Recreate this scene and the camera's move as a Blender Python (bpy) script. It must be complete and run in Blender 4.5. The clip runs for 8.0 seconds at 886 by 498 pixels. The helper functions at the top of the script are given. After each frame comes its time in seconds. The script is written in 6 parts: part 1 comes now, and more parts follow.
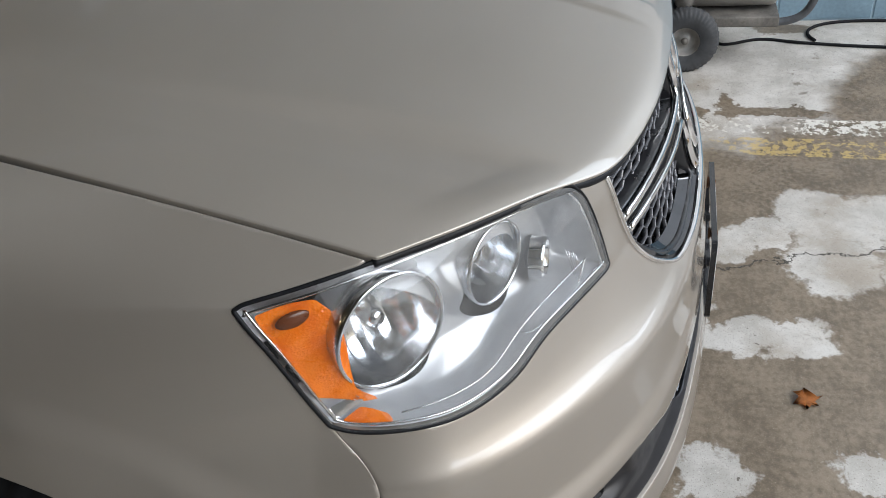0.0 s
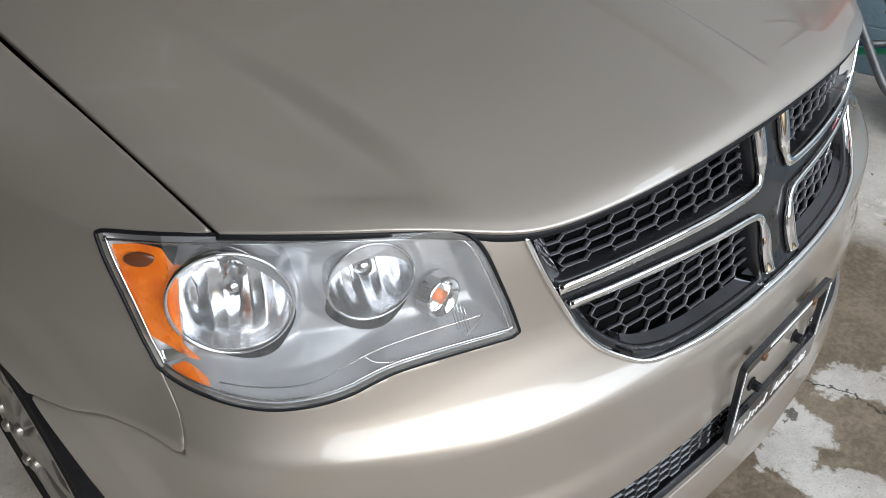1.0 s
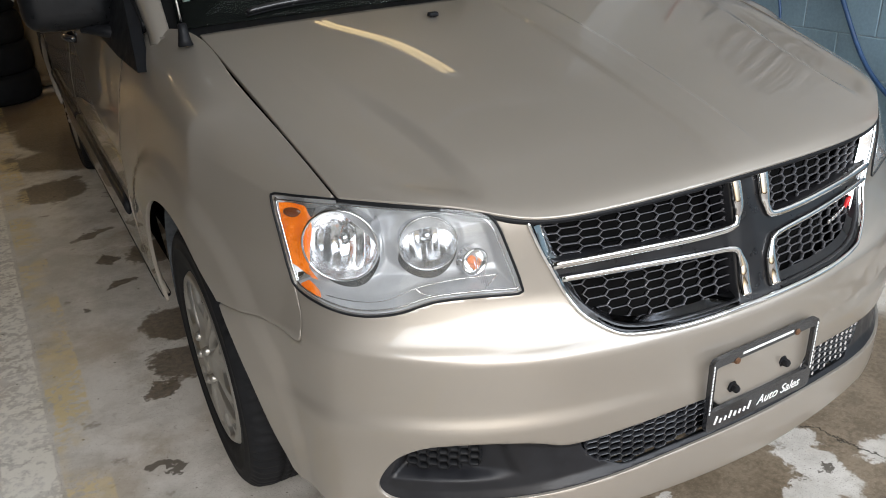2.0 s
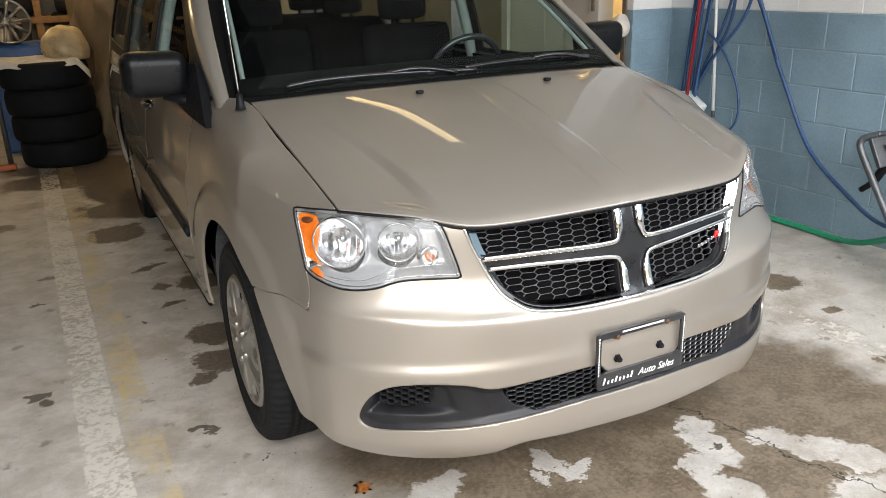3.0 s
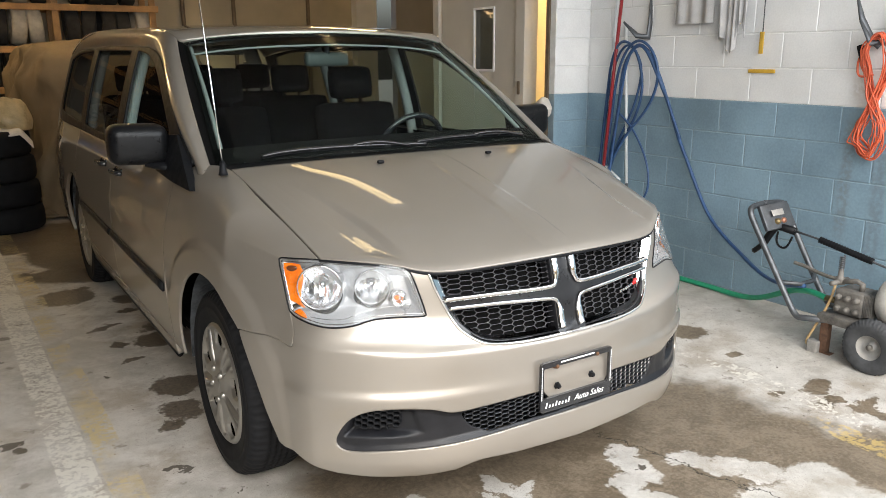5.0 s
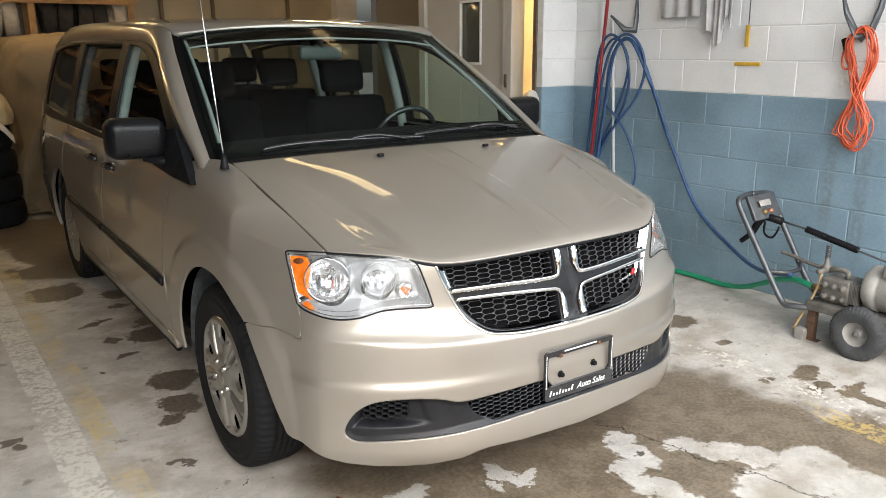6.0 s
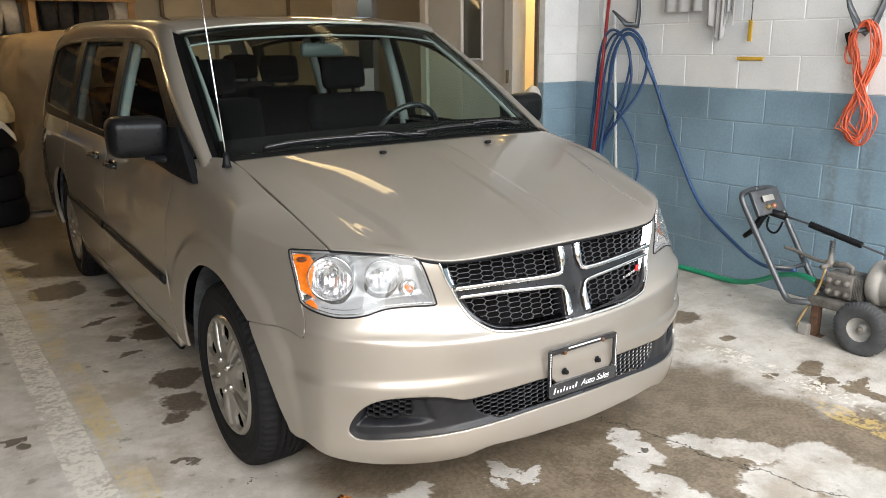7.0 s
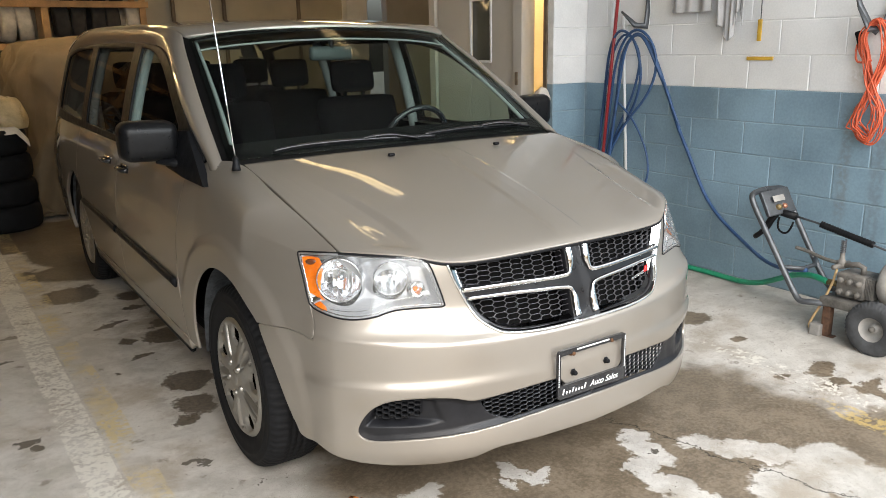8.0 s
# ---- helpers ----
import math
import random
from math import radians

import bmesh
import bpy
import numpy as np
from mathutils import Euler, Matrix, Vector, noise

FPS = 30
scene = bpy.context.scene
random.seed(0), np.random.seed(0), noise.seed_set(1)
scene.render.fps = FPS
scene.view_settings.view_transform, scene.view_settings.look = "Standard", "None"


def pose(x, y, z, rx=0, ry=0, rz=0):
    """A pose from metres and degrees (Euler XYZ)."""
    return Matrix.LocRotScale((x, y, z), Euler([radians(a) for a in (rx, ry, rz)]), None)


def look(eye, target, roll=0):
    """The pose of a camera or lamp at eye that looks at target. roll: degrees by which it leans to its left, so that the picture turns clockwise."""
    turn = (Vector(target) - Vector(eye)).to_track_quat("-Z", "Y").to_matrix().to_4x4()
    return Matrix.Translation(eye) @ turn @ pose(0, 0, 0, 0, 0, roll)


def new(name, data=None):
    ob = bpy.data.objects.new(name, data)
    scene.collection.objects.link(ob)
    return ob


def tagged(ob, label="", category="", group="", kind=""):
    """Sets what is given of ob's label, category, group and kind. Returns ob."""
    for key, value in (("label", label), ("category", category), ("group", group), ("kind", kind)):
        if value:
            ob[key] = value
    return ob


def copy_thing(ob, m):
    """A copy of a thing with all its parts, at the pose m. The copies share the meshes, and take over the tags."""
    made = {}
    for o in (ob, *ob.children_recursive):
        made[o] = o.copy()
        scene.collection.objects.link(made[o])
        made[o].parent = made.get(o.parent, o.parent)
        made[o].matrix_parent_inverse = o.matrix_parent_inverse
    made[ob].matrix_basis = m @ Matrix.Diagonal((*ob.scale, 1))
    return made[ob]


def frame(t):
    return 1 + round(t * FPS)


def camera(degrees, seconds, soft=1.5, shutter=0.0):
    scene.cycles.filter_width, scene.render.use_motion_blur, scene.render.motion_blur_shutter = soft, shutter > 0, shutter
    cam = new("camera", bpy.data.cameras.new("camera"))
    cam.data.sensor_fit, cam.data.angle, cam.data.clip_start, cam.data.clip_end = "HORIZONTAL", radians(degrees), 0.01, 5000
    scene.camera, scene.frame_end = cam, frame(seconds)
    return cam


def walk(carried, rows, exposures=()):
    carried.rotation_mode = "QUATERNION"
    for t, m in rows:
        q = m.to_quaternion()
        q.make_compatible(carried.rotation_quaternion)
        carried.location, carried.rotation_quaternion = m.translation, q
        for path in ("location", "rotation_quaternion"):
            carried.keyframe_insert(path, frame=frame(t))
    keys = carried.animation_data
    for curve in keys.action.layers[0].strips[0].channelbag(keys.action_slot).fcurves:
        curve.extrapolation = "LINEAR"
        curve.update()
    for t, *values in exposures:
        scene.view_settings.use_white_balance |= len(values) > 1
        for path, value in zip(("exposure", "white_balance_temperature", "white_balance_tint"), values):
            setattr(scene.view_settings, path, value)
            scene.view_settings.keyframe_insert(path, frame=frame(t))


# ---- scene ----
cam = camera(59.4, 8.0, soft=0.6)
PATH = [
    (0, (-1.382, -0.837, 1.405), (0.181, -0.309, 0.274), -7.2),
    (0.5, (-1.202, -1.077, 1.397), (0.232, -0.255, 0.27), -4.4),
    (1, (-1.084, -1.241, 1.395), (0.066, -0.055, 0.267), -2.2),
    (1.5, (-1.101, -1.516, 1.41), (-0.209, -0.053, 0.378), -1.7),
    (1.7, (-1.14, -1.613, 1.426), (-0.272, -0.089, 0.465), -2.6),
    (2.8, (-1.405, -2.373, 1.505), (-0.569, -0.694, 0.811), -2.1),
    (3, (-1.406, -2.477, 1.523), (-0.565, -0.79, 0.857), -1.8),
    (3.5, (-1.451, -2.638, 1.54), (-0.578, -0.941, 0.94), -1.7),
    (4, (-1.571, -2.716, 1.541), (-0.612, -1.043, 1.01), -1.2),
    (4.5, (-1.64, -2.753, 1.551), (-0.629, -1.099, 1.059), -0.7),
    (6, (-1.802, -2.724, 1.56), (-0.708, -1.127, 1.056), -0.4),
    (6.5, (-1.802, -2.711, 1.564), (-0.705, -1.119, 1.051), -0.5),
    (7, (-1.802, -2.714, 1.565), (-0.713, -1.117, 1.05), -0.7),
    (7.5, (-1.803, -2.72, 1.565), (-0.726, -1.115, 1.053), -1.0),
    (8, (-1.798, -2.728, 1.564), (-0.733, -1.114, 1.056), -1.2),
]
walk(cam, [(t, look(eye, target, roll)) for t, eye, target, roll in PATH], exposures=[(0, -.16, 6050, 10), (1.0, -.14, 6080, 10), (1.7, -.04, 6200, 10), (2.8, .32, 6450, 11), (3.5, .46, 6500, 10), (8.0, .47, 6500, 10)])

# ---- world and light ----
world = bpy.data.worlds.new("world")
scene.world = world
world.use_nodes = True
_wn = world.node_tree.nodes
_sky = _wn.new("ShaderNodeTexSky")
_sky.sky_type, _sky.sun_disc, _sky.sun_elevation, _sky.sun_rotation = "NISHITA", False, radians(38), radians(200)
_sky.air_density, _sky.dust_density = 1.0, 6.0
world.node_tree.links.new(_sky.outputs[0], _wn["Background"].inputs[0])
_wn["Background"].inputs[1].default_value = 0.12


def area_lamp(name, m, sx, sy, power, colour):
    d = bpy.data.lights.new(name, "AREA")
    d.shape, d.size, d.size_y, d.energy, d.color = "RECTANGLE", sx, sy, power, colour
    ob = new(name, d)
    ob.matrix_world = m
    return ob


# daylight in the open roller door behind the camera, and the tube lamps' own light
area_lamp("door_daylight", look((-.55, -3.32, 2.4), (-.55, -.6, .4)), 5.7, 2.0, 175, (0.88, 0.955, 1.02))


# ---- materials ----
def material(name, colour, rough=0.5, metal=0.0, vary=0.12, scale=8.0, fine=90.0, bump=0.0, coat=0.0, spec=0.5, rough_vary=0.08, colour2=None, world_space=False):
    """A plain painted or moulded surface with variation at two scales."""
    m = bpy.data.materials.new(name)
    m.use_nodes = True
    nt = m.node_tree
    b = nt.nodes["Principled BSDF"]
    b.inputs["Metallic"].default_value = metal
    b.inputs["Coat Weight"].default_value = coat
    b.inputs["Coat Roughness"].default_value = 0.04
    b.inputs["Specular IOR Level"].default_value = spec
    co = nt.nodes.new("ShaderNodeTexCoord")
    n1, n2 = nt.nodes.new("ShaderNodeTexNoise"), nt.nodes.new("ShaderNodeTexNoise")
    n1.inputs["Scale"].default_value, n2.inputs["Scale"].default_value = scale, fine
    n1.inputs["Detail"].default_value, n2.inputs["Detail"].default_value = 5, 3
    where = nt.nodes.new("ShaderNodeNewGeometry").outputs["Position"] if world_space else co.outputs["Object"]
    for n in (n1, n2):
        nt.links.new(where, n.inputs["Vector"])
    add = nt.nodes.new("ShaderNodeMath")
    add.operation = "MULTIPLY_ADD"
    add.inputs[1].default_value = 0.35
    nt.links.new(n2.outputs["Fac"], add.inputs[0])
    nt.links.new(n1.outputs["Fac"], add.inputs[2])
    ramp = nt.nodes.new("ShaderNodeValToRGB")
    e = ramp.color_ramp.elements
    e[0].position, e[1].position = 0.45, 0.9
    c2 = colour2 or tuple(min(1, c * (1 + vary)) for c in colour)
    c1 = tuple(c * (1 - vary) for c in colour) if not colour2 else colour
    e[0].color, e[1].color = (*c1, 1), (*c2, 1)
    nt.links.new(add.outputs[0], ramp.inputs[0])
    nt.links.new(ramp.outputs[0], b.inputs["Base Color"])
    mr = nt.nodes.new("ShaderNodeMapRange")
    mr.inputs["From Min"].default_value, mr.inputs["From Max"].default_value = 0.4, 0.9
    mr.inputs["To Min"].default_value, mr.inputs["To Max"].default_value = max(0.02, rough - rough_vary), min(1, rough + rough_vary)
    nt.links.new(add.outputs[0], mr.inputs["Value"])
    nt.links.new(mr.outputs[0], b.inputs["Roughness"])
    if bump:
        bp = nt.nodes.new("ShaderNodeBump")
        bp.inputs["Strength"].default_value, bp.inputs["Distance"].default_value = 0.6, bump
        nt.links.new(add.outputs[0], bp.inputs["Height"])
        nt.links.new(bp.outputs[0], b.inputs["Normal"])
    return m


def clear_glass(name, tint, gloss=0.12, haze=0.0, rough=0.02):
    """A thin pane: clear, with a mirror gloss that grows towards grazing angles and, for a weathered one, some milky haze."""
    m = bpy.data.materials.new(name)
    m.use_nodes = True
    nt = m.node_tree
    nt.nodes.remove(nt.nodes["Principled BSDF"])
    out = nt.nodes["Material Output"]
    tr, gl, df = nt.nodes.new("ShaderNodeBsdfTransparent"), nt.nodes.new("ShaderNodeBsdfGlossy"), nt.nodes.new("ShaderNodeBsdfDiffuse")
    tr.inputs[0].default_value = (*tint, 1)
    gl.inputs["Roughness"].default_value = rough
    df.inputs[0].default_value = (0.72, 0.73, 0.72, 1)
    no = nt.nodes.new("ShaderNodeTexNoise")
    no.inputs["Scale"].default_value, no.inputs["Detail"].default_value = 9, 6
    mp = nt.nodes.new("ShaderNodeMapRange")
    mp.inputs["From Min"].default_value, mp.inputs["From Max"].default_value = 0.3, 0.75
    mp.inputs["To Min"].default_value, mp.inputs["To Max"].default_value = haze * 0.55, haze * 1.45
    nt.links.new(no.outputs["Fac"], mp.inputs["Value"])
    m1, m2 = nt.nodes.new("ShaderNodeMixShader"), nt.nodes.new("ShaderNodeMixShader")
    nt.links.new(mp.outputs[0], m1.inputs[0])
    nt.links.new(tr.outputs[0], m1.inputs[1])
    nt.links.new(df.outputs[0], m1.inputs[2])
    fr = nt.nodes.new("ShaderNodeLayerWeight")
    fr.inputs[0].default_value = 0.5
    pw, ma = nt.nodes.new("ShaderNodeMath"), nt.nodes.new("ShaderNodeMath")
    pw.operation, ma.operation = "POWER", "MULTIPLY_ADD"
    pw.inputs[1].default_value = 5.0
    ma.inputs[1].default_value, ma.inputs[2].default_value = 0.22, gloss
    nt.links.new(fr.outputs["Facing"], pw.inputs[0])
    nt.links.new(pw.outputs[0], ma.inputs[0])
    nt.links.new(ma.outputs[0], m2.inputs[0])
    nt.links.new(m1.outputs[0], m2.inputs[1])
    nt.links.new(gl.outputs[0], m2.inputs[2])
    nt.links.new(m2.outputs[0], out.inputs[0])
    return m


PAINT = material("champagne_paint", (0.330, 0.300, 0.262), 0.455, 0.61, vary=0.05, scale=2.5, fine=900, coat=1.0, rough_vary=0.03)
PAINT.node_tree.nodes["Principled BSDF"].inputs["Coat Roughness"].default_value = 0.018
CHROME = material("chrome", (0.82, 0.82, 0.82), 0.06, 1.0, vary=0.03, scale=20, rough_vary=0.03)
BLACK_GLOSS = material("black_gloss_plastic", (0.02, 0.021, 0.024), 0.16, 0, scale=30, vary=0.2, coat=0.4)
BLACK_PLASTIC = material("black_moulded_plastic", (0.0085, 0.009, 0.0105), 0.48, 0, scale=30, vary=0.2, bump=0.0003, spec=.16)
GREY_GLOSS = material("dark_grey_gloss", (0.010, 0.010, 0.0115), 0.30, 0.0, spec=.3, scale=20, vary=0.15, coat=0.5)
RUBBER = material("tyre_rubber", (0.009, 0.0095, 0.011), 0.75, 0, spec=.2, scale=14, vary=0.35, bump=0.0006)
OLD_RUBBER = material("dusty_rubber", (0.03, 0.028, 0.026), 0.8, 0, scale=9, vary=0.5, bump=0.001)
WIPER = material("black_lacquered_steel", (0.012, 0.012, 0.013), 0.22, 0, scale=30, vary=0.2, spec=.7)
MIRROR_SHELL = material("black_grained_shell", (0.006, 0.0063, 0.007), 0.32, 0, scale=60, vary=0.2, bump=0.0002, spec=.2)
MESH_GREY = material("dark_mesh_plastic", (0.085, 0.085, 0.092), 0.22, 0.3, scale=30, vary=0.2)
BLACK_CHROME = material("smoked_chrome", (0.10, 0.103, 0.112), 0.06, 1.0, scale=20, vary=0.1, rough_vary=.02)
HUBCAP = material("silver_hubcap", (0.36, 0.35, 0.325), 0.36, 0.85, scale=9, vary=0.08, coat=0.3)
# black parts, and painted shade for the depth behind the meshes
DARK = material("black_parts_and_shade", (0.006, 0.006, 0.006), 0.8, 0, scale=10, vary=0.3, spec=.05)
LINER = material("dusty_liner", (0.060, 0.066, 0.072), 0.8, 0, scale=14, vary=0.7, spec=.15)
INTAKE_PLASTIC = material("dark_satin_plastic", (0.0125, 0.013, 0.0155), 0.38, 0, scale=30, vary=0.2, bump=0.0003, spec=.32)
LENS = clear_glass("weathered_lens", (0.95, 0.96, 0.96), 0.045, 0.115, 0.03)
CORNER_LENS = clear_glass("clear_corner_lens", (0.96, 0.96, 0.95), 0.04, 0.02, 0.03)
AMBER = material("amber_reflector", (0.70, 0.12, 0.0), 0.25, 0.0, scale=26, fine=260, colour2=(1.0, .25, .002), vary=0.25, coat=0.35)


def prism_relief(m, scale, depth):
    """The fine cells moulded into a reflector."""
    nt = m.node_tree
    co, vo, bp = nt.nodes.new("ShaderNodeTexCoord"), nt.nodes.new("ShaderNodeTexVoronoi"), nt.nodes.new("ShaderNodeBump")
    vo.inputs["Scale"].default_value = scale
    bp.inputs["Strength"].default_value, bp.inputs["Distance"].default_value = .9, depth
    nt.links.new(co.outputs["Object"], vo.inputs["Vector"])
    nt.links.new(vo.outputs["Distance"], bp.inputs["Height"])
    nt.links.new(bp.outputs[0], nt.nodes["Principled BSDF"].inputs["Normal"])


prism_relief(AMBER, 330, .0005)
DARK_AMBER = material("dark_amber", (0.10, 0.022, 0.0), 0.3, 0.0, scale=40)
BOWL = material("mirrored_bowl", (0.66, 0.67, 0.69), 0.18, 1.0, scale=30, vary=0.1)
HOUSING = material("satin_silver_housing", (0.46, 0.47, 0.49), 0.40, 0.5, scale=6, vary=0.12)
GLASS = clear_glass("windscreen_glass", (0.76, 0.88, 0.83), 0.026, 0.0)
TINTED = clear_glass("tinted_glass", (0.42, 0.42, 0.38), 0.045, 0.0)
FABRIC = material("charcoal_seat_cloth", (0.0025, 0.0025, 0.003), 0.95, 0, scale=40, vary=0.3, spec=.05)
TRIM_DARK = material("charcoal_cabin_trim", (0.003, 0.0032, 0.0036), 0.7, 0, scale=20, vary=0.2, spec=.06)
TRIM_GREY = material("pale_grey_cabin_trim", (0.24, 0.26, 0.25), 0.7, 0, scale=20, vary=0.08)


# ---- mesh helpers ----
def part(name, bm, mat, parent=None, label="", smooth=True):
    me = bpy.data.meshes.new(name)
    bm.to_mesh(me)
    bm.free()
    if smooth:
        me.shade_smooth()
    for m in mat if isinstance(mat, (list, tuple)) else (mat,):
        me.materials.append(m)
    ob = new(name, me)
    if parent is not None:
        ob.parent = parent
    if label:
        ob["label"] = label
    return ob


def raw(verts, faces):
    bm = bmesh.new()
    vs = [bm.verts.new(v) for v in verts]
    for f in faces:
        try:
            bm.faces.new([vs[i] for i in f])
        except ValueError:
            pass
    return bm


def pchip(xs, ys, x):
    """Monotone cubic through the points."""
    xs, ys, x = np.asarray(xs, float), np.asarray(ys, float), np.asarray(x, float)
    h = np.diff(xs)
    d = np.diff(ys) / h
    m = np.zeros(len(xs))
    m[0], m[-1] = d[0], d[-1]
    for i in range(1, len(xs) - 1):
        if d[i - 1] * d[i] > 0:
            w1, w2 = 2 * h[i] + h[i - 1], h[i] + 2 * h[i - 1]
            m[i] = (w1 + w2) / (w1 / d[i - 1] + w2 / d[i])
    x = np.clip(x, xs[0], xs[-1])
    i = np.clip(np.searchsorted(xs, x) - 1, 0, len(xs) - 2)
    t = (x - xs[i]) / h[i]
    return ys[i] * (1 + 2 * t) * (1 - t) ** 2 + h[i] * m[i] * t * (1 - t) ** 2 + ys[i + 1] * t * t * (3 - 2 * t) + h[i] * m[i + 1] * t * t * (t - 1)


def cubic_basis(ts):
    """Natural cubic spline through values at ts, as weights of those values."""
    n, ts = len(ts), np.asarray(ts, float)
    h = np.diff(ts)
    A, B = np.zeros((n, n)), np.zeros((n, n))
    A[0, 0] = A[-1, -1] = 1
    for i in range(1, n - 1):
        A[i, i - 1], A[i, i], A[i, i + 1] = h[i - 1], 2 * (h[i - 1] + h[i]), h[i]
        B[i, i - 1] += 6 / h[i - 1]
        B[i, i] -= 6 / h[i - 1] + 6 / h[i]
        B[i, i + 1] += 6 / h[i]
    M, E = np.linalg.solve(A, B), np.eye(n)

    def basis(x):
        x = np.asarray(x, float)
        i = np.clip(np.searchsorted(ts, x) - 1, 0, n - 2)
        hh = h[i]
        a, b = (ts[i + 1] - x) / hh, (x - ts[i]) / hh
        return a[..., None] * E[i] + b[..., None] * E[i + 1] + (((a ** 3 - a) * hh * hh / 6)[..., None] * M[i] + ((b ** 3 - b) * hh * hh / 6)[..., None] * M[i + 1])
    return basis


def smooth_curve(pts, n, closed=False):
    """n points along a natural cubic through pts."""
    p = np.asarray(pts, float)
    if closed:
        k = len(p)
        p = np.vstack([p[-3:], p, p[:4]])
        return cubic_basis(range(len(p)))(np.linspace(3, 3 + k, n, endpoint=False)) @ p
    return cubic_basis(range(len(p)))(np.linspace(0, len(p) - 1, n)) @ p


def poly_field(px, pz, poly):
    """Distance to a closed outline, the nearest point of it, and whether inside."""
    q = np.asarray(poly, float)
    d = np.full(px.shape, 9e9)
    nx, nz, inside = px.copy(), pz.copy(), np.zeros(px.shape, bool)
    for (x0, z0), (x1, z1) in zip(q, np.roll(q, -1, 0)):
        ex, ez = x1 - x0, z1 - z0
        L = ex * ex + ez * ez
        if L < 1e-14:
            continue
        t = np.clip(((px - x0) * ex + (pz - z0) * ez) / L, 0, 1)
        cx, cz = x0 + t * ex, z0 + t * ez
        dd = np.hypot(px - cx, pz - cz)
        m = dd < d
        d = np.where(m, dd, d)
        nx, nz = np.where(m, cx, nx), np.where(m, cz, nz)
        if abs(ez) > 1e-12:
            inside ^= ((z0 > pz) != (z1 > pz)) & (px < x0 + ex * (pz - z0) / ez)
    return d, nx, nz, inside


def softened(poly, rounds=3, fillet=0.018):
    """A closed outline with its corners rounded; sharp ones by a small fillet."""
    q = [np.asarray(v, float) for v in poly]
    out = []
    for k, v in enumerate(q):
        d0, d1 = q[k - 1] - v, q[(k + 1) % len(q)] - v
        l0, l1 = np.hypot(*d0) + 1e-12, np.hypot(*d1) + 1e-12
        if -d0.dot(d1) / (l0 * l1) < .9:
            out += [v + d0 / l0 * min(fillet, .3 * l0), v, v + d1 / l1 * min(fillet, .3 * l1)]
        else:
            out.append(v)
    q = np.array(out)
    for _ in range(rounds):
        r = np.roll(q, -1, 0)
        q = np.stack([q * .75 + r * .25, q * .25 + r * .75], 1).reshape(-1, 2)
    return q


def trimmed(fn, u0, u1, nu, v0, v1, nv, holes=(), keeps=(), us=1.0, lift=None, soft=True):
    """A fine grid of the surface fn(u, v), cut by outlines in (u, v): without the holes, inside the keeps. us: metres per unit of u.
    lift: an optional function of (u, v) that raises the surface along its normal."""
    U, V = np.meshgrid(np.linspace(u0, u1, nu + 1), np.linspace(v0, v1, nv + 1), indexing="ij")
    cell = min((u1 - u0) * us / nu, (v1 - v0) / nv)
    S = np.full(U.shape, -9.0)
    moved = np.zeros(U.shape, bool)
    for p, sign in [(q, -1) for q in holes] + [(q, 1) for q in keeps]:
        p = np.asarray(p, float) * (us, 1)
        d, nx, nz, ins = poly_field(U * us, V, softened(p) if soft and len(p) < 60 else p)
        s = np.where(ins, -d, d) * sign
        m = (d < 0.2 * cell) & ~moved
        U, V = np.where(m, nx / us, U), np.where(m, nz, V)
        moved |= m
        S = np.maximum(S, np.where(m, -1e-12, s))
    inside = S <= 0
    idx = np.arange(U.size).reshape(U.shape)
    corner = np.stack([idx[:-1, :-1], idx[:-1, 1:], idx[1:, 1:], idx[1:, :-1]], -1).reshape(-1, 4)
    n_in = inside.ravel()[corner].sum(1)
    F = [tuple(c) for c in corner[n_in == 4]]
    uu, vv, ss, fu, fv_, cross = U.ravel(), V.ravel(), S.ravel(), [], [], {}

    def cut(i, j):
        key = (min(i, j), max(i, j))
        if key not in cross:
            t = ss[i] / (ss[i] - ss[j])
            cross[key] = U.size + len(fu)
            fu.append(uu[i] + t * (uu[j] - uu[i]))
            fv_.append(vv[i] + t * (vv[j] - vv[i]))
        return cross[key]
    for c in corner[(n_in > 0) & (n_in < 4)]:
        f = []
        for i, j in zip(c, np.roll(c, -1)):
            if ss[i] <= 0:
                f.append(int(i))
            if (ss[i] <= 0) != (ss[j] <= 0):
                f.append(cut(int(i), int(j)))
        if len(f) > 2:
            F.append(tuple(f))
    P = lifted(fn, np.concatenate([uu, fu]), np.concatenate([vv, fv_]), lift)
    used = sorted({i for f in F for i in f})
    to = {k: i for i, k in enumerate(used)}
    return P[used], [tuple(to[i] for i in f) for f in F]


def lifted(fn, U, V, lift):
    P = fn(U, V)
    if lift is None:
        return P
    e = 1e-3
    n = np.cross(fn(U, V + e) - P, fn(U + e, V) - P)
    n /= np.linalg.norm(n, axis=-1)[..., None] + 1e-12
    return P + n * (lift(U, V) if callable(lift) else lift)[..., None] if callable(lift) else P + n * lift


def on_surface(fn, uv, lift=0.0):
    q = np.asarray(uv, float)
    return lifted(fn, q[:, 0], q[:, 1], lift)


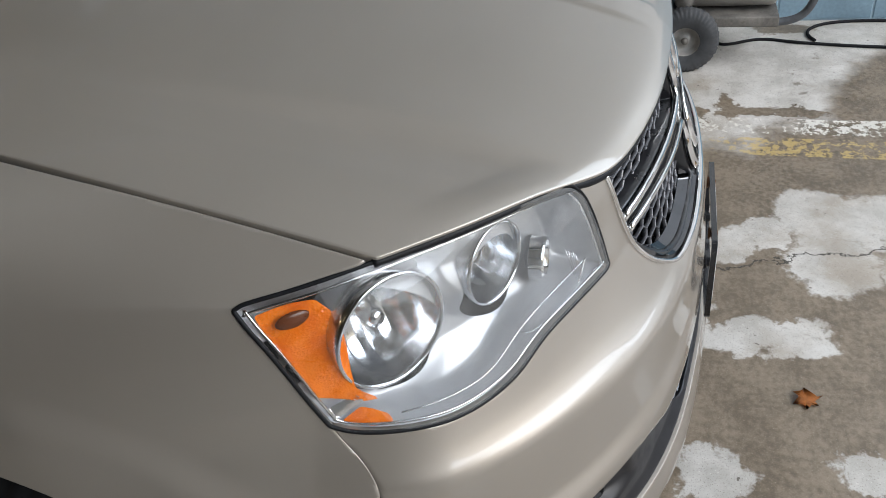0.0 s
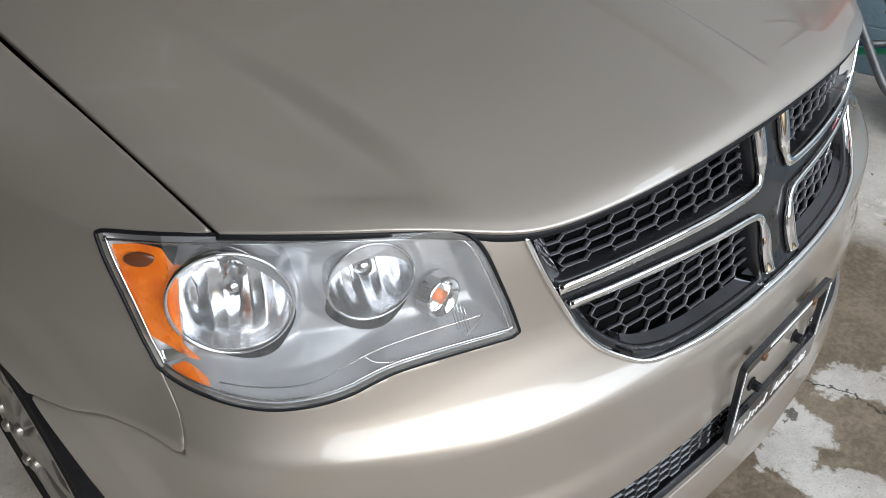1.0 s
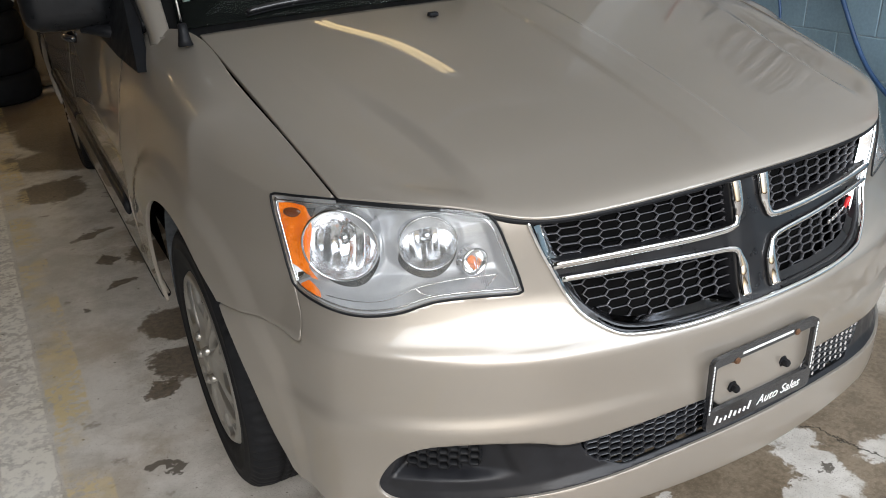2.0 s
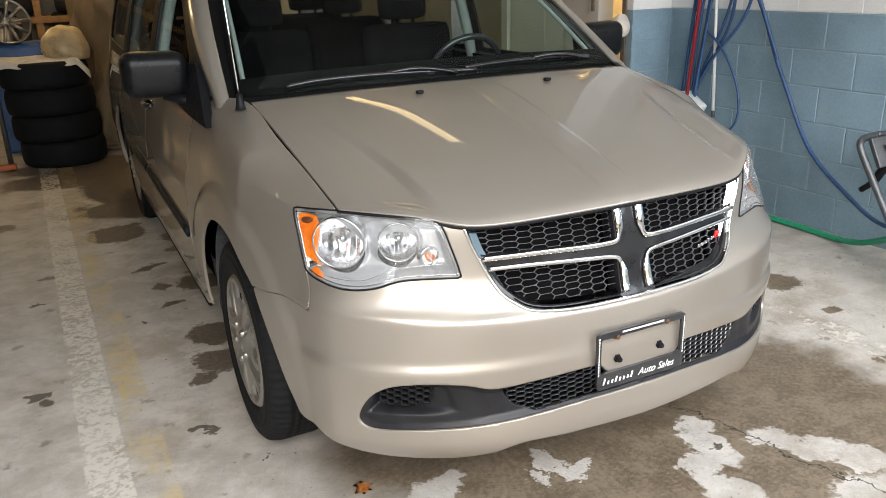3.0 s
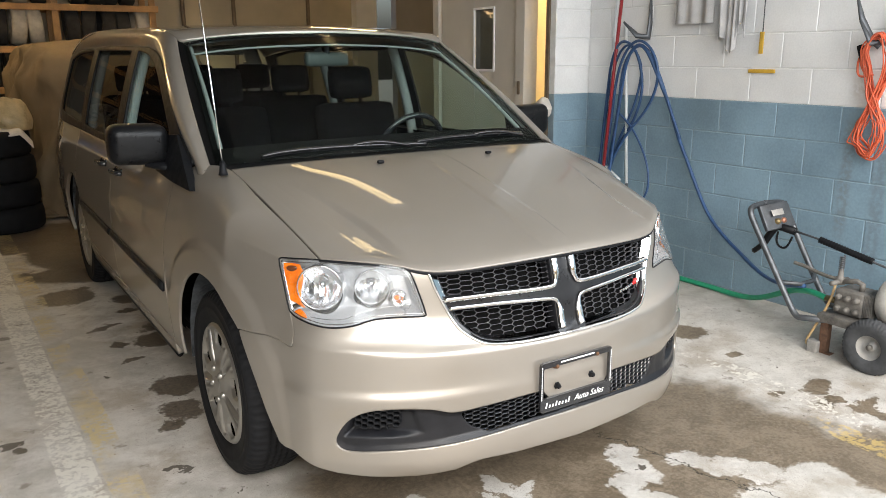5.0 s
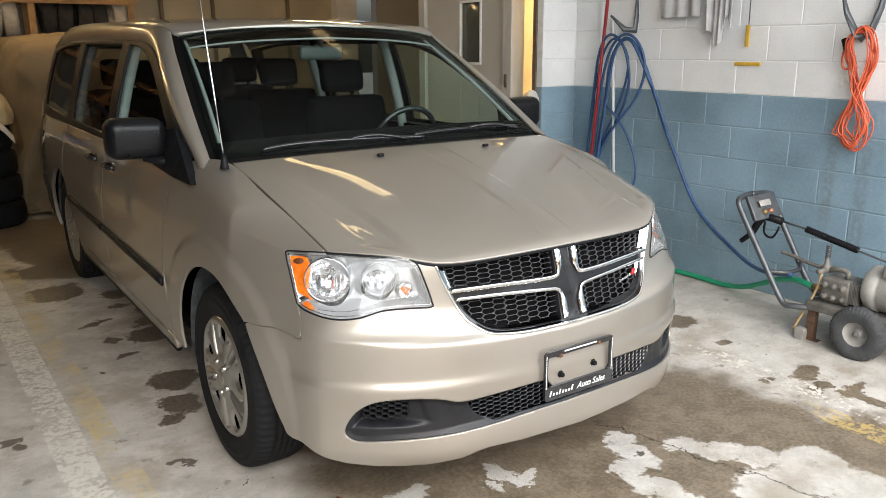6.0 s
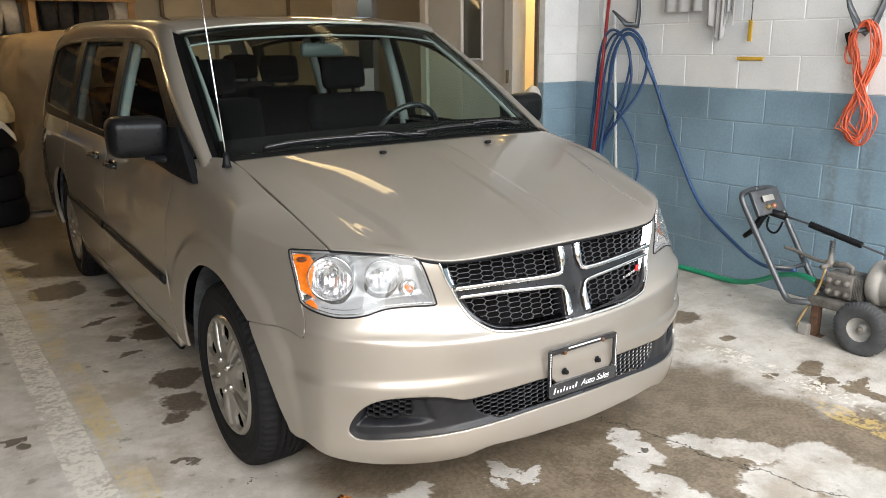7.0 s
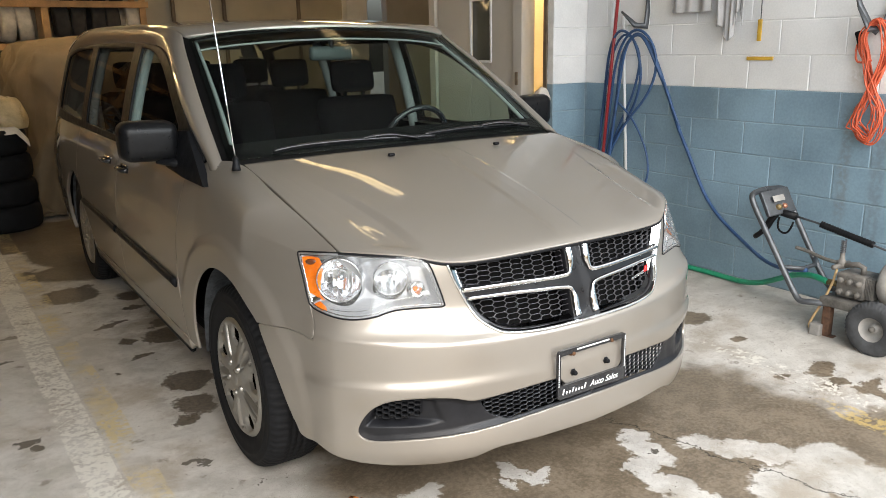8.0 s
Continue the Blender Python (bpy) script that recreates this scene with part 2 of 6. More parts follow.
def panel(name, vf, mat, parent, depth=0.014, roll=0.0025, label="", flip=False):
    """A sheet panel with rolled edges that return inwards."""
    V, F = vf
    me = bpy.data.meshes.new("tmp")
    me.from_pydata([tuple(v) for v in V], [], [tuple(int(i) for i in (f[::-1] if flip else f)) for f in F])
    bm = bmesh.new()
    bm.from_mesh(me)
    bpy.data.meshes.remove(me)
    bmesh.ops.remove_doubles(bm, verts=bm.verts, dist=2e-5)
    bmesh.ops.dissolve_degenerate(bm, edges=bm.edges, dist=2e-5)
    bm.normal_update()
    rim = [e for e in bm.edges if e.is_boundary]
    near = {}
    for e in rim:
        for v in e.verts:
            near.setdefault(v, []).append(e.other_vert(v))
    for _ in range(4):  # even out the cut edges, keeping corners
        new_co = {}
        for v, k in near.items():
            if len(k) == 2:
                d1, d2 = v.co - k[0].co, k[1].co - v.co
                if d1.length > 1e-7 and d2.length > 1e-7 and d1.angle(d2) < 0.7:
                    new_co[v] = v.co * 0.5 + (k[0].co + k[1].co) * 0.25
        for v, c in new_co.items():
            v.co = c
    bm.normal_update()
    if depth:
        out = {}
        for e in rim:
            f = e.link_faces[0]
            t = (e.verts[1].co - e.verts[0].co)
            o = t.cross(f.normal)
            if o.dot(e.verts[0].co - f.calc_center_median()) < 0:
                o = -o
            for v in e.verts:
                out[v] = out.get(v, Vector()) + o
        step = {v.co.copy().freeze(): ((o - v.normal * o.dot(v.normal)).normalized(), v.normal.copy()) for v, o in out.items()}
        for a, b in ((roll, roll), (0.0, depth)):
            r = bmesh.ops.extrude_edge_only(bm, edges=rim)["geom"]
            rim = [g for g in r if isinstance(g, bmesh.types.BMEdge)]
            nxt = {}
            for v in [g for g in r if isinstance(g, bmesh.types.BMVert)]:
                o, n = step[v.co.copy().freeze()]
                v.co += o * a - n * b
                nxt[v.co.copy().freeze()] = (o, n)
            step = nxt
    return part(name, bm, mat, parent, label)


def mirrored(ob, parent=None):
    """The same part on the other side of the car."""
    me = ob.data.copy()
    bm = bmesh.new()
    bm.from_mesh(me)
    for v in bm.verts:
        v.co.x = -v.co.x
    bmesh.ops.reverse_faces(bm, faces=bm.faces)
    bm.to_mesh(me)
    bm.free()
    o = new(ob.name.split(".")[0], me)
    o.parent = parent or ob.parent
    if "label" in ob:
        o["label"] = ob["label"]
    return o


def sweep(pts, r, n=10, closed=False, flat=None, caps=True):
    """A tube along pts; r a number or one per point; flat: (normal, factor) squashes it along that direction."""
    p = np.asarray(pts, float)
    k = len(p)
    rr = np.full(k, r) if np.isscalar(r) else np.asarray(r)
    t = (np.roll(p, -1, 0) - np.roll(p, 1, 0)) if closed else np.gradient(p, axis=0)
    t /= np.linalg.norm(t, axis=1)[:, None] + 1e-12
    up = np.array((0, 0, 1.0)) if abs(t[0][2]) < 0.9 else np.array((0, 1.0, 0))
    verts, faces = [], []
    side = np.cross(t[0], up)
    for i in range(k):
        side = side - t[i] * side.dot(t[i])
        side /= np.linalg.norm(side) + 1e-12
        u2 = np.cross(side, t[i])
        for j in range(n):
            a = 2 * math.pi * j / n
            o = rr[i] * (math.cos(a) * side + math.sin(a) * u2)
            if flat is not None:
                nn = np.asarray(flat[0], float)
                o = o - nn * o.dot(nn) * (1 - flat[1])
            verts.append(p[i] + o)
    for i in range(k if closed else k - 1):
        for j in range(n):
            a, b = i * n + j, i * n + (j + 1) % n
            c, d = ((i + 1) % k) * n + (j + 1) % n, ((i + 1) % k) * n + j
            faces.append((a, b, c, d))
    if caps and not closed:
        faces += [tuple(range(n - 1, -1, -1)), tuple(range((k - 1) * n, k * n))]
    return raw(verts, faces)


def revolve(profile, n=48, axis="x"):
    """A turned solid: profile of (radius, along) about the axis."""
    verts, faces = [], []
    for r, h in profile:
        for j in range(n):
            a = 2 * math.pi * j / n
            c, s = r * math.cos(a), r * math.sin(a)
            verts.append((h, c, s) if axis == "x" else (c, h, s) if axis == "y" else (c, s, h))
    for i in range(len(profile) - 1):
        for j in range(n):
            a, b = i * n + j, i * n + (j + 1) % n
            faces.append((a, b, b + n, a + n))
    bm = raw(verts, faces)
    bmesh.ops.remove_doubles(bm, verts=bm.verts, dist=1e-6)
    bmesh.ops.recalc_face_normals(bm, faces=bm.faces)
    return bm


def block(sx, sy, sz, bevel=0.004, at=(0, 0, 0), turn=None, segs=2):
    """A bevelled box centred at a point."""
    bm = bmesh.new()
    bmesh.ops.create_cube(bm, size=1, matrix=Matrix.Diagonal((sx, sy, sz, 1)))
    if bevel:
        bmesh.ops.bevel(bm, geom=bm.edges[:], offset=min(bevel, 0.45 * min(sx, sy, sz)), segments=segs, affect="EDGES", profile=0.6)
    m = Matrix.Translation(at) @ (turn or Matrix())
    bmesh.ops.transform(bm, matrix=m, verts=bm.verts)
    return bm


def join(*bms):
    out = bmesh.new()
    for b in bms:
        me = bpy.data.meshes.new("tmp")
        b.to_mesh(me)
        b.free()
        out.from_mesh(me)
        bpy.data.meshes.remove(me)
    return out


def sheet(P, flip=False):
    """Vertices and faces of an (n, m, 3) net of points."""
    n, m = P.shape[:2]
    idx = np.arange(n * m).reshape(n, m)
    F = np.stack([idx[:-1, :-1], idx[:-1, 1:], idx[1:, 1:], idx[1:, :-1]], -1).reshape(-1, 4)
    return P.reshape(-1, 3), F[:, ::-1] if flip else F


def revolve_at(profile, at, n=16):
    bm = revolve(profile, n, "z")
    bmesh.ops.transform(bm, matrix=Matrix.Translation(at), verts=bm.verts)
    return bm


def thing(name, label, category, at=(0, 0, 0), group=""):
    ob = new(name)
    ob.location = at
    ob.empty_display_size = 0.1
    return tagged(ob, label, category, group)


# ---- the workshop: floor, walls, ceiling ----
def floor_material():
    """Pale worn concrete with a brown wet area, dry islands in it, oil spots and worn painted lines."""
    m = bpy.data.materials.new("stained_concrete")
    m.use_nodes = True
    nt = m.node_tree
    N, L = nt.nodes, nt.links
    b = N["Principled BSDF"]
    geo = N.new("ShaderNodeNewGeometry")

    def math_(op, a, c=None, d=None, clamp=False):
        n = N.new("ShaderNodeMath")
        n.operation, n.use_clamp = op, clamp
        for k, v in enumerate((a, c, d)):
            if v is None:
                continue
            if isinstance(v, (int, float)):
                n.inputs[k].default_value = v
            else:
                L.new(v, n.inputs[k])
        return n.outputs[0]

    def noise_(scale, detail=5, rough=.55, vec=None, out="Fac"):
        n = N.new("ShaderNodeTexNoise")
        n.inputs["Scale"].default_value, n.inputs["Detail"].default_value, n.inputs["Roughness"].default_value = scale, detail, rough
        L.new(vec or geo.outputs["Position"], n.inputs["Vector"])
        return n.outputs[out]

    def ramp_(v, lo, hi):
        n = N.new("ShaderNodeMapRange")
        n.interpolation_type = "SMOOTHSTEP"
        n.inputs["From Min"].default_value, n.inputs["From Max"].default_value = lo, hi
        L.new(v, n.inputs["Value"])
        return n.outputs[0]

    def mix_(f, a, c):
        n = N.new("ShaderNodeMix")
        n.data_type = "RGBA"
        if isinstance(f, (int, float)):
            n.inputs[0].default_value = f
        else:
            L.new(f, n.inputs[0])
        for k, v in ((6, a), (7, c)):
            if isinstance(v, tuple):
                n.inputs[k].default_value = (*v, 1)
            else:
                L.new(v, n.inputs[k])
        return n.outputs[2]

    # ragged coordinates
    w1, w2 = noise_(2.6, 4, .6, out="Color"), noise_(14, 4, .65, out="Color")
    def shift(vec, col, amount):
        s1 = N.new("ShaderNodeVectorMath")
        s1.operation = "SUBTRACT"
        L.new(col, s1.inputs[0])
        s1.inputs[1].default_value = (.5, .5, .5)
        s2 = N.new("ShaderNodeVectorMath")
        s2.operation = "SCALE"
        L.new(s1.outputs[0], s2.inputs[0])
        s2.inputs["Scale"].default_value = amount
        s3 = N.new("ShaderNodeVectorMath")
        L.new(vec, s3.inputs[0])
        L.new(s2.outputs[0], s3.inputs[1])
        return s3.outputs[0]
    rag = shift(shift(geo.outputs["Position"], w1, .42), w2, .09)

    def blob(cx, cy, rx, ry, turn=0.0, soft=.12, vec=None):
        mp = N.new("ShaderNodeMapping")
        mp.vector_type = "TEXTURE"
        mp.inputs["Location"].default_value = (cx, cy, 0)
        mp.inputs["Rotation"].default_value = (0, 0, radians(turn))
        mp.inputs["Scale"].default_value = (rx, ry, 1)
        L.new(vec or rag, mp.inputs["Vector"])
        fl = N.new("ShaderNodeVectorMath")
        fl.operation = "MULTIPLY"
        fl.inputs[1].default_value = (1, 1, 0)
        L.new(mp.outputs[0], fl.inputs[0])
        ln = N.new("ShaderNodeVectorMath")
        ln.operation = "LENGTH"
        L.new(fl.outputs[0], ln.inputs[0])
        return ramp_(ln.outputs["Value"], 1 + soft, 1 - soft)

    def any_(items):
        v = items[0]
        for i in items[1:]:
            v = math_("MAXIMUM", v, i)
        return v

    near = shift(shift(shift(geo.outputs["Position"], w1, .09), w2, .15), noise_(48, 4, .7, out="Color"), .045)
    wet = any_([blob(*b) for b in ((.25, -.52, 1.06, .50, -8), (.55, -1.05, .78, .50), (.95, -1.40, .66, .38, -10), (-.15, -1.2, .80, .55), (-.35, .25, .5, .6), (1.35, -1.9, .9, .5), (-.2, -2.2, .7, .5))]
               + [blob(*b, vec=near) for b in ((1.61, -.84, .09, .06), (1.53, -.95, .08, .045), (1.59, -1.07, .09, .05), (1.64, -.35, .04, .035), (1.70, -.02, .09, .10), (1.42, -.76, .03, .026), (2.36, -1.345, .06, .13), (1.575, -1.24, .04, .20))])
    dry = any_([blob(*b, vec=near) for b in ((-.15, -.68, .04, .085, 20), (-.09, -.755, .07, .033, 15), (-.22, -.73, .03, .05), (.42, -.75, .075, .06, -20), (.385, -.87, .075, .11), (.28, -.93, .075, .06), (.25, -1.07, .075, .10, 20))]
               + [blob(*b, vec=near) for b in ((.26, -1.2, .08, .10), (.60, -.93, .085, .06, -30), (.69, -1.06, .12, .07, -30), (.75, -1.17, .08, .07), (.87, -1.32, .15, .12), (.84, -1.48, .16, .14))]
               + [blob(*b, vec=near) for b in ((.60, -1.33, .15, .12), (-.53, -.62, .13, .055, 12), (-.21, -.98, .075, .075), (-.15, -1.31, .055, .09), (.55, -1.55, .2, .1), (1.05, -1.75, .25, .2))])
    wet = math_("MULTIPLY", wet, math_("SUBTRACT", 1, dry))
    old = any_([blob(*b, vec=near) for b in ((-.91, .92, .12, .12), (-.95, .62, .09, .11), (-1.03, .48, .055, .05), (-.84, 1.61, .12, .12), (-1.04, 1.66, .05, .05), (-.86, 2.25, .06, .045), (-.88, 1.80, .03, .04), (-.79, 1.87, .07, .08), (-.79, 2.09, .035, .06))]
               + [blob(*b, vec=near) for b in ((-1.15, 2.76, .18, .20), (-1.03, 2.93, .045, .05), (-.83, 2.51, .09, .10), (-1.34, 3.52, .06, .08), (-1.05, 1.98, .11, .03, 25), (-1.02, 1.36, .08, .02, 15), (-1.57, 2.11, .06, .03))]
               + [blob(*b) for b in ((-1.04, 4.03, .26, .47), (-.85, 3.4, .5, .30), (-1.2, 4.6, .7, .35), (-1.0, 5.1, .9, .3), (-1.9, 3.3, .20, .12))])
    spots = any_([blob(*b, vec=near) for b in ((-1.12, .12, .036, .028), (-1.07, .10, .021, .02), (-.94, -.16, .013, .015), (-1.65, .66, .034, .033), (-1.63, .59, .025, .026), (-1.17, 1.19, .012, .018), (-1.63, 1.71, .03, .03), (-1.95, 1.1, .06, .04), (-2.1, 2.2, .10, .06), (.40, -.885, .022, .014))])
    n_big, n_mid, n_fine, n_grit = noise_(.9, 5), noise_(7, 6, .7), noise_(55, 4, .7), noise_(260, 2, .6)
    tone = math_("MULTIPLY_ADD", n_mid, .55, math_("MULTIPLY", n_big, .45))
    dryc = mix_(ramp_(tone, .38, .62), (.38, .36, .325), (.57, .55, .515))
    wetc = mix_(ramp_(math_("MULTIPLY_ADD", n_fine, .5, math_("MULTIPLY", n_mid, .5)), .40, .60), (.125, .098, .068), (.225, .182, .132))
    dryc = mix_(math_("MULTIPLY", ramp_(noise_(1.9, 6, .65), .50, .66), .55), dryc, (.27, .215, .15))
    dryc = mix_(math_("MULTIPLY", ramp_(noise_(8.5, 5, .6), .63, .70), .60), dryc, (.13, .10, .072))
    # speckle of the exposed aggregate
    dryc = mix_(math_("MULTIPLY", ramp_(n_grit, .58, .68), .65), dryc, (.14, .125, .105))
    dryc = mix_(math_("MULTIPLY", ramp_(noise_(120, 3, .7), .62, .70), .7), dryc, (.68, .66, .61))
    dryc = mix_(math_("MULTIPLY", ramp_(n_fine, .58, .70), .35), dryc, (.25, .225, .19))
    wetc = mix_(math_("MULTIPLY", ramp_(n_grit, .60, .70), .5), wetc, (.34, .29, .22))
    flecks = math_("MULTIPLY", ramp_(noise_(46, 2, .5), .715, .745), .8)
    dryc = mix_(flecks, dryc, (.075, .060, .045))
    col = mix_(wet, dryc, wetc)
    col = mix_(math_("MULTIPLY", old, .85), col, mix_(ramp_(n_fine, .40, .62), (.060, .043, .027), (.13, .098, .062)))
    col = mix_(math_("MULTIPLY", spots, .85), col, (.055, .043, .030))
    # worn paint
    sep = N.new("ShaderNodeSeparateXYZ")
    L.new(shift(geo.outputs["Position"], w2, .02), sep.inputs[0])
    X, Y = sep.outputs[0], sep.outputs[1]

    def band(x0, x1, lean=0.0):
        xx = math_("MULTIPLY_ADD", Y, lean, X)
        return math_("MULTIPLY", ramp_(xx, x0 - .004, x0 + .004), ramp_(xx, x1 + .004, x1 - .004))
    wear = noise_(34, 6, .72)
    wear2 = noise_(5, 4, .6)
    keep = math_("ADD", wear, math_("MULTIPLY", wear2, .5))
    white = math_("MULTIPLY", band(-1.512, -1.375, .012), ramp_(keep, .69, .78))
    yellow = math_("MULTIPLY", math_("MULTIPLY", band(-1.362, -1.245, .012), ramp_(keep, .66, .78)), ramp_(noise_(2.3, 3, .6), .42, .58))
    white_r = math_("MULTIPLY", math_("MULTIPLY", band(1.43, 1.545, -.02), ramp_(keep, .76, .84)), ramp_(Y, 2.0, 1.0))
    yellow_r = math_("MULTIPLY", math_("MULTIPLY", band(1.27, 1.40, -.02), ramp_(keep, .74, .84)), math_("MULTIPLY", ramp_(Y, -.95, -1.08), ramp_(Y, -1.9, -1.6)))
    col = mix_(math_("MULTIPLY", any_([white, white_r]), .9), col, (.66, .64, .58))
    col = mix_(math_("MULTIPLY", yellow, .75), col, (.56, .45, .22))
    col = mix_(math_("MULTIPLY", yellow_r, .6), col, (.58, .42, .14))
    # crack from under the nose towards the open door
    cx = math_("SUBTRACT", math_("SUBTRACT", X, .29), math_("MULTIPLY", Y, -.275))
    cw = noise_(6, 5, .7)
    cd = math_("ABSOLUTE", math_("MULTIPLY_ADD", math_("SUBTRACT", cw, .5), .22, cx))
    crack = math_("MULTIPLY", ramp_(cd, .0055, .0015), ramp_(Y, -.45, -.65))
    col = mix_(math_("MULTIPLY", crack, .85), col, (.035, .028, .02))
    L.new(col, b.inputs["Base Color"])
    rough = math_("SUBTRACT", math_("MULTIPLY_ADD", n_mid, .35, .45), math_("MULTIPLY", any_([wet, math_("MULTIPLY", old, .9)]), .28))
    L.new(rough, b.inputs["Roughness"])
    h = math_("ADD", math_("MULTIPLY", n_fine, .5), math_("SUBTRACT", math_("MULTIPLY", n_grit, .25), math_("MULTIPLY", crack, 1.5)))
    bp = N.new("ShaderNodeBump")
    bp.inputs["Strength"].default_value, bp.inputs["Distance"].default_value = .5, .0025
    L.new(h, bp.inputs["Height"])
    L.new(bp.outputs[0], b.inputs["Normal"])
    return m


CONCRETE = floor_material()
WHITE_WALL = material("white_painted_block", (0.79, 0.79, 0.785), 0.5, 0, vary=0.11, scale=2.2, fine=90, bump=0.0015, world_space=True)
BLUE_WALL = material("blue_grey_painted_block", (0.212, 0.312, 0.385), 0.42, 0, vary=0.24, scale=2.0, fine=70, bump=0.0015, world_space=True)


def run_stain(m, y, half, z0, z1, colour, strength):
    """A brown water run down a wall, ragged and fading at its ends."""
    nt = m.node_tree
    N, L = nt.nodes, nt.links
    b = N["Principled BSDF"]
    was = b.inputs["Base Color"].links[0].from_socket
    geo, sep, no, no2 = N.new("ShaderNodeNewGeometry"), N.new("ShaderNodeSeparateXYZ"), N.new("ShaderNodeTexNoise"), N.new("ShaderNodeTexNoise")
    no.inputs["Scale"].default_value, no.inputs["Detail"].default_value = 7, 5
    no2.inputs["Scale"].default_value, no2.inputs["Detail"].default_value = 40, 5
    L.new(geo.outputs["Position"], sep.inputs[0])

    def calc(op, *args):
        n = N.new("ShaderNodeMath")
        n.operation = op
        n.use_clamp = op == "SUBTRACT"
        for k, v in enumerate(args):
            if isinstance(v, (int, float)):
                n.inputs[k].default_value = v
            else:
                L.new(v, n.inputs[k])
        return n.outputs[0]

    def between(v, lo, hi):
        n = N.new("ShaderNodeMapRange")
        n.interpolation_type = "SMOOTHSTEP"
        n.inputs["From Min"].default_value, n.inputs["From Max"].default_value = lo, hi
        L.new(v, n.inputs["Value"])
        return n.outputs[0]
    for n in (no, no2):
        L.new(geo.outputs["Position"], n.inputs["Vector"])
    off = calc("ABSOLUTE", calc("MULTIPLY_ADD", no.outputs["Fac"], half * .8, calc("ADD", sep.outputs[1], -y - half * .4)))
    f = calc("MULTIPLY", between(off, half, half * .35), calc("MULTIPLY", between(sep.outputs[2], z0, z0 + .2), between(sep.outputs[2], z1, z1 - .15)))
    f = calc("MULTIPLY", calc("MULTIPLY", f, between(no2.outputs["Fac"], .30, .62)), strength)
    mix = N.new("ShaderNodeMix")
    mix.data_type = "RGBA"
    L.new(f, mix.inputs[0])
    L.new(was, mix.inputs[6])
    mix.inputs[7].default_value = (*colour, 1)
    L.new(mix.outputs[2], b.inputs["Base Color"])


run_stain(BLUE_WALL, -.374, .05, .45, 1.28, (.17, .18, .17), .5)
run_stain(BLUE_WALL, -.56, .05, .30, 1.28, (.15, .17, .18), .45)
run_stain(WHITE_WALL, -.42, .09, 1.24, 1.48, (.42, .36, .27), .7)
MORTAR = material("painted_joint", (0.74, 0.74, 0.73), 0.7, 0, vary=0.1, scale=20, bump=.001)
MORTAR_BLUE = material("painted_joint_blue", (0.24, 0.32, 0.37), 0.6, 0, vary=0.15, scale=20, bump=.001)
BEIGE_WALL = material("beige_wall", (0.46, 0.40, 0.29), 0.7, 0, vary=0.12, scale=2)
GREY_WALL = material("grey_wall", (0.50, 0.475, 0.435), 0.7, 0, vary=0.08, scale=3)
CREAM_WALL = material("cream_room_wall", (0.84, 0.79, 0.66), 0.7, 0, vary=0.05, scale=3)
# dark brown for the unseen west side, to darken what the paint reflects
DARK_WEST = material("dark_reflected_brown", (0.11, 0.093, 0.07), 0.7, 0, vary=0.25, scale=2)
CEILING = material("ceiling_board", (0.66, 0.64, 0.60), 0.8, 0, vary=0.15, scale=2)
PIPE = material("old_pipe", (0.17, 0.13, 0.09), 0.6, 0.2, vary=0.3, scale=12)


def slab(name, x0, x1, y0, y1, z0, z1, mat, bevel=0):
    ob = part(name, block(x1 - x0, y1 - y0, z1 - z0, bevel, ((x0 + x1) / 2, (y0 + y1) / 2, (z0 + z1) / 2)), mat, smooth=False)
    return tagged(ob, kind="structure")


H = 3.7
WX = 2.454
PAINT_Z = 1.266
# one sheet of concrete that rises a little towards the painted wall


def floor_z(x):
    t = min(1.0, max(0.0, (x - 1.15) / 1.3))
    return .062 * t * t * (3 - 2 * t)


fx = [-40.0, -8.0] + [-1 + .1 * k for k in range(20)] + [1.0 + .05 * k for k in range(32)] + [9.0, 40.0]
fy = [-60.0, -4.0, -2.0, 0.0, 2.0, 6.0, 12.0, 40.0]
fv = [(x, y, floor_z(x)) for x in fx for y in fy]
ff = [(i * len(fy) + j, (i + 1) * len(fy) + j, (i + 1) * len(fy) + j + 1, i * len(fy) + j + 1) for i in range(len(fx) - 1) for j in range(len(fy) - 1)]
tagged(part("floor", raw(fv, ff), CONCRETE), kind="structure")
wall_e = slab("wall_east", WX + .004, WX + .25, -3.4, 1.76, PAINT_Z, H, MORTAR)
slab("wall_east_lower", WX + .004, WX + .25, -3.4, 1.76, 0, PAINT_Z, MORTAR_BLUE)
wall_r = slab("wall_return", 2.125, WX + .004, 1.700, 1.76, PAINT_Z, H, MORTAR)
slab("wall_return_lower", 2.125, WX + .004, 1.700, 1.76, 0, PAINT_Z, MORTAR_BLUE)
# the office side beyond the return: an opening to a cream room, then a grey steel door in its wall
slab("door_jamb", 2.115, 2.20, 1.764, 1.80, 0, 2.15, PIPE)
slab("door_jamb", 2.11, 2.24, 2.045, 2.155, 0, 2.15, GREY_WALL, .006)
slab("door_header", 2.12, 2.26, 1.764, 3.36, 2.15, H, WHITE_WALL)
slab("wall_office", 2.12, 2.26, 3.27, 3.36, 0, 2.15, GREY_WALL)
slab("wall_cream_room", 3.9, 4.0, 1.76, 3.36, 0, H, CREAM_WALL)
slab("wall_cream_side", 2.26, 4.0, 3.30, 3.36, 0, H, CREAM_WALL)
slab("wall_cream_near", 2.70, 4.0, 1.64, 1.76, 0, H, CREAM_WALL)
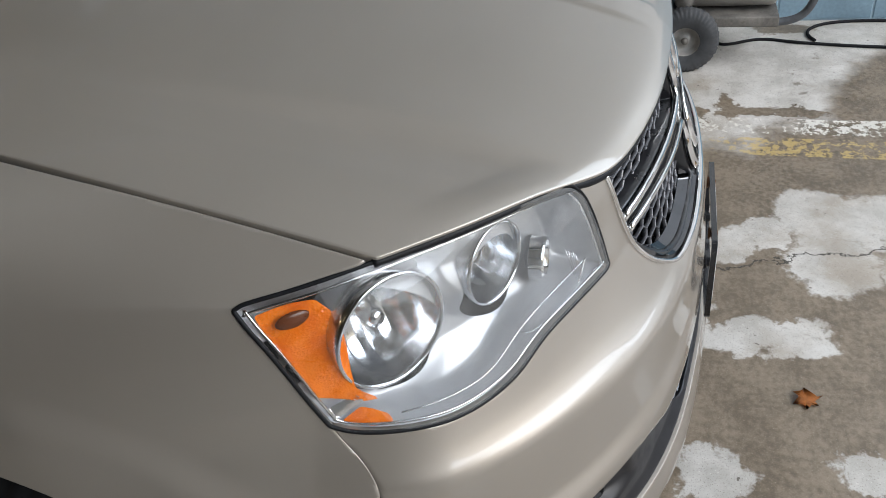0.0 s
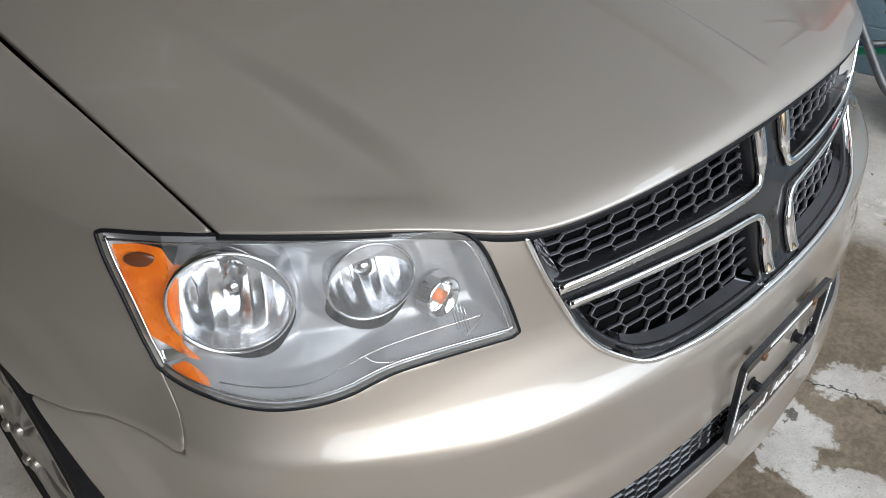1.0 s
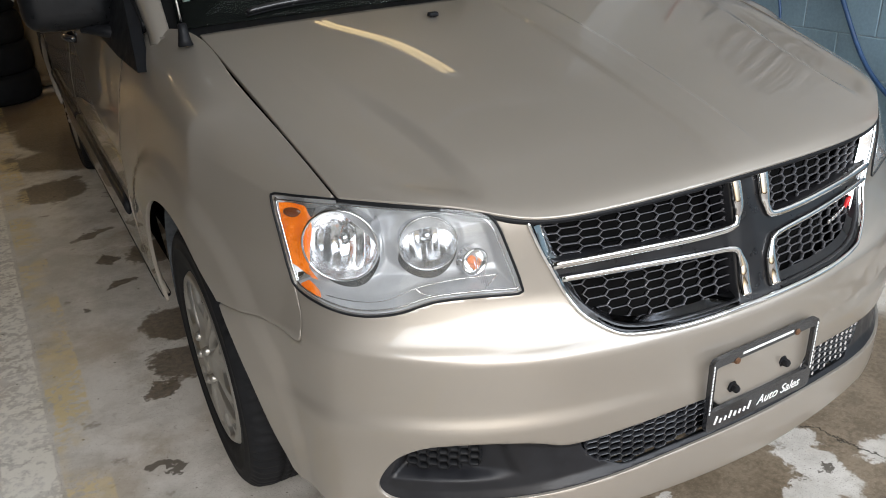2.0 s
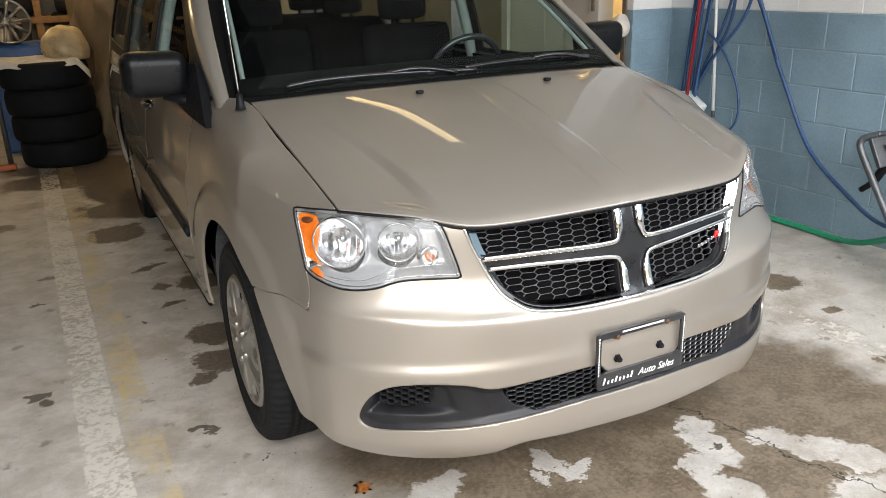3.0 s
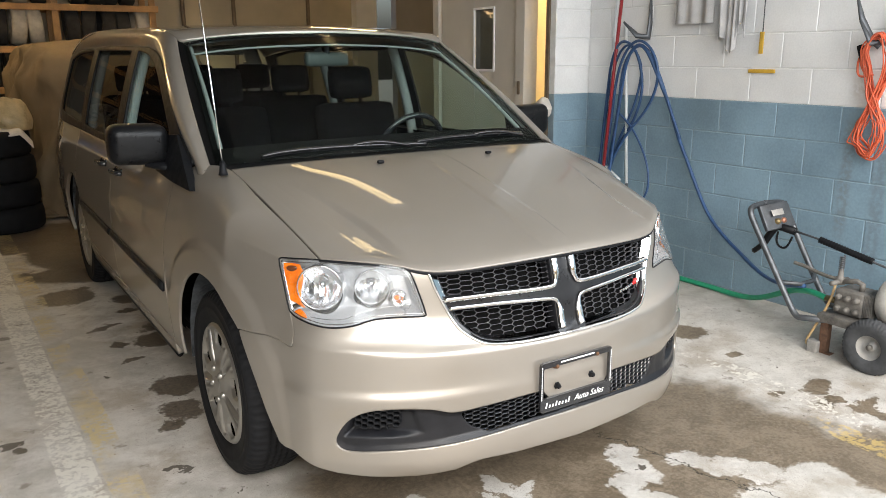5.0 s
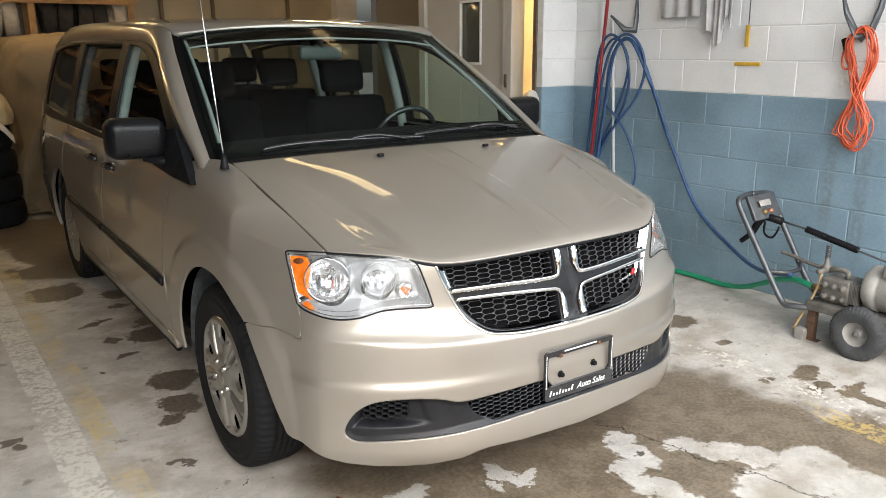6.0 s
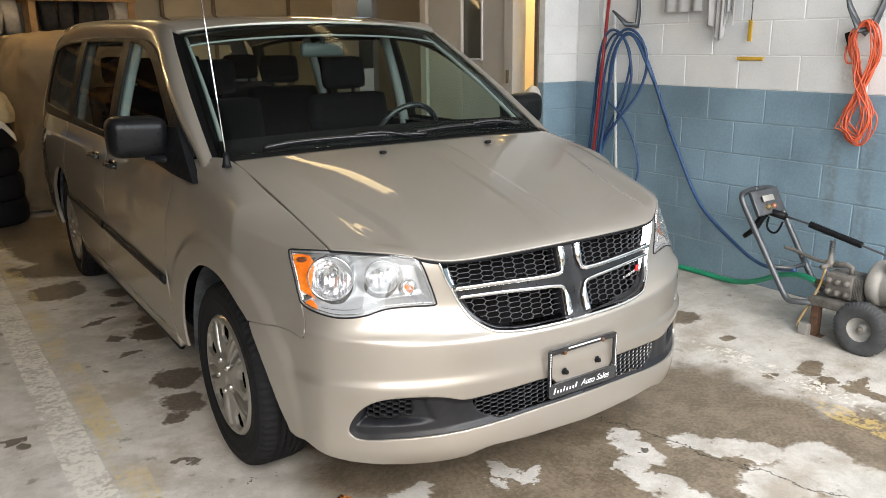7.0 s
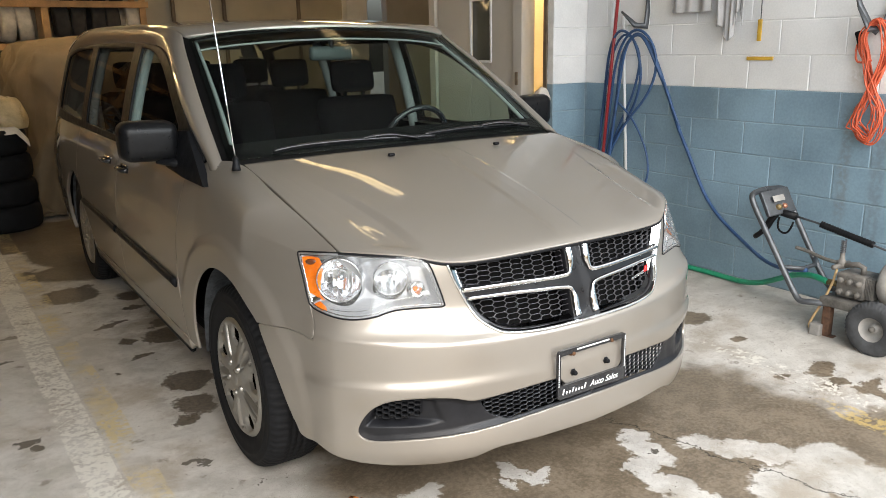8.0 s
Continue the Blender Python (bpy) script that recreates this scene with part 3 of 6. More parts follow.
# back of the hall
slab("wall_north", -6.0, 5.0, 10.8, 11.0, 0, H, BEIGE_WALL)
slab("wall_north_column", 5.0, 5.42, 10.6, 11.0, 0, H, WHITE_WALL)
slab("wall_north_grey", 5.95, 9.0, 10.8, 11.0, 0, H, GREY_WALL)
slab("wall_north_recess", 5.42, 5.95, 11.6, 11.8, 0, H, PIPE)
slab("wall_far_east", 9.0, 9.2, 3.36, 11.0, 0, H, GREY_WALL)
slab("wall_office_back", 4.0, 9.0, 3.36, 3.5, 0, H, GREY_WALL)
# west walls out of view, coloured dark to dim the car's left flank
slab("wall_west", -6.2, -6.0, -3.4, 11.0, 0, H, DARK_WEST)
slab("wall_south_west", -6.2, -3.4, -3.4, -3.2, 0, H, DARK_WEST)
slab("wall_south_east", 2.3, WX + .004, -3.4, -3.2, 0, H, WHITE_WALL)
slab("lintel", -3.4, 2.3, -3.4, -3.2, 3.35, H, WHITE_WALL)
# unseen ceiling, pale east and dark west to shape the bonnet's reflections
slab("ceiling", -.9, 9.2, -3.4, 11.8, H, H + .1, CEILING)
slab("ceiling_west_dark", -6.2, -.9, -3.4, 11.8, H, H + .1, DARK_WEST)
for y0, y1 in ((1.33, 1.35), (.86, .46)):
    tagged(part("ceiling_rail", sweep([(-3.3, y0 + (y0 - y1) * .3, H - .16), (2.4, y1, H - .16)], .035, 8), WHITE_WALL), kind="structure")
for x in (1.9, 2.75, 4.1):
    tagged(part("wall_pipe", sweep([(x, 10.72, 0), (x, 10.72, H)], .035, 10), PIPE), kind="structure")

# steel door with a narrow wired-glass light
door = tagged(part("door_1", join(block(.045, .335, 2.12, .003, (2.165, 2.3225, 1.07)), block(.045, .50, 2.12, .003, (2.165, 3.0, 1.07)), block(.045, .27, 1.42, .003, (2.165, 2.61, .72)), block(.045, .27, .22, .003, (2.165, 2.61, 2.02))), GREY_WALL, smooth=False), kind="structure")
part("window_bead", join(*(block(.012, w, h, .003, (2.138, y, z)) for w, h, y, z in ((.018, .50, 2.47, 1.67), (.018, .50, 2.75, 1.67), (.28, .018, 2.61, 1.425), (.28, .018, 2.61, 1.915)))), WHITE_WALL, door, smooth=False)
part("pane", block(.006, .27, .49, .001, (2.16, 2.61, 1.67)), material("dim_glass", (.10, .105, .09), .12, 0, vary=.2, scale=4), door)
part("latch", block(.012, .03, .10, .003, (2.105, 2.10, 1.30)), PIPE, door)


# tube lamps under the ceiling
def emitter(name, colour, strength):
    m = bpy.data.materials.new(name)
    m.use_nodes = True
    b = m.node_tree.nodes["Principled BSDF"]
    b.inputs["Base Color"].default_value = (.9, .9, .88, 1)
    b.inputs["Emission Color"].default_value = (*colour, 1)
    b.inputs["Emission Strength"].default_value = strength
    return m


TUBE = emitter("warm_tube", (1.0, .72, .34), 3.2)
BACK_TUBE = emitter("back_tube", (1.0, .68, .32), 23)
LAMP_WHITE = material("lamp_enamel", (.8, .79, .74), .4)
LAMPS_AT = ((.86, 2.55, 3.35, 100, 1.75), (-3.45, 3.2, 3.35, 90, 2.6), (2.75, 2.5, 3.0, 90, 1.6, BACK_TUBE), (3.3, 2.5, 3.0, 90, 1.6, BACK_TUBE), (-3.3, 7.0, 3.35, 90, 2.4, BACK_TUBE), (-.6, 6.3, 3.35, 90, 2.4, BACK_TUBE), (-3.0, 9.0, 3.35, 0, 2.4, BACK_TUBE), (3.4, 7.6, 3.35, 90, 2.4, BACK_TUBE))


def tube_lamp(x, y, z, turn, length=1.6, glow=None):
    t = thing("tube_lamp", "white enamel ceiling lamp with two lit warm tubes", "ceiling lamp", (x, y, z), "ceiling lamps")
    t.rotation_euler = (0, 0, radians(turn))
    part("lamp_body", block(length, .16, .05, .008, (0, 0, .06)), LAMP_WHITE, t, smooth=False)
    for s in (-1, 1):
        part("tube", revolve_z([(.0005, .04 - length / 2), (.019, .045 - length / 2), (.019, length / 2 - .045), (.0005, length / 2 - .04)], (0, s * .034, .018)), glow or TUBE, t)
    for s in (-1, 1):
        part("hanger", sweep([(s * .36 * length, 0, .08), (s * .36 * length, 0, H - z)], .004, 6), PIPE, t)
    return t


def revolve_z(profile, at):
    bm = revolve(profile, 12, "x")
    bmesh.ops.transform(bm, matrix=Matrix.Translation(at), verts=bm.verts)
    return bm


for l in LAMPS_AT:
    tube_lamp(*l)


# ---- the minivan: nose at -y, front axle at y = 0, its centre plane x = 0 ----
NOSE_LEVELS = [  # z; y at x = 0, .25, .5, .72; then two stations (x, y) round the corner
    (.19, -.880, -.862, -.800, -.660, -.840, -.545, -.905, -.455),
    (.23, -.928, -.910, -.850, -.712, -.862, -.575, -.932, -.455),
    (.30, -.948, -.930, -.872, -.735, -.876, -.588, -.948, -.450),
    (.42, -.935, -.916, -.860, -.735, -.882, -.575, -.958, -.420),
    (.51, -.930, -.913, -.863, -.746, -.886, -.570, -.961, -.383),
    (.545, -.926, -.908, -.853, -.732, -.881, -.560, -.963, -.366),
    (.63, -.919, -.902, -.850, -.731, -.879, -.548, -.965, -.325),
    (.648, -.917, -.900, -.848, -.729, -.878, -.545, -.965, -.318),
    (.672, -.899, -.883, -.826, -.711, -.873, -.537, -.963, -.308),
    (.70, -.884, -.868, -.806, -.695, -.868, -.527, -.962, -.297),
    (.76, -.866, -.850, -.778, -.672, -.862, -.495, -.957, -.260),
    (.88, -.832, -.818, -.766, -.615, -.856, -.440, -.944, -.215),
    (.95, -.806, -.792, -.742, -.570, -.838, -.405, -.925, -.190),
    (1.04, -.77, -.755, -.70, -.52, -.80, -.36, -.89, -.150),
]
SIDE_PROFILE = ((.19, .93), (.30, .965), (.42, .985), (.55, .993), (.65, .995), (.76, .993), (.88, .978), (.98, .958), (1.09, .928))
NOSE_BASIS = cubic_basis([-2, -1, 0, 1, 2, 3, 4, 5, 6, 7, 8])
AU = 0.25  # metres per unit round the nose


def side_x(z):
    return pchip(*zip(*SIDE_PROFILE), z)


def nose(a, z):
    """The shell round the front: a from the centre (0) over the corner (4) to the front doors (8), z the height."""
    a, z = np.broadcast_arrays(np.asarray(a, float), np.asarray(z, float))
    s = np.where(a < 0, -1.0, 1.0)
    cols = list(zip(*NOSE_LEVELS))
    w = np.exp(-((z - .655) / .05) ** 2)  # the bumper's shoulder climbs towards the corner
    c = [pchip(cols[0], cols[k], z - d * w) for k, d in zip(range(1, 9), (-.014, -.010, .002, .018, .034, .034, 0, 0))]
    sx, o = side_x(z), np.ones_like(z)
    X = np.stack([.5 * o, .25 * o, 0 * o, -.25 * o, -.5 * o, -.72 * o, c[4], c[6], c[6] + (-sx - c[6]) * .56, -sx + .0015, -sx], -1)
    Y = np.stack([c[2], c[1], c[0], c[1], c[2], c[3], c[5], c[7], c[7] * .35 - .04, .19 * o, .62 * o], -1)
    B = NOSE_BASIS(np.abs(a))
    x, y = (B * X).sum(-1), (B * Y).sum(-1)
    r = np.hypot(y - .02, z - .357)  # broad flare round the wheel arch, and the side drawn in ahead of the wheel
    k, f = np.clip((r - .505) / .05, 0, 1), np.clip((r - .60) / .30, 0, 1)
    x = x + .011 * k * k * (3 - 2 * k) * (1 - f * f * (3 - 2 * f)) * np.clip((y + .62) / .14, 0, 1) * np.clip((.52 - y) / .20, 0, 1)
    d = np.clip((y + .64) / .17, 0, 1)
    x = x + .052 * np.clip(-y / .45, 0, 1) ** 1.5 * np.clip((.80 - z) / .48, 0, 1) * d * d * (3 - 2 * d)
    return np.stack([x * s, y, z], -1)


def around(y, z):
    """The station a of the shell at which the flank reaches y at the height z."""
    aa = np.linspace(3.6, 8, 400)
    return float(np.interp(y, nose(aa, np.full(400, z))[:, 1], aa))


def both(poly):
    """An outline that meets the centre, closed by its mirror image."""
    p = list(poly)
    return p + [(-a, z) for a, z in reversed(p)]


def flipped(poly):
    return [(-a, z) for a, z in poly]


def rounded(poly, n=120):
    return smooth_curve(poly, n, closed=True)


def shrunk(poly, d, us=AU):
    """An outline moved inwards by d metres."""
    q = np.asarray(poly, float) * (us, 1)
    e = np.roll(q, -1, 0) - np.roll(q, 1, 0)
    n = np.stack([-e[:, 1], e[:, 0]], 1)
    n /= np.linalg.norm(n, axis=1)[:, None] + 1e-12
    area = 0.5 * np.sum(q[:, 0] * np.roll(q[:, 1], -1) - np.roll(q[:, 0], -1) * q[:, 1])
    return (q + n * d * np.sign(area)) / (us, 1)


HEADLIGHT = [(4.02, .919), (3.99, .866), (3.985, .80), (3.985, .764), (3.93, .753), (3.83, .745), (3.62, .737), (3.37, .732), (3.15, .734), (2.94, .741), (2.78, .753),
             (2.64, .760), (2.37, .762), (2.06, .759), (2.02, .764), (2.05, .80), (2.105, .846), (2.155, .894), (2.20, .912), (2.28, .921), (2.60, .927), (3.25, .931), (3.7, .927), (3.96, .924)]
GRILLE = [(0, .647), (.4, .647), (.9, .649), (1.25, .657), (1.42, .667), (1.55, .688), (1.66, .715), (1.75, .76), (1.82, .80), (1.90, .845), (1.965, .893), (1.97, .93), (0, .93)]
INTAKE = [(0, .444), (.50, .444), (.585, .474), (.74, .476), (1.42, .467), (1.82, .458), (1.95, .463), (2.1, .477), (2.35, .485), (2.6, .487), (2.95, .480), (3.17, .45), (3.32, .402), (3.38, .368),
          (3.36, .350), (3.27, .336), (3.12, .331), (2.76, .337), (2.06, .35), (1.53, .361), (.76, .376), (0, .38)]
LIP = [(0, .287), (1.0, .288), (1.5, .291), (1.66, .283), (1.86, .262), (2.3, .248), (2.9, .243), (3.36, .25), (3.83, .272), (4.28, .298), (4.72, .292), (4.98, .300), (5.03, .386), (5.03, .474), (5.0, .58), (5.03, .664),
       (4.5, .671), (4.23, .665), (4.06, .656), (3.99, .661), (3.97, .69), (3.975, .75), (4.0, .80), (4.0, .925), (2.4, .925), (2.16, .914), (1.99, .900), (1.6, .90), (0, .93)]

HEADLIGHT = softened(np.array(HEADLIGHT) * (AU, 1), 2, .012) / (AU, 1)
car = thing("minivan", "champagne beige minivan with dark honeycomb grille, parked on stained concrete", "car")

# bumper cover: the painted shell below the lamps, cut for grille, lamps and lower intake
panel("bumper_cover", trimmed(nose, -5.15, 5.15, 428, .235, .935, 112, holes=[both(GRILLE), both(INTAKE), HEADLIGHT, flipped(HEADLIGHT)], keeps=[both(LIP)], us=AU), PAINT, car, depth=0.03, roll=.0009)
part("bumper_underside", sweep(np.vstack([on_surface(nose, [(-a, z + .003) for a, z in LIP[:10]][::-1], -0.016), on_surface(nose, [(a, z + .003) for a, z in LIP[1:10]], -0.016)]), 0.015, 10), PAINT, car)


def hexes(poly, nx, x0, cw, ch, lift, wall=0.0024, deep=0.016, reach=.004):
    """A honeycomb of elongated cells that fills an outline of the shell."""
    q = np.asarray(poly, float) * (AU, 1)
    z0 = q[:, 1].min()
    rows = int((q[:, 1].max() - z0) / ch) + 2
    edges = {}
    for i in range(nx):
        for j in range(-1, rows):
            cx, cz = x0 + i * cw, z0 + j * ch + (i % 2) * ch / 2
            k = [(cx - cw * .61, cz), (cx - cw * .39, cz - ch / 2), (cx + cw * .39, cz - ch / 2), (cx + cw * .61, cz), (cx + cw * .39, cz + ch / 2), (cx - cw * .39, cz + ch / 2)]
            for a, b in zip(k, k[1:] + k[:1]):
                key = tuple(sorted(((round(a[0], 4), round(a[1], 4)), (round(b[0], 4), round(b[1], 4)))))
                edges[key] = 1
    ks = list(edges)
    pts = np.array(ks).reshape(-1, 2)
    d, _, _, ins = poly_field(pts[:, 0], pts[:, 1], q)
    ins = (ins | (d < reach)).reshape(-1, 2).all(1)
    ks = [k for k, s in zip(ks, ins) if s]
    verts, faces = [], []
    for (ax, az), (bx, bz) in ks:
        L = math.hypot(bx - ax, bz - az)
        nx_, nz_ = -(bz - az) / L * wall / 2, (bx - ax) / L * wall / 2
        uv = [((ax + nx_) / AU, az + nz_), ((bx + nx_) / AU, bz + nz_), ((bx - nx_) / AU, bz - nz_), ((ax - nx_) / AU, az - nz_)]
        f, r = on_surface(nose, uv, lift), on_surface(nose, uv, lift - deep)
        k = len(verts)
        verts += [*f, *r]
        faces += [(k + 3, k + 2, k + 1, k), (k, k + 1, k + 5, k + 4), (k + 2, k + 3, k + 7, k + 6), (k + 4, k + 5, k + 6, k + 7)]
    return raw(verts, faces)


# ---- upper grille ----
UPPER = [(.19, .800), (.19, .912), (1.945, .912), (1.93, .88), (1.86, .836), (1.80, .809), (1.0, .812)]
LOWER = [(.21, .764), (1.0, .776), (1.735, .779), (1.69, .752), (1.60, .722), (1.46, .690), (1.28, .672), (.9, .662), (.21, .660)]
LOWER_MESH = [(.21, .764), (1.0, .776), (1.665, .779), (1.64, .752), (1.56, .722), (1.44, .697), (1.24, .681), (.9, .674), (.21, .671)]
UPPER_MESH = [(.19, .800), (.19, .912), (1.885, .912), (1.87, .88), (1.80, .836), (1.74, .809), (1.0, .812)]
grille = panel("grille", trimmed(nose, -2, 2, 200, .63, .93, 78, holes=[UPPER, flipped(UPPER), LOWER, flipped(LOWER)], keeps=[shrunk(both([(a, min(z, .899)) for a, z in GRILLE]), .001)], us=AU, lift=lambda u, v: -0.004 + 0 * u), GREY_GLOSS, car, depth=0.05, roll=0.004,
               label="dark grey grille frame with chrome cross and honeycomb mesh")
rim_uv = [(a, z + .002) for a, z in GRILLE[:11]]
rim_uv = smooth_curve([(-a, z) for a, z in rim_uv[:0:-1]] + rim_uv, 160)
part("chrome_surround", sweep(on_surface(nose, rim_uv, 0.001), np.interp(np.abs(rim_uv[:, 0]), [0, .9, 1.4, 2], [.0072, .0066, .0042, .0042]), 10), CHROME, grille, "thin chrome surround")
for s in (1, -1):
    up = smooth_curve([(.158, .899), (.154, .866), (.152, .838)], 16)
    up2 = smooth_curve([(.152, .838), (.185, .812), (.30, .802), (.7, .804), (1.2, .808), (1.80, .806)], 60)
    uu = np.vstack([up, up2[1:]])
    rr = np.concatenate([np.full(12, .0135), np.linspace(.0135, .0062, 14), np.full(49, .0062)])
    part("chrome_trim", sweep(on_surface(nose, uu * (s, 1), 0.002), np.maximum(rr, .0078), 14, flat=((0, 1, 0), .6)), CHROME, grille)
    lo = np.vstack([smooth_curve([(.170, .664), (.166, .69), (.163, .722)], 16), smooth_curve([(.163, .722), (.195, .750), (.31, .764), (.7, .772), (1.2, .778), (1.74, .777)], 60)[1:]])
    part("chrome_trim", sweep(on_surface(nose, lo * (s, 1), 0.002), rr, 14, flat=((0, 1, 0), .6)), CHROME, grille)
    for P_, nm in ((UPPER_MESH, "mesh_insert"), (LOWER_MESH, "mesh_insert")):
        q = P_ if s > 0 else flipped(P_)
        part(nm, hexes(q, 14, .03 if s > 0 else -.576, .0420, .0168, -0.022, wall=.0016, deep=.010, reach=.014), MESH_GREY, grille)
# near-black sheet that paints in the shade behind the mesh
part("grille_shade", raw(*sheet(lifted(nose, *np.meshgrid(np.linspace(-2, 2, 40), np.linspace(.62, .89, 8), indexing="ij"), -0.085))), DARK, grille)
for s in (1, -1):
    ew = np.array([(1.52, .690), (1.64, .716), (1.735, .762), (1.80, .80), (1.875, .842), (1.925, .885)]) * (s, 1)
    ew = smooth_curve(ew, 24)
    rows = [on_surface(nose, ew - np.array((s * k * .085, 0)), .000 - .020 * k) for k in np.linspace(0, 1, 6)]
    part("chrome_end", raw(*sheet(np.stack(rows, 1), flip=s > 0)), CHROME, grille)
    tr = smooth_curve([(.25, .654), (.6, .655), (.95, .657), (1.22, .664), (1.40, .676), (1.52, .696)], 40)
    rows = [on_surface(nose, tr * (s, 1) + np.array((-.01 * s * k, .022 * k)), .000 - .0215 * k) for k in np.linspace(0, 1, 7)]
    part("lower_trough", raw(*sheet(np.stack(rows, 1), flip=s > 0)), BLACK_CHROME, grille, "smoked chrome shelf below the mesh")
# maker's badge, as plain bars
for i, (bx, bw) in enumerate(((.300, .014), (.318, .014), (.336, .014), (.354, .014), (.372, .014))):
    uv = [(-(bx - .016) / AU, .728 + .002 * i)]
    p = on_surface(nose, uv, -0.018)[0]
    part("badge_bar", block(bw, .006, .011, .0015, p, Matrix.Rotation(.22, 4, "Z")), CHROME, grille)
for i in range(2):
    p = on_surface(nose, [(-(.376 + .014 * i) / AU, .742)], -0.016)[0]
    part("badge_stripe", block(.009, .006, .024, .0015, p, Matrix.Rotation(.25, 4, "Z") @ Matrix.Rotation(.4, 4, "Y")), material("badge_red", (.55, .02, .02), .3), grille)

# ---- lower intake ----
LOW_MESH = [(0, .436), (.50, .436), (.585, .466), (.74, .468), (1.42, .459), (1.76, .449), (1.72, .425), (1.62, .396), (1.40, .374), (.76, .386), (0, .390)]
FOG = rounded([(3.16, .412), (3.06, .452), (2.88, .474), (2.6, .478), (2.50, .474), (2.50, .44), (2.53, .416), (2.8, .408)], 70)
CUP = rounded([(3.27, .39), (3.15, .445), (2.9, .476), (2.5, .479), (2.34, .472), (2.28, .44), (2.22, .402), (2.28, .386), (2.7, .378), (3.2, .376)], 90)


def insert_lift(u, v):
    u = np.abs(u)
    d, _, _, ins = poly_field(u * AU, v, np.asarray(CUP) * (AU, 1))
    cup = np.where(ins, np.clip(d / 0.022, 0, 1), 0)
    side = np.clip((u - 1.9) / 0.25, 0, 1)
    d2, _, _, _ = poly_field(u * AU, v, np.asarray(INTAKE) * (AU, 1))
    return -0.006 - 0.012 * np.clip(d2 / 0.02, 0, 1) * (1 - .4 * side) - 0.035 * cup ** 2 * (3 - 2 * cup) * np.clip((u - 2.2) / .5, .15, 1)


intake = panel("lower_intake", trimmed(nose, -3.42, 3.42, 300, .32, .495, 44, holes=[both(LOW_MESH)], keeps=[shrunk(both(INTAKE), .0015)], us=AU, lift=insert_lift), INTAKE_PLASTIC, car, depth=0.03, roll=0.001,
               label="black plastic lower intake with fog lamp pockets")
part("mesh_insert", hexes(both(LOW_MESH), 37, -.4608, .0256, .0138, -0.018, wall=.0017), BLACK_GLOSS, intake)
# shade inside the intake, put in as a near-black sheet
part("intake_shade", raw(*sheet(lifted(nose, *np.meshgrid(np.linspace(-1.9, 1.9, 40), np.linspace(.36, .48, 5), indexing="ij"), -0.07))), DARK, intake)
for s in (1, -1):
    q = FOG if s > 0 else np.array(FOG) * (-1, 1)
    part("pocket_mesh", hexes(q, 15, (2.42 * AU if s > 0 else -3.25 * AU), .0205, .0175, -0.020, wall=.0042, deep=.03), BLACK_PLASTIC, intake)

# ---- headlights ----
LAMPS = (((-.763, -.552, .842), .072, 36), ((-.626, -.641, .844), .054, 24))


def densely(poly, n=20):
    """The same straight-sided outline with many points, so that its corners stay sharp."""
    q = np.asarray(poly, float)
    return np.concatenate([a + (b - a) * np.linspace(0, 1, n, endpoint=False)[:, None] for a, b in zip(q, np.roll(q, -1, 0))])


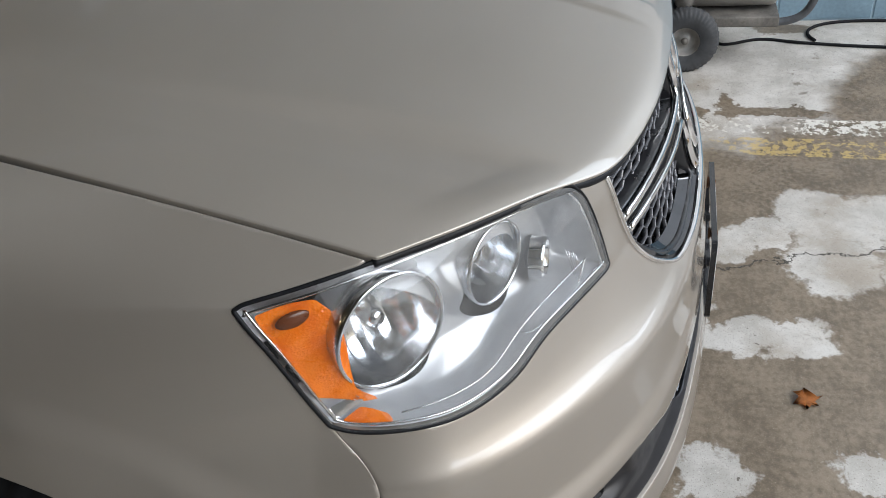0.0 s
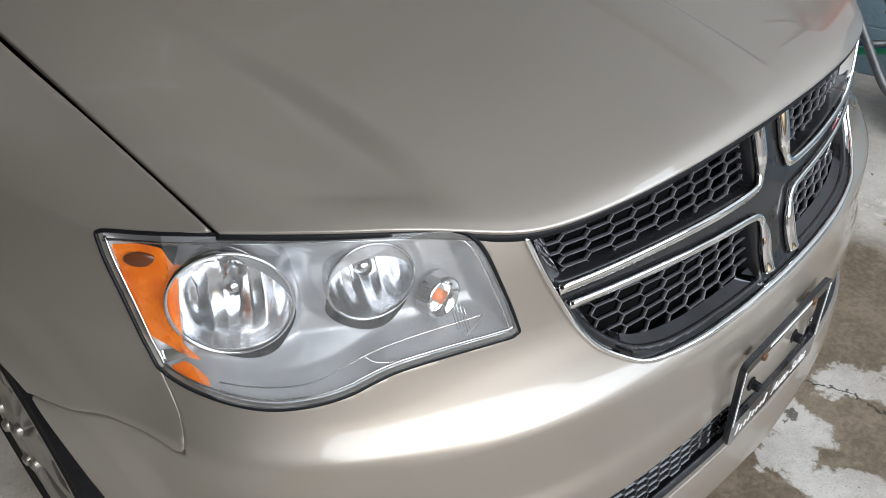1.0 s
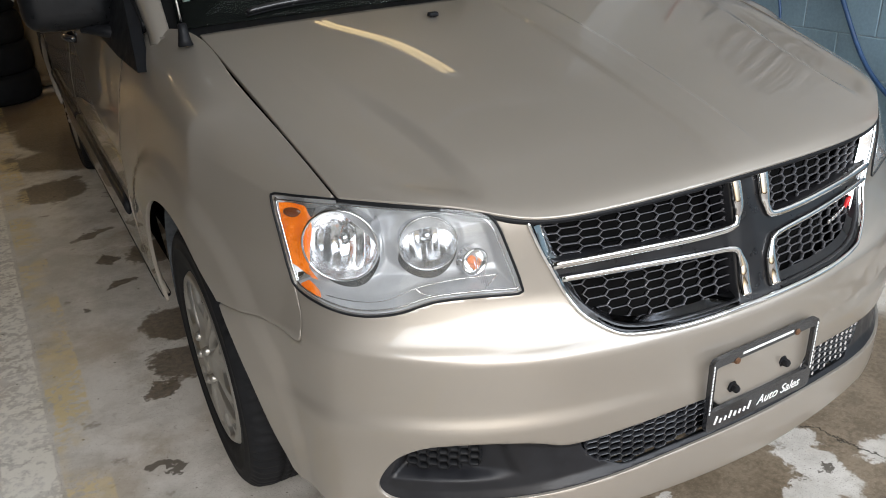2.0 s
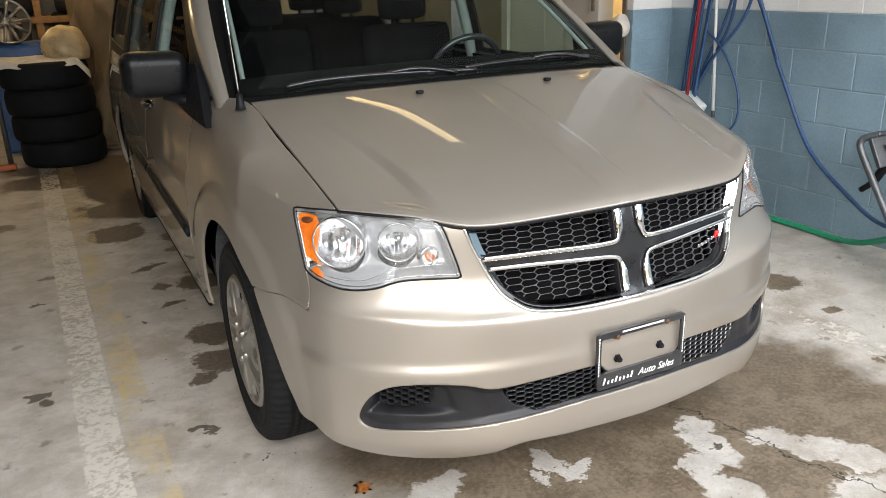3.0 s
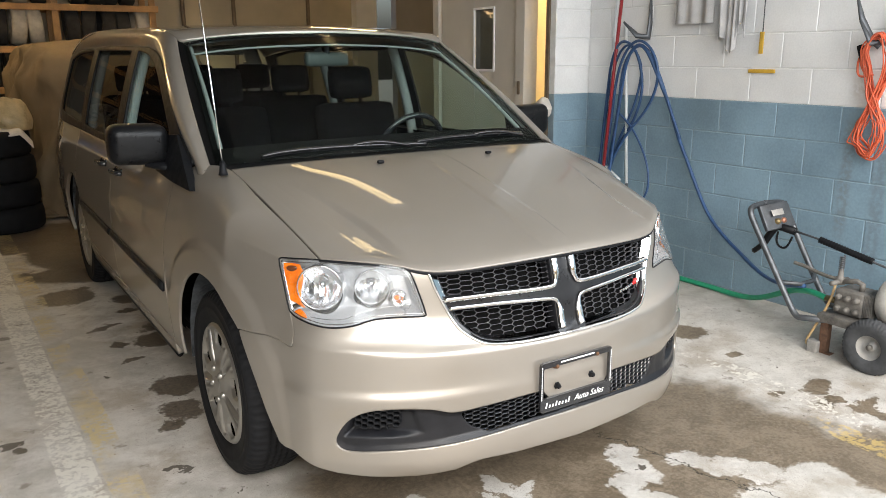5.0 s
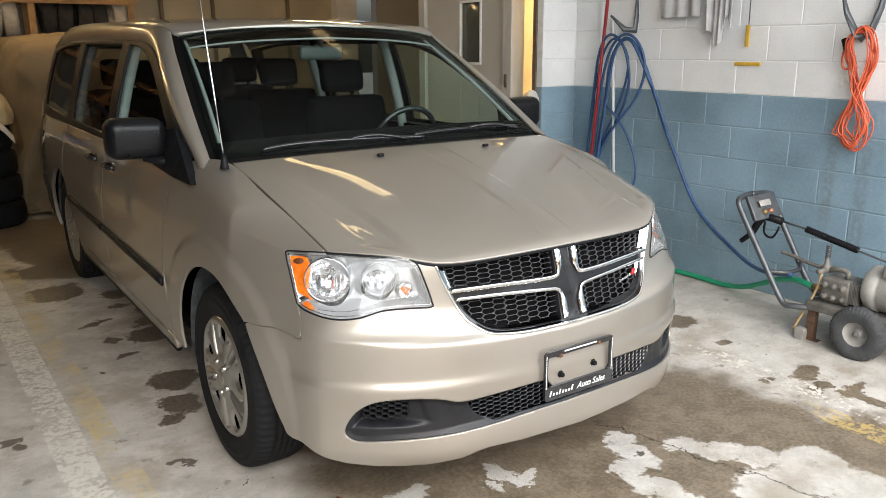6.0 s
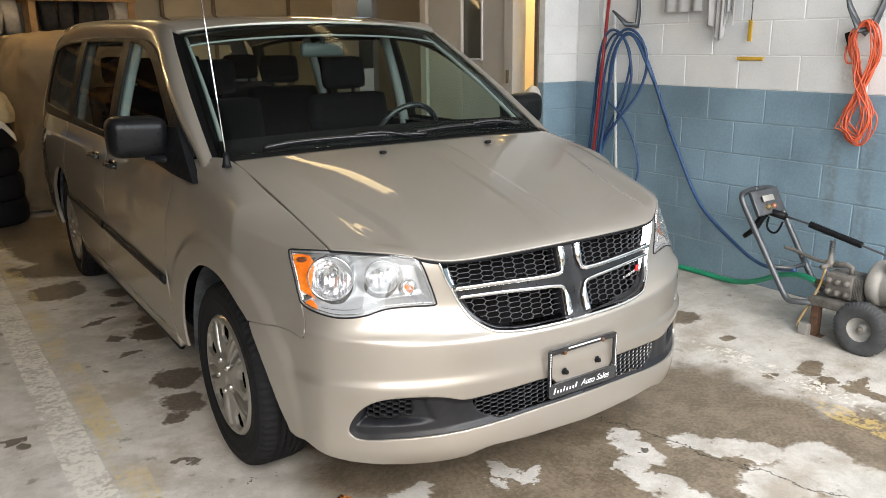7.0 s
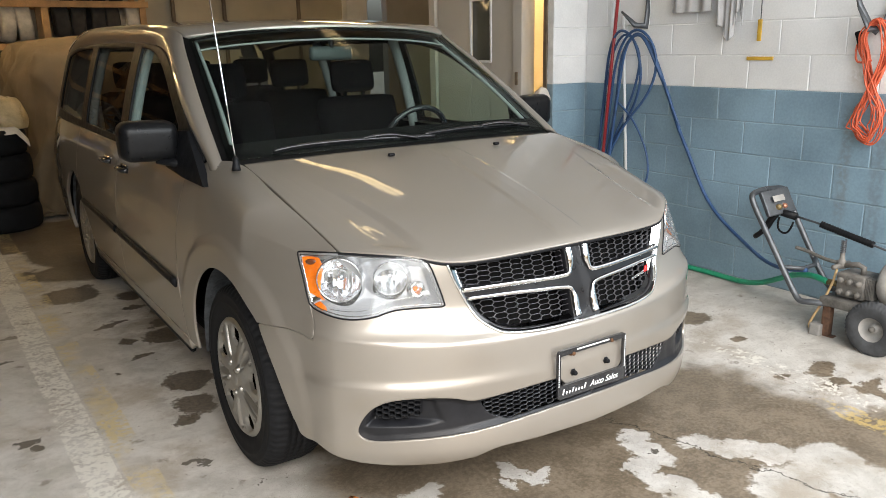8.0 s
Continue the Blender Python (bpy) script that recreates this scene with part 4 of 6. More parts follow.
def headlight(s):
    o = HEADLIGHT
    inner = np.array(shrunk(o, .003))
    side = np.array((1 if s > 0 else -1, 1, 1))
    bowls = [(np.array(c), r, k) for c, r, k in LAMPS]

    def bucket(u, v):
        d, _, _, ins = poly_field(u * AU, v, np.asarray(o) * (AU, 1))
        k = np.clip(d / .03, 0, 1)
        lower = np.clip((.80 - v) / .06, 0, 1)
        return -.006 - (.062 - .03 * lower) * k * k * (3 - 2 * k)
    cuts = []
    for c, r, turn in bowls:
        ring = []
        for t in np.linspace(0, 2 * math.pi, 80, endpoint=False):
            x, z = c[0] + r * 1.02 * math.cos(radians(turn)) * math.cos(t), min(c[2] + r * 1.02 * math.sin(t), .917)
            aa = np.linspace(2.0, 4.3, 300)
            ring.append((float(np.interp(-x, -lifted(nose, aa, np.full(300, z), bucket)[:, 0], aa)), z))
        cuts.append(ring)
    shape = dict(keeps=[inner], holes=cuts, us=AU)
    hv, hf = trimmed(nose, 2.0, 4.03, 170, .725, .935, 74, lift=bucket, **shape)
    skin, _ = trimmed(nose, 2.0, 4.03, 170, .725, .935, 74, **shape)
    # the housing comes forward round each bowl and meets its rim
    for c, r, turn in bowls:
        rho = np.hypot((hv[:, 0] - c[0]) / math.cos(radians(turn)), hv[:, 2] - c[2]) / r
        w = np.clip((1.42 - rho) / .36, 0, 1)
        w = w * w * (3 - 2 * w)
        plane = c[1] - math.tan(radians(turn)) * (hv[:, 0] - c[0]) + .002
        hv[:, 1] = np.maximum(hv[:, 1] * (1 - w) + plane * w, skin[:, 1] + .008)
    body = panel("headlight", (hv * side, hf), HOUSING, car, depth=0, label="headlight with weathered lens and amber corner", flip=s < 0)
    for nm, mt, zone, lb in (("lens", LENS, [(1.9, .70), (1.9, .95), (3.60, .95), (3.60, .90), (3.74, .80), (3.68, .70)], "hazy clear plastic lens"),
                             ("corner_lens", CORNER_LENS, [(4.1, .70), (4.1, .95), (3.60, .95), (3.60, .90), (3.74, .80), (3.68, .70)], "clear plastic lens over the amber corner")):
        lv, lf = trimmed(nose, 2.0, 4.03, 110, .725, .935, 46, keeps=[inner, densely(zone)], us=AU, lift=lambda u, v: .0035 + 0 * u)
        panel(nm, (lv * side, lf), mt, body, depth=0, label=lb, flip=s < 0).visible_shadow = False
    part("gasket", sweep(on_surface(nose, shrunk(o, .001), .001) * side, .0026, 8, closed=True), BLACK_PLASTIC, body)
    part("lens_edge", sweep(on_surface(nose, shrunk(o, .0105), -.003) * side, .0018, 6, closed=True), BOWL, body)
    for k, (c, r, turn) in enumerate(bowls):
        prof = [(r * 1.10, .10), (r * 1.06, .030), (r * 1.035, .0), (r * 1.03, -.006), (r * 1.015, -.009), (r * .975, -.009), (r * .965, -.002)]
        prof += [(r * k_, .066 * math.sqrt(max(0, 1 - (k_ * .97 / .96) ** 2.2))) for k_ in np.linspace(.95, .2, 26)] + [(.013, .066), (.012, .05), (.012, .03), (.010, .022), (.001, .020)]
        bm = revolve(prof, 140, "y")
        for v in bm.verts:  # flutes and steps of the reflector
            rad = math.hypot(v.co.x, v.co.z)
            if r * .2 < rad < r * .955:
                fl = abs((v.co.x / r * 4.6) % 2 - 1) - .5
                if v.co.z > r * .28:
                    fl = .5 * (abs((v.co.x / r * 2.1 + .4) % 2 - 1) - .5) - .5
                v.co.y += .0042 * fl
        bmesh.ops.transform(bm, matrix=Matrix.Translation((c[0] * side[0], c[1], c[2])) @ Matrix.Rotation(radians(-turn if s > 0 else turn), 4, "Z"), verts=bm.verts)
        part("low_beam_bowl" if k == 0 else "high_beam_bowl", bm, BOWL, body, "mirrored reflector bowl")
    # small turn bulb in its ring
    c = Vector((-.560 * s, -.692, .807))
    bm = revolve([(.030, .012), (.028, -.003), (.0275, -.008), (.0245, -.008), (.021, .006), (.014, .018), (.002, .022)], 32, "y")
    bmesh.ops.transform(bm, matrix=Matrix.Translation(c), verts=bm.verts)
    part("turn_bowl", bm, CHROME, body)
    bm = bmesh.new()
    bmesh.ops.create_uvsphere(bm, u_segments=16, v_segments=10, radius=.0085)
    bmesh.ops.transform(bm, matrix=Matrix.Translation(c + Vector((0, .006, 0))), verts=bm.verts)
    part("turn_bulb", bm, AMBER, body, "amber bulb")

    # amber corner reflector, its clear lower prism and the amber foot
    def facets(u, v):
        w = (v - .84) * 44 + (u - 3.75) * 5.0
        return -.006 + .003 * (np.abs(w % 2 - 1) - .5)
    for nm, poly, mt, lb in (("amber_reflector", [(3.955, .908), (3.80, .913), (3.64, .911), (3.60, .895), (3.63, .865), (3.71, .83), (3.755, .803), (3.69, .782), (3.76, .783), (3.84, .792), (3.95, .798), (3.955, .846), (3.958, .885)], AMBER, "amber side reflector"),
                             ("clear_prism", [(3.94, .783), (3.78, .796), (3.76, .785), (3.85, .777), (3.94, .768)], CHROME, "clear prism"),
                             ("amber_foot", [(3.92, .765), (3.80, .778), (3.70, .762), (3.70, .752), (3.80, .750), (3.90, .757)], AMBER, "amber side reflector")):
        av, af = trimmed(nose, 3.5, 4.0, 60, .74, .925, 66, keeps=[poly], us=AU, lift=facets)
        part(nm, panel_bm(av * side, af, s < 0), mt, body, lb, smooth=False)
    bm = bmesh.new()
    bmesh.ops.create_uvsphere(bm, u_segments=20, v_segments=10, radius=1)
    c = on_surface(nose, [(3.80, .896)], -.004)[0] * side
    bmesh.ops.transform(bm, matrix=Matrix.Translation(c) @ Matrix.Rotation(radians(-48 if s > 0 else 48), 4, "Z") @ Matrix.Diagonal((.020, .005, .010, 1)), verts=bm.verts)
    part("marker_bulb", bm, DARK_AMBER, body, "dark amber bulb behind the reflector")
    # bright ridges of the housing along its lower edge, prism lines by the inner corner
    for uv, r in (([(3.64, .758), (3.43, .757), (3.2, .758), (3.01, .766), (2.8, .783), (2.59, .793), (2.4, .797), (2.19, .799)], .0011), ([(2.19, .799), (2.24, .786), (2.29, .775)], .0008), ([(2.8, .783), (2.71, .770), (2.44, .769), (2.07, .769)], .0008)):
        part("housing_ridge", sweep(on_surface(nose, smooth_curve(uv, 50), -.007) * side, r, 6), BOWL, body)
    for k in range(5):
        part("prism_line", sweep(on_surface(nose, [(2.35 - .016 * k, .838 - .004 * k), (2.325 - .016 * k, .79 - .004 * k)], -.003) * side, .0005, 5), BOWL, body)
    return body


def panel_bm(V, F, flip=False, thick=0.0):
    return raw([tuple(v) for v in V], [tuple(int(i) for i in (f[::-1] if flip else f)) for f in F])


headlight(1)
headlight(-1)

# ---- bonnet ----
B_FRONT = smooth_curve([(0, -.842, .907), (-.14, -.838, .906), (-.28, -.826, .904), (-.40, -.803, .9005), (-.485, -.776, .9035), (-.54, -.741, .9135), (-.60, -.697, .9265), (-.68, -.631, .9335), (-.757, -.551, .936)], 170)
B_REAR = smooth_curve([(0, .06, 1.160), (-.4, .085, 1.156), (-.7, .145, 1.142), (-.790, .177, 1.134)], 170)
V_ = np.linspace(0, 1, 70) ** 1.35


def eased(xs, ys, x, near):
    """As pchip, but evened out over a hand's width past the rolled front edge."""
    g = np.linspace(xs[0], xs[-1], 600)
    z = pchip(xs, ys, g)
    slope = [(z[1] - z[0]) / (g[1] - g[0]), (z[-1] - z[-2]) / (g[1] - g[0])]
    n, d = 120, g[1] - g[0]
    pad = np.concatenate([z[0] - slope[0] * d * np.arange(n, 0, -1), z, z[-1] + slope[1] * d * np.arange(1, n + 1)])
    ker_ = np.hanning(2 * n + 1) / np.hanning(2 * n + 1).sum()
    sm = np.convolve(pad, ker_, "valid")
    w = np.clip((g - near) / .16, 0, 1)
    return np.interp(x, g, z + (sm - z) * w * w * (3 - 2 * w))


B_C0 = np.stack([0 * V_, -.842 + .902 * V_, eased([-.842, -.825, -.79, -.70, -.5, -.25, -.05, .06], [.907, .924, .942, .975, 1.034, 1.098, 1.144, 1.160], -.842 + .902 * V_, -.80)], 1)
yy = -.551 + .728 * V_
B_C1 = np.stack([pchip([-.551, -.3, -.05, .177], [-.757, -.772, -.784, -.790], yy), yy, eased([-.551, -.53, -.3, -.05, .177], [.936, .943, 1.014, 1.084, 1.134], yy, -.53)], 1)


def net_coons(F, R, C0, C1, v):
    u, v = np.linspace(0, 1, len(F))[:, None, None], v[None, :, None]
    return (1 - v) * F[:, None] + v * R[:, None] + (1 - u) * C0[None] + u * C1[None] - (
        (1 - u) * (1 - v) * F[0] + u * (1 - v) * F[-1] + (1 - u) * v * R[0] + u * v * R[-1])


hn = net_coons(B_FRONT, B_REAR, B_C0, B_C1, V_)
hump = np.interp(np.abs(B_FRONT[:, 0]), [0, .40, .485, .54, .60, .68, .757], [0, 0, .001, .007, .013, .010, 0])
hn[..., 2] -= hump[:, None] * ((1 - V_) - np.exp(-(V_ / .32) ** 1.3))[None, :]
ax = np.abs(hn[..., 0])
xb = pchip([-.80, -.70, -.60, -.50, -.40, -.20, .0, .2], [.517, .519, .524, .534, .553, .600, .655, .70], hn[..., 1])
wide = pchip([-.80, -.60, -.40, .0, .2], [.042, .033, .028, .024, .024], hn[..., 1])
stp = (ax - xb) / wide
stp = .5 * (np.sqrt(stp ** 2 + .02) - np.sqrt((stp - 1) ** 2 + .02) + 1)
amp = pchip([-.85, -.80, -.74, -.66, -.60, -.50, -.40, -.30, -.15, .0, .2], [.0, .001, .003, .007, .011, .013, .0105, .0065, .002, .0, .0], hn[..., 1])
fade = np.clip((ax - xb - .05) / .14, 0, 1)
fade = 1 - fade * fade * (3 - 2 * fade)
hn[..., 2] -= amp * stp * fade * np.clip((V_[None, :] - .012) / .075, 0, 1) ** 1.5
hn[..., 2] += .12 * amp * (1 - stp) * np.exp(-((xb - ax).clip(0) / .055) ** 2)
spn = np.clip((.066 - ax) / .016, 0, 1)
hn[..., 2] += .0055 * spn * spn * (3 - 2 * spn) * np.clip((hn[..., 1] + .81) / .06, 0, 1) * np.clip((.02 - hn[..., 1]) / .25, 0, 1)
full = np.concatenate([hn[::-1][:-1] * (-1, 1, 1), hn], 0)
seal = np.concatenate([B_FRONT[::-1][:-1] * (-1, 1, 1), B_FRONT], 0) + (0, .007, -.009)
part("bonnet_seal", sweep(seal, .0065, 8), BLACK_PLASTIC, car, "black rubber seal under the bonnet edge")
panel("bonnet", sheet(full), PAINT, car, depth=0.014, roll=.0012, label="champagne bonnet with two raised ridges")

# ---- front wings ----
WB = ([4.02, 4.3, 4.7, 5.2, 6, 7, 8], [.920, .932, .945, .955, .972, .998, 1.02])


SHW = .16  # parameter width of the shoulder above the crown line
S_A = np.linspace(4.02, around(.485, 1.02), 400)
S_B = on_surface(nose, np.stack([S_A, pchip(*WB, S_A)], 1))
S_U = on_surface(nose, np.stack([S_A, pchip(*WB, S_A) - .02], 1))
k_ = np.linspace(0, 1, 400)
S_C = cubic_basis([0, .3, .6, .84, .93, 1.0])(k_) @ np.array([(-.7655, -.5425, .9360), (-.781, -.30, 1.013), (-.794, -.05, 1.083), (-.801, .177, 1.134), (-.834, .275, 1.142), (-.885, .40, 1.125)])
UP_T = (S_B - S_U) / .02
UP_T = UP_T / np.linalg.norm(UP_T, axis=1)[:, None] * (np.linalg.norm(S_C - S_B, axis=1)[:, None] * 1.6)
IN_T = (S_C - S_B) * (1, 1, .25) * 1.6
w_ = np.clip(k_ / .45, 0, 1)[:, None]
w_ = w_ * w_ * (3 - 2 * w_)
ker = np.hanning(141) / np.hanning(141).sum()
UP_T = np.stack([np.convolve(np.pad(UP_T[:, k], 70, "edge"), ker, "valid") for k in range(3)], 1)
UP_T, IN_T = w_ * UP_T + (1 - w_) * (S_C - S_B), w_ * IN_T + (1 - w_) * (S_C - S_B)


def wing_skin(a, v):
    """The nose shell up to the crown of the wing, then over its shoulder to the bonnet seam."""
    a, v = np.broadcast_arrays(np.asarray(a, float), np.asarray(v, float))
    zb = pchip(*WB, a)
    low = nose(a, np.minimum(v, zb))
    t = np.clip((v - zb) / SHW, 0, 1)[..., None]
    q = [np.stack([np.interp(a, S_A, m[:, k]) for k in range(3)], -1) for m in (UP_T, S_C, IN_T)]
    up = (2 * t ** 3 - 3 * t ** 2 + 1) * low + (t ** 3 - 2 * t ** 2 + t) * q[0] + (-2 * t ** 3 + 3 * t ** 2) * q[1] + (t ** 3 - t ** 2) * q[2]
    return np.where(t > 0, up, low)


def wing_outline():
    fwd = [(4.022, .921), (3.995, .866), (3.99, .80), (3.985, .75), (3.975, .69), (3.995, .666), (4.06, .660), (4.23, .669), (4.5, .675), (5.02, .668)]
    arch = []
    for k in range(33):
        t = radians(46 + k * (181 - 46) / 32)
        y, z = -(.43 if t < math.pi / 2 else .395) * math.cos(t), .357 + .43 * math.sin(t)
        arch.append((around(y, z), z))
    low = [(around(.400, .348), .348), (around(.525, .346), .346)]
    seam = [(around(y, z), z) for y, z in ((.530, .36), (.533, .50), (.533, .70), (.526, .85), (.504, .95), (.485, 1.02))]
    last = float(S_A[-1])
    top = [(a, float(pchip(*WB, a)) + SHW) for a in np.linspace(last, 4.022, 40)]
    return fwd + arch + low + seam + top


wing = panel("front_wing", trimmed(wing_skin, 3.95, 8, 240, .25, 1.19, 180, keeps=[wing_outline()], us=.23), PAINT, car, depth=0.009, roll=.0012)
mirrored(wing)


# ---- flanks: doors, quarter panel, sill ----
def flank(y, z):
    y, z = np.broadcast_arrays(np.asarray(y, float), np.asarray(z, float))
    x = side_x(z) - .05 * np.clip((y - 3.4) / .9, 0, 1) ** 2 + .004 * np.exp(-((z - .60) / .05) ** 2)
    return np.stack([-x, y, z], -1)


def flank_panel(name, poly, y0, y1, label="", extra=()):
    ob = panel(name, trimmed(flank, y0, y1, max(8, int((y1 - y0) / .012)), .22, 1.10, 74, keeps=[poly], holes=extra), PAINT, car, depth=0.02, label=label)
    return ob, mirrored(ob)


def handle(parent, y, z):
    for s, par in ((-1, parent[0]), (1, parent[1])):
        x = float(side_x(np.array(z)))
        part("door_handle", join(sweep([(s * (x + .002), y - .085, z), (s * (x + .028), y - .06, z + .002), (s * (x + .034), y, z + .003), (s * (x + .028), y + .06, z + .002), (s * (x + .002), y + .085, z)], .013, 10),
                                  block(.012, .15, .05, .006, (s * (x - .002), y, z - .002))), BLACK_GLOSS if s < 0 else PAINT, par)


BELT = 1.088
fd = flank_panel("front_door", [(.49, 1.02), (.47, 1.05), (.43, BELT), (1.695, BELT), (1.70, .9), (1.70, .35), (.537, .35), (.540, .50), (.540, .70), (.533, .85), (.511, .95)], .40, 1.72)
sd = flank_panel("sliding_door", [(1.708, BELT), (2.90, BELT), (2.92, .85), (2.78, .62), (2.62, .42), (2.60, .35), (1.708, .35)], 1.69, 2.95)
arch_r = [(3.078 - .425 * math.cos(radians(a)), .357 + .425 * math.sin(radians(a))) for a in range(-20, 201, 8)]
flank_panel("quarter_panel", [(2.908, BELT), (4.14, BELT), (4.16, .35), (3.50, .30)] + arch_r[::-1] + [(2.62, .34), (2.628, .42), (2.788, .62), (2.928, .85)], 2.58, 4.18)
flank_panel("sill", [(.56, .342), (2.66, .342), (2.66, .285), (.56, .285)], .45, 2.70)
handle(fd, 1.53, .975)
handle(sd, 1.95, .978)
for s in (-1, 1):
    for seg, par in (((.552, 1.693), fd), ((1.712, 2.72), sd)):
        ys = np.linspace(*seg, 20)
        pp = np.array([flank(y, .606 + .014 * (y - .6))[()] for y in ys]) * ((1, 1, 1) if s < 0 else (-1, 1, 1)) + (s * .006, 0, 0)
        part("side_moulding", sweep(pp, .021, 10, flat=((1, 0, 0), .5)), BLACK_PLASTIC, par[0 if s < 0 else 1])
    pp = np.array([flank(y, .285)[()] for y in np.linspace(.60, 2.66, 24)]) * ((1, 1, 1) if s < 0 else (-1, 1, 1)) + (-s * .014, 0, -.010)
    part("sill_strip", sweep(pp, .015, 8), BLACK_PLASTIC, car)


# ---- cabin above the belt ----
def cabin(y, z):
    y, z = np.broadcast_arrays(np.asarray(y, float), np.asarray(z, float))
    x = pchip([1.05, 1.2, 1.4, 1.55, 1.62, 1.72], [.936, .906, .852, .803, .776, .735], z) - .05 * np.clip((y - 3.4) / .9, 0, 1) ** 2 - .03 * np.clip((.75 - y) / .4, 0, 1) ** 2
    return np.stack([-x, y, z], -1)


E1 = smooth_curve([(-.831, .215, 1.100), (-.823, .275, 1.141), (-.775, .63, 1.378), (-.722, .985, 1.592), (-.735, 1.13, 1.664), (-.752, 1.5, 1.690), (-.757, 2.5, 1.712), (-.748, 3.4, 1.703), (-.70, 4.08, 1.655)], 120)
E2 = smooth_curve([tuple(cabin(y, z)[()]) for y, z in ((.29, 1.105), (.355, 1.155), (.69, 1.345), (1.03, 1.533), (1.28, 1.59), (1.6, 1.603), (2.5, 1.612), (3.4, 1.60), (3.98, 1.55))], 120)
tt = np.linspace(0, 1, 12)[None, :, None]
pf = 1 - np.clip((np.arange(120) - 40) / 18, 0, 1)[:, None]
E1P = E1 + (E2 - E1) * .26 * pf * pf * (3 - 2 * pf)  # the black edge of the screen covers the pillar's inner part
edge_net = np.stack([E1P * (1 - k) + (E1 + (.012, 0, -.004)) * k + np.array((.004, .004, -.005)) for k in np.linspace(-.15, 1, 6)], 1)[:60]
mirrored(part("screen_edge", raw(*sheet(edge_net)), DARK, car, "black edge of the windscreen"))
strip = (1 - tt) * E2[:, None] + tt * E1P[:, None] + np.sin(np.pi * tt) * np.array((-.013, -.010, .009))
mirrored(panel("roof_rail", sheet(strip), PAINT, car, depth=0.02, label="painted windscreen pillar and roof rail"))
# roof
ry = np.linspace(0, 1, 50)
R_EDGE = smooth_curve([(-.712, 1.045, 1.628), (-.738, 1.13, 1.664), (-.752, 1.5, 1.691), (-.757, 2.5, 1.713), (-.748, 3.4, 1.704), (-.70, 4.08, 1.655)], 60)
R_MID = smooth_curve([(0, .945, 1.676), (0, 1.09, 1.697), (0, 1.5, 1.722), (0, 2.5, 1.742), (0, 3.4, 1.732), (0, 4.12, 1.68)], 60)
uu_ = np.linspace(0, 1, 26)[:, None, None]
roof = R_MID[None] * np.stack([0 * uu_[..., 0], 1 - uu_[..., 0] ** 2, 1 - uu_[..., 0] ** 2.4], -1) + R_EDGE[None] * np.stack([uu_[..., 0], uu_[..., 0] ** 2, uu_[..., 0] ** 2.4], -1)
rfull = np.concatenate([roof[::-1][:-1] * (-1, 1, 1), roof], 0)
panel("roof", sheet(rfull), PAINT, car, depth=0.02, roll=.004)
# windscreen
W_BOT = smooth_curve([(0, .13, 1.166), (-.4, .155, 1.161), (-.7, .22, 1.150), (-.818, .272, 1.141)], 40)
W_TOP = smooth_curve([(0, .945, 1.670), (-.35, .968, 1.660), (-.6, 1.012, 1.638), (-.702, 1.040, 1.618)], 40)
vv = np.linspace(0, 1, 30)
bow = np.sin(np.pi * vv)[:, None] * np.array((0, -.02, .03))
wn = net_coons(W_BOT, W_TOP, (1 - vv[:, None]) * W_BOT[0] + vv[:, None] * W_TOP[0] + bow, (1 - vv[:, None]) * W_BOT[-1] + vv[:, None] * W_TOP[-1] + bow * .5, vv)
wfull = np.concatenate([wn[::-1][:-1] * (-1, 1, 1), wn], 0)
ws = panel("windscreen", sheet(wfull), GLASS, car, depth=0.004, roll=.001, label="clear windscreen with black border")
ws.visible_shadow = False
fr_ = []
for (i0, i1, j0, j1) in ((0, 79, 0, 4), (0, 79, 28, 30), (0, 4, 0, 30), (75, 79, 0, 30)):
    sub = wfull[i0:i1, j0:j1] + (0, .004, -.004)
    V, F = sheet(sub)
    fr_.append(raw(V, F))
part("glass_border", join(*fr_), DARK, ws)


def pane(name, poly, mat, lift=-.006):
    ob = panel(name, trimmed(cabin, .3, 4.1, 170, 1.05, 1.64, 44, keeps=[poly], lift=lambda u, v: lift + 0 * u), mat, car, depth=0.004, roll=.001)
    m = mirrored(ob)
    if mat in (GLASS, TINTED):
        ob.visible_shadow = m.visible_shadow = False
    return ob


FRONT_GLASS = [(.645, 1.10), (1.60, 1.10), (1.60, 1.600), (1.34, 1.585), (1.09, 1.522), (.77, 1.345), (.645, 1.26)]
pane("door_glass", FRONT_GLASS, GLASS)
pane("sliding_door_glass", [(1.715, 1.105), (2.73, 1.115), (2.73, 1.605), (1.715, 1.60)], TINTED)
pane("quarter_glass", [(2.86, 1.12), (3.90, 1.15), (3.80, 1.55), (3.4, 1.595), (2.86, 1.605)], TINTED)
ob = panel("window_frame", trimmed(cabin, .3, 4.1, 260, 1.05, 1.64, 60, lift=lambda u, v: .001 + 0 * u,
           holes=[[(.66, 1.115), (1.575, 1.115), (1.575, 1.585), (1.345, 1.570), (1.105, 1.507), (.79, 1.330), (.66, 1.25), (.66, 1.12)], [(1.735, 1.118), (2.71, 1.128), (2.71, 1.592), (1.735, 1.587)], [(2.88, 1.132), (3.87, 1.16), (3.78, 1.54), (3.4, 1.582), (2.88, 1.592)]],
           keeps=[[(.42, 1.085), (4.0, 1.095), (3.99, 1.545), (3.4, 1.603), (2.5, 1.615), (1.6, 1.606), (1.28, 1.593), (1.03, 1.536), (.69, 1.348), (.36, 1.152)]]), BLACK_PLASTIC, car, depth=.012)
mirrored(ob)
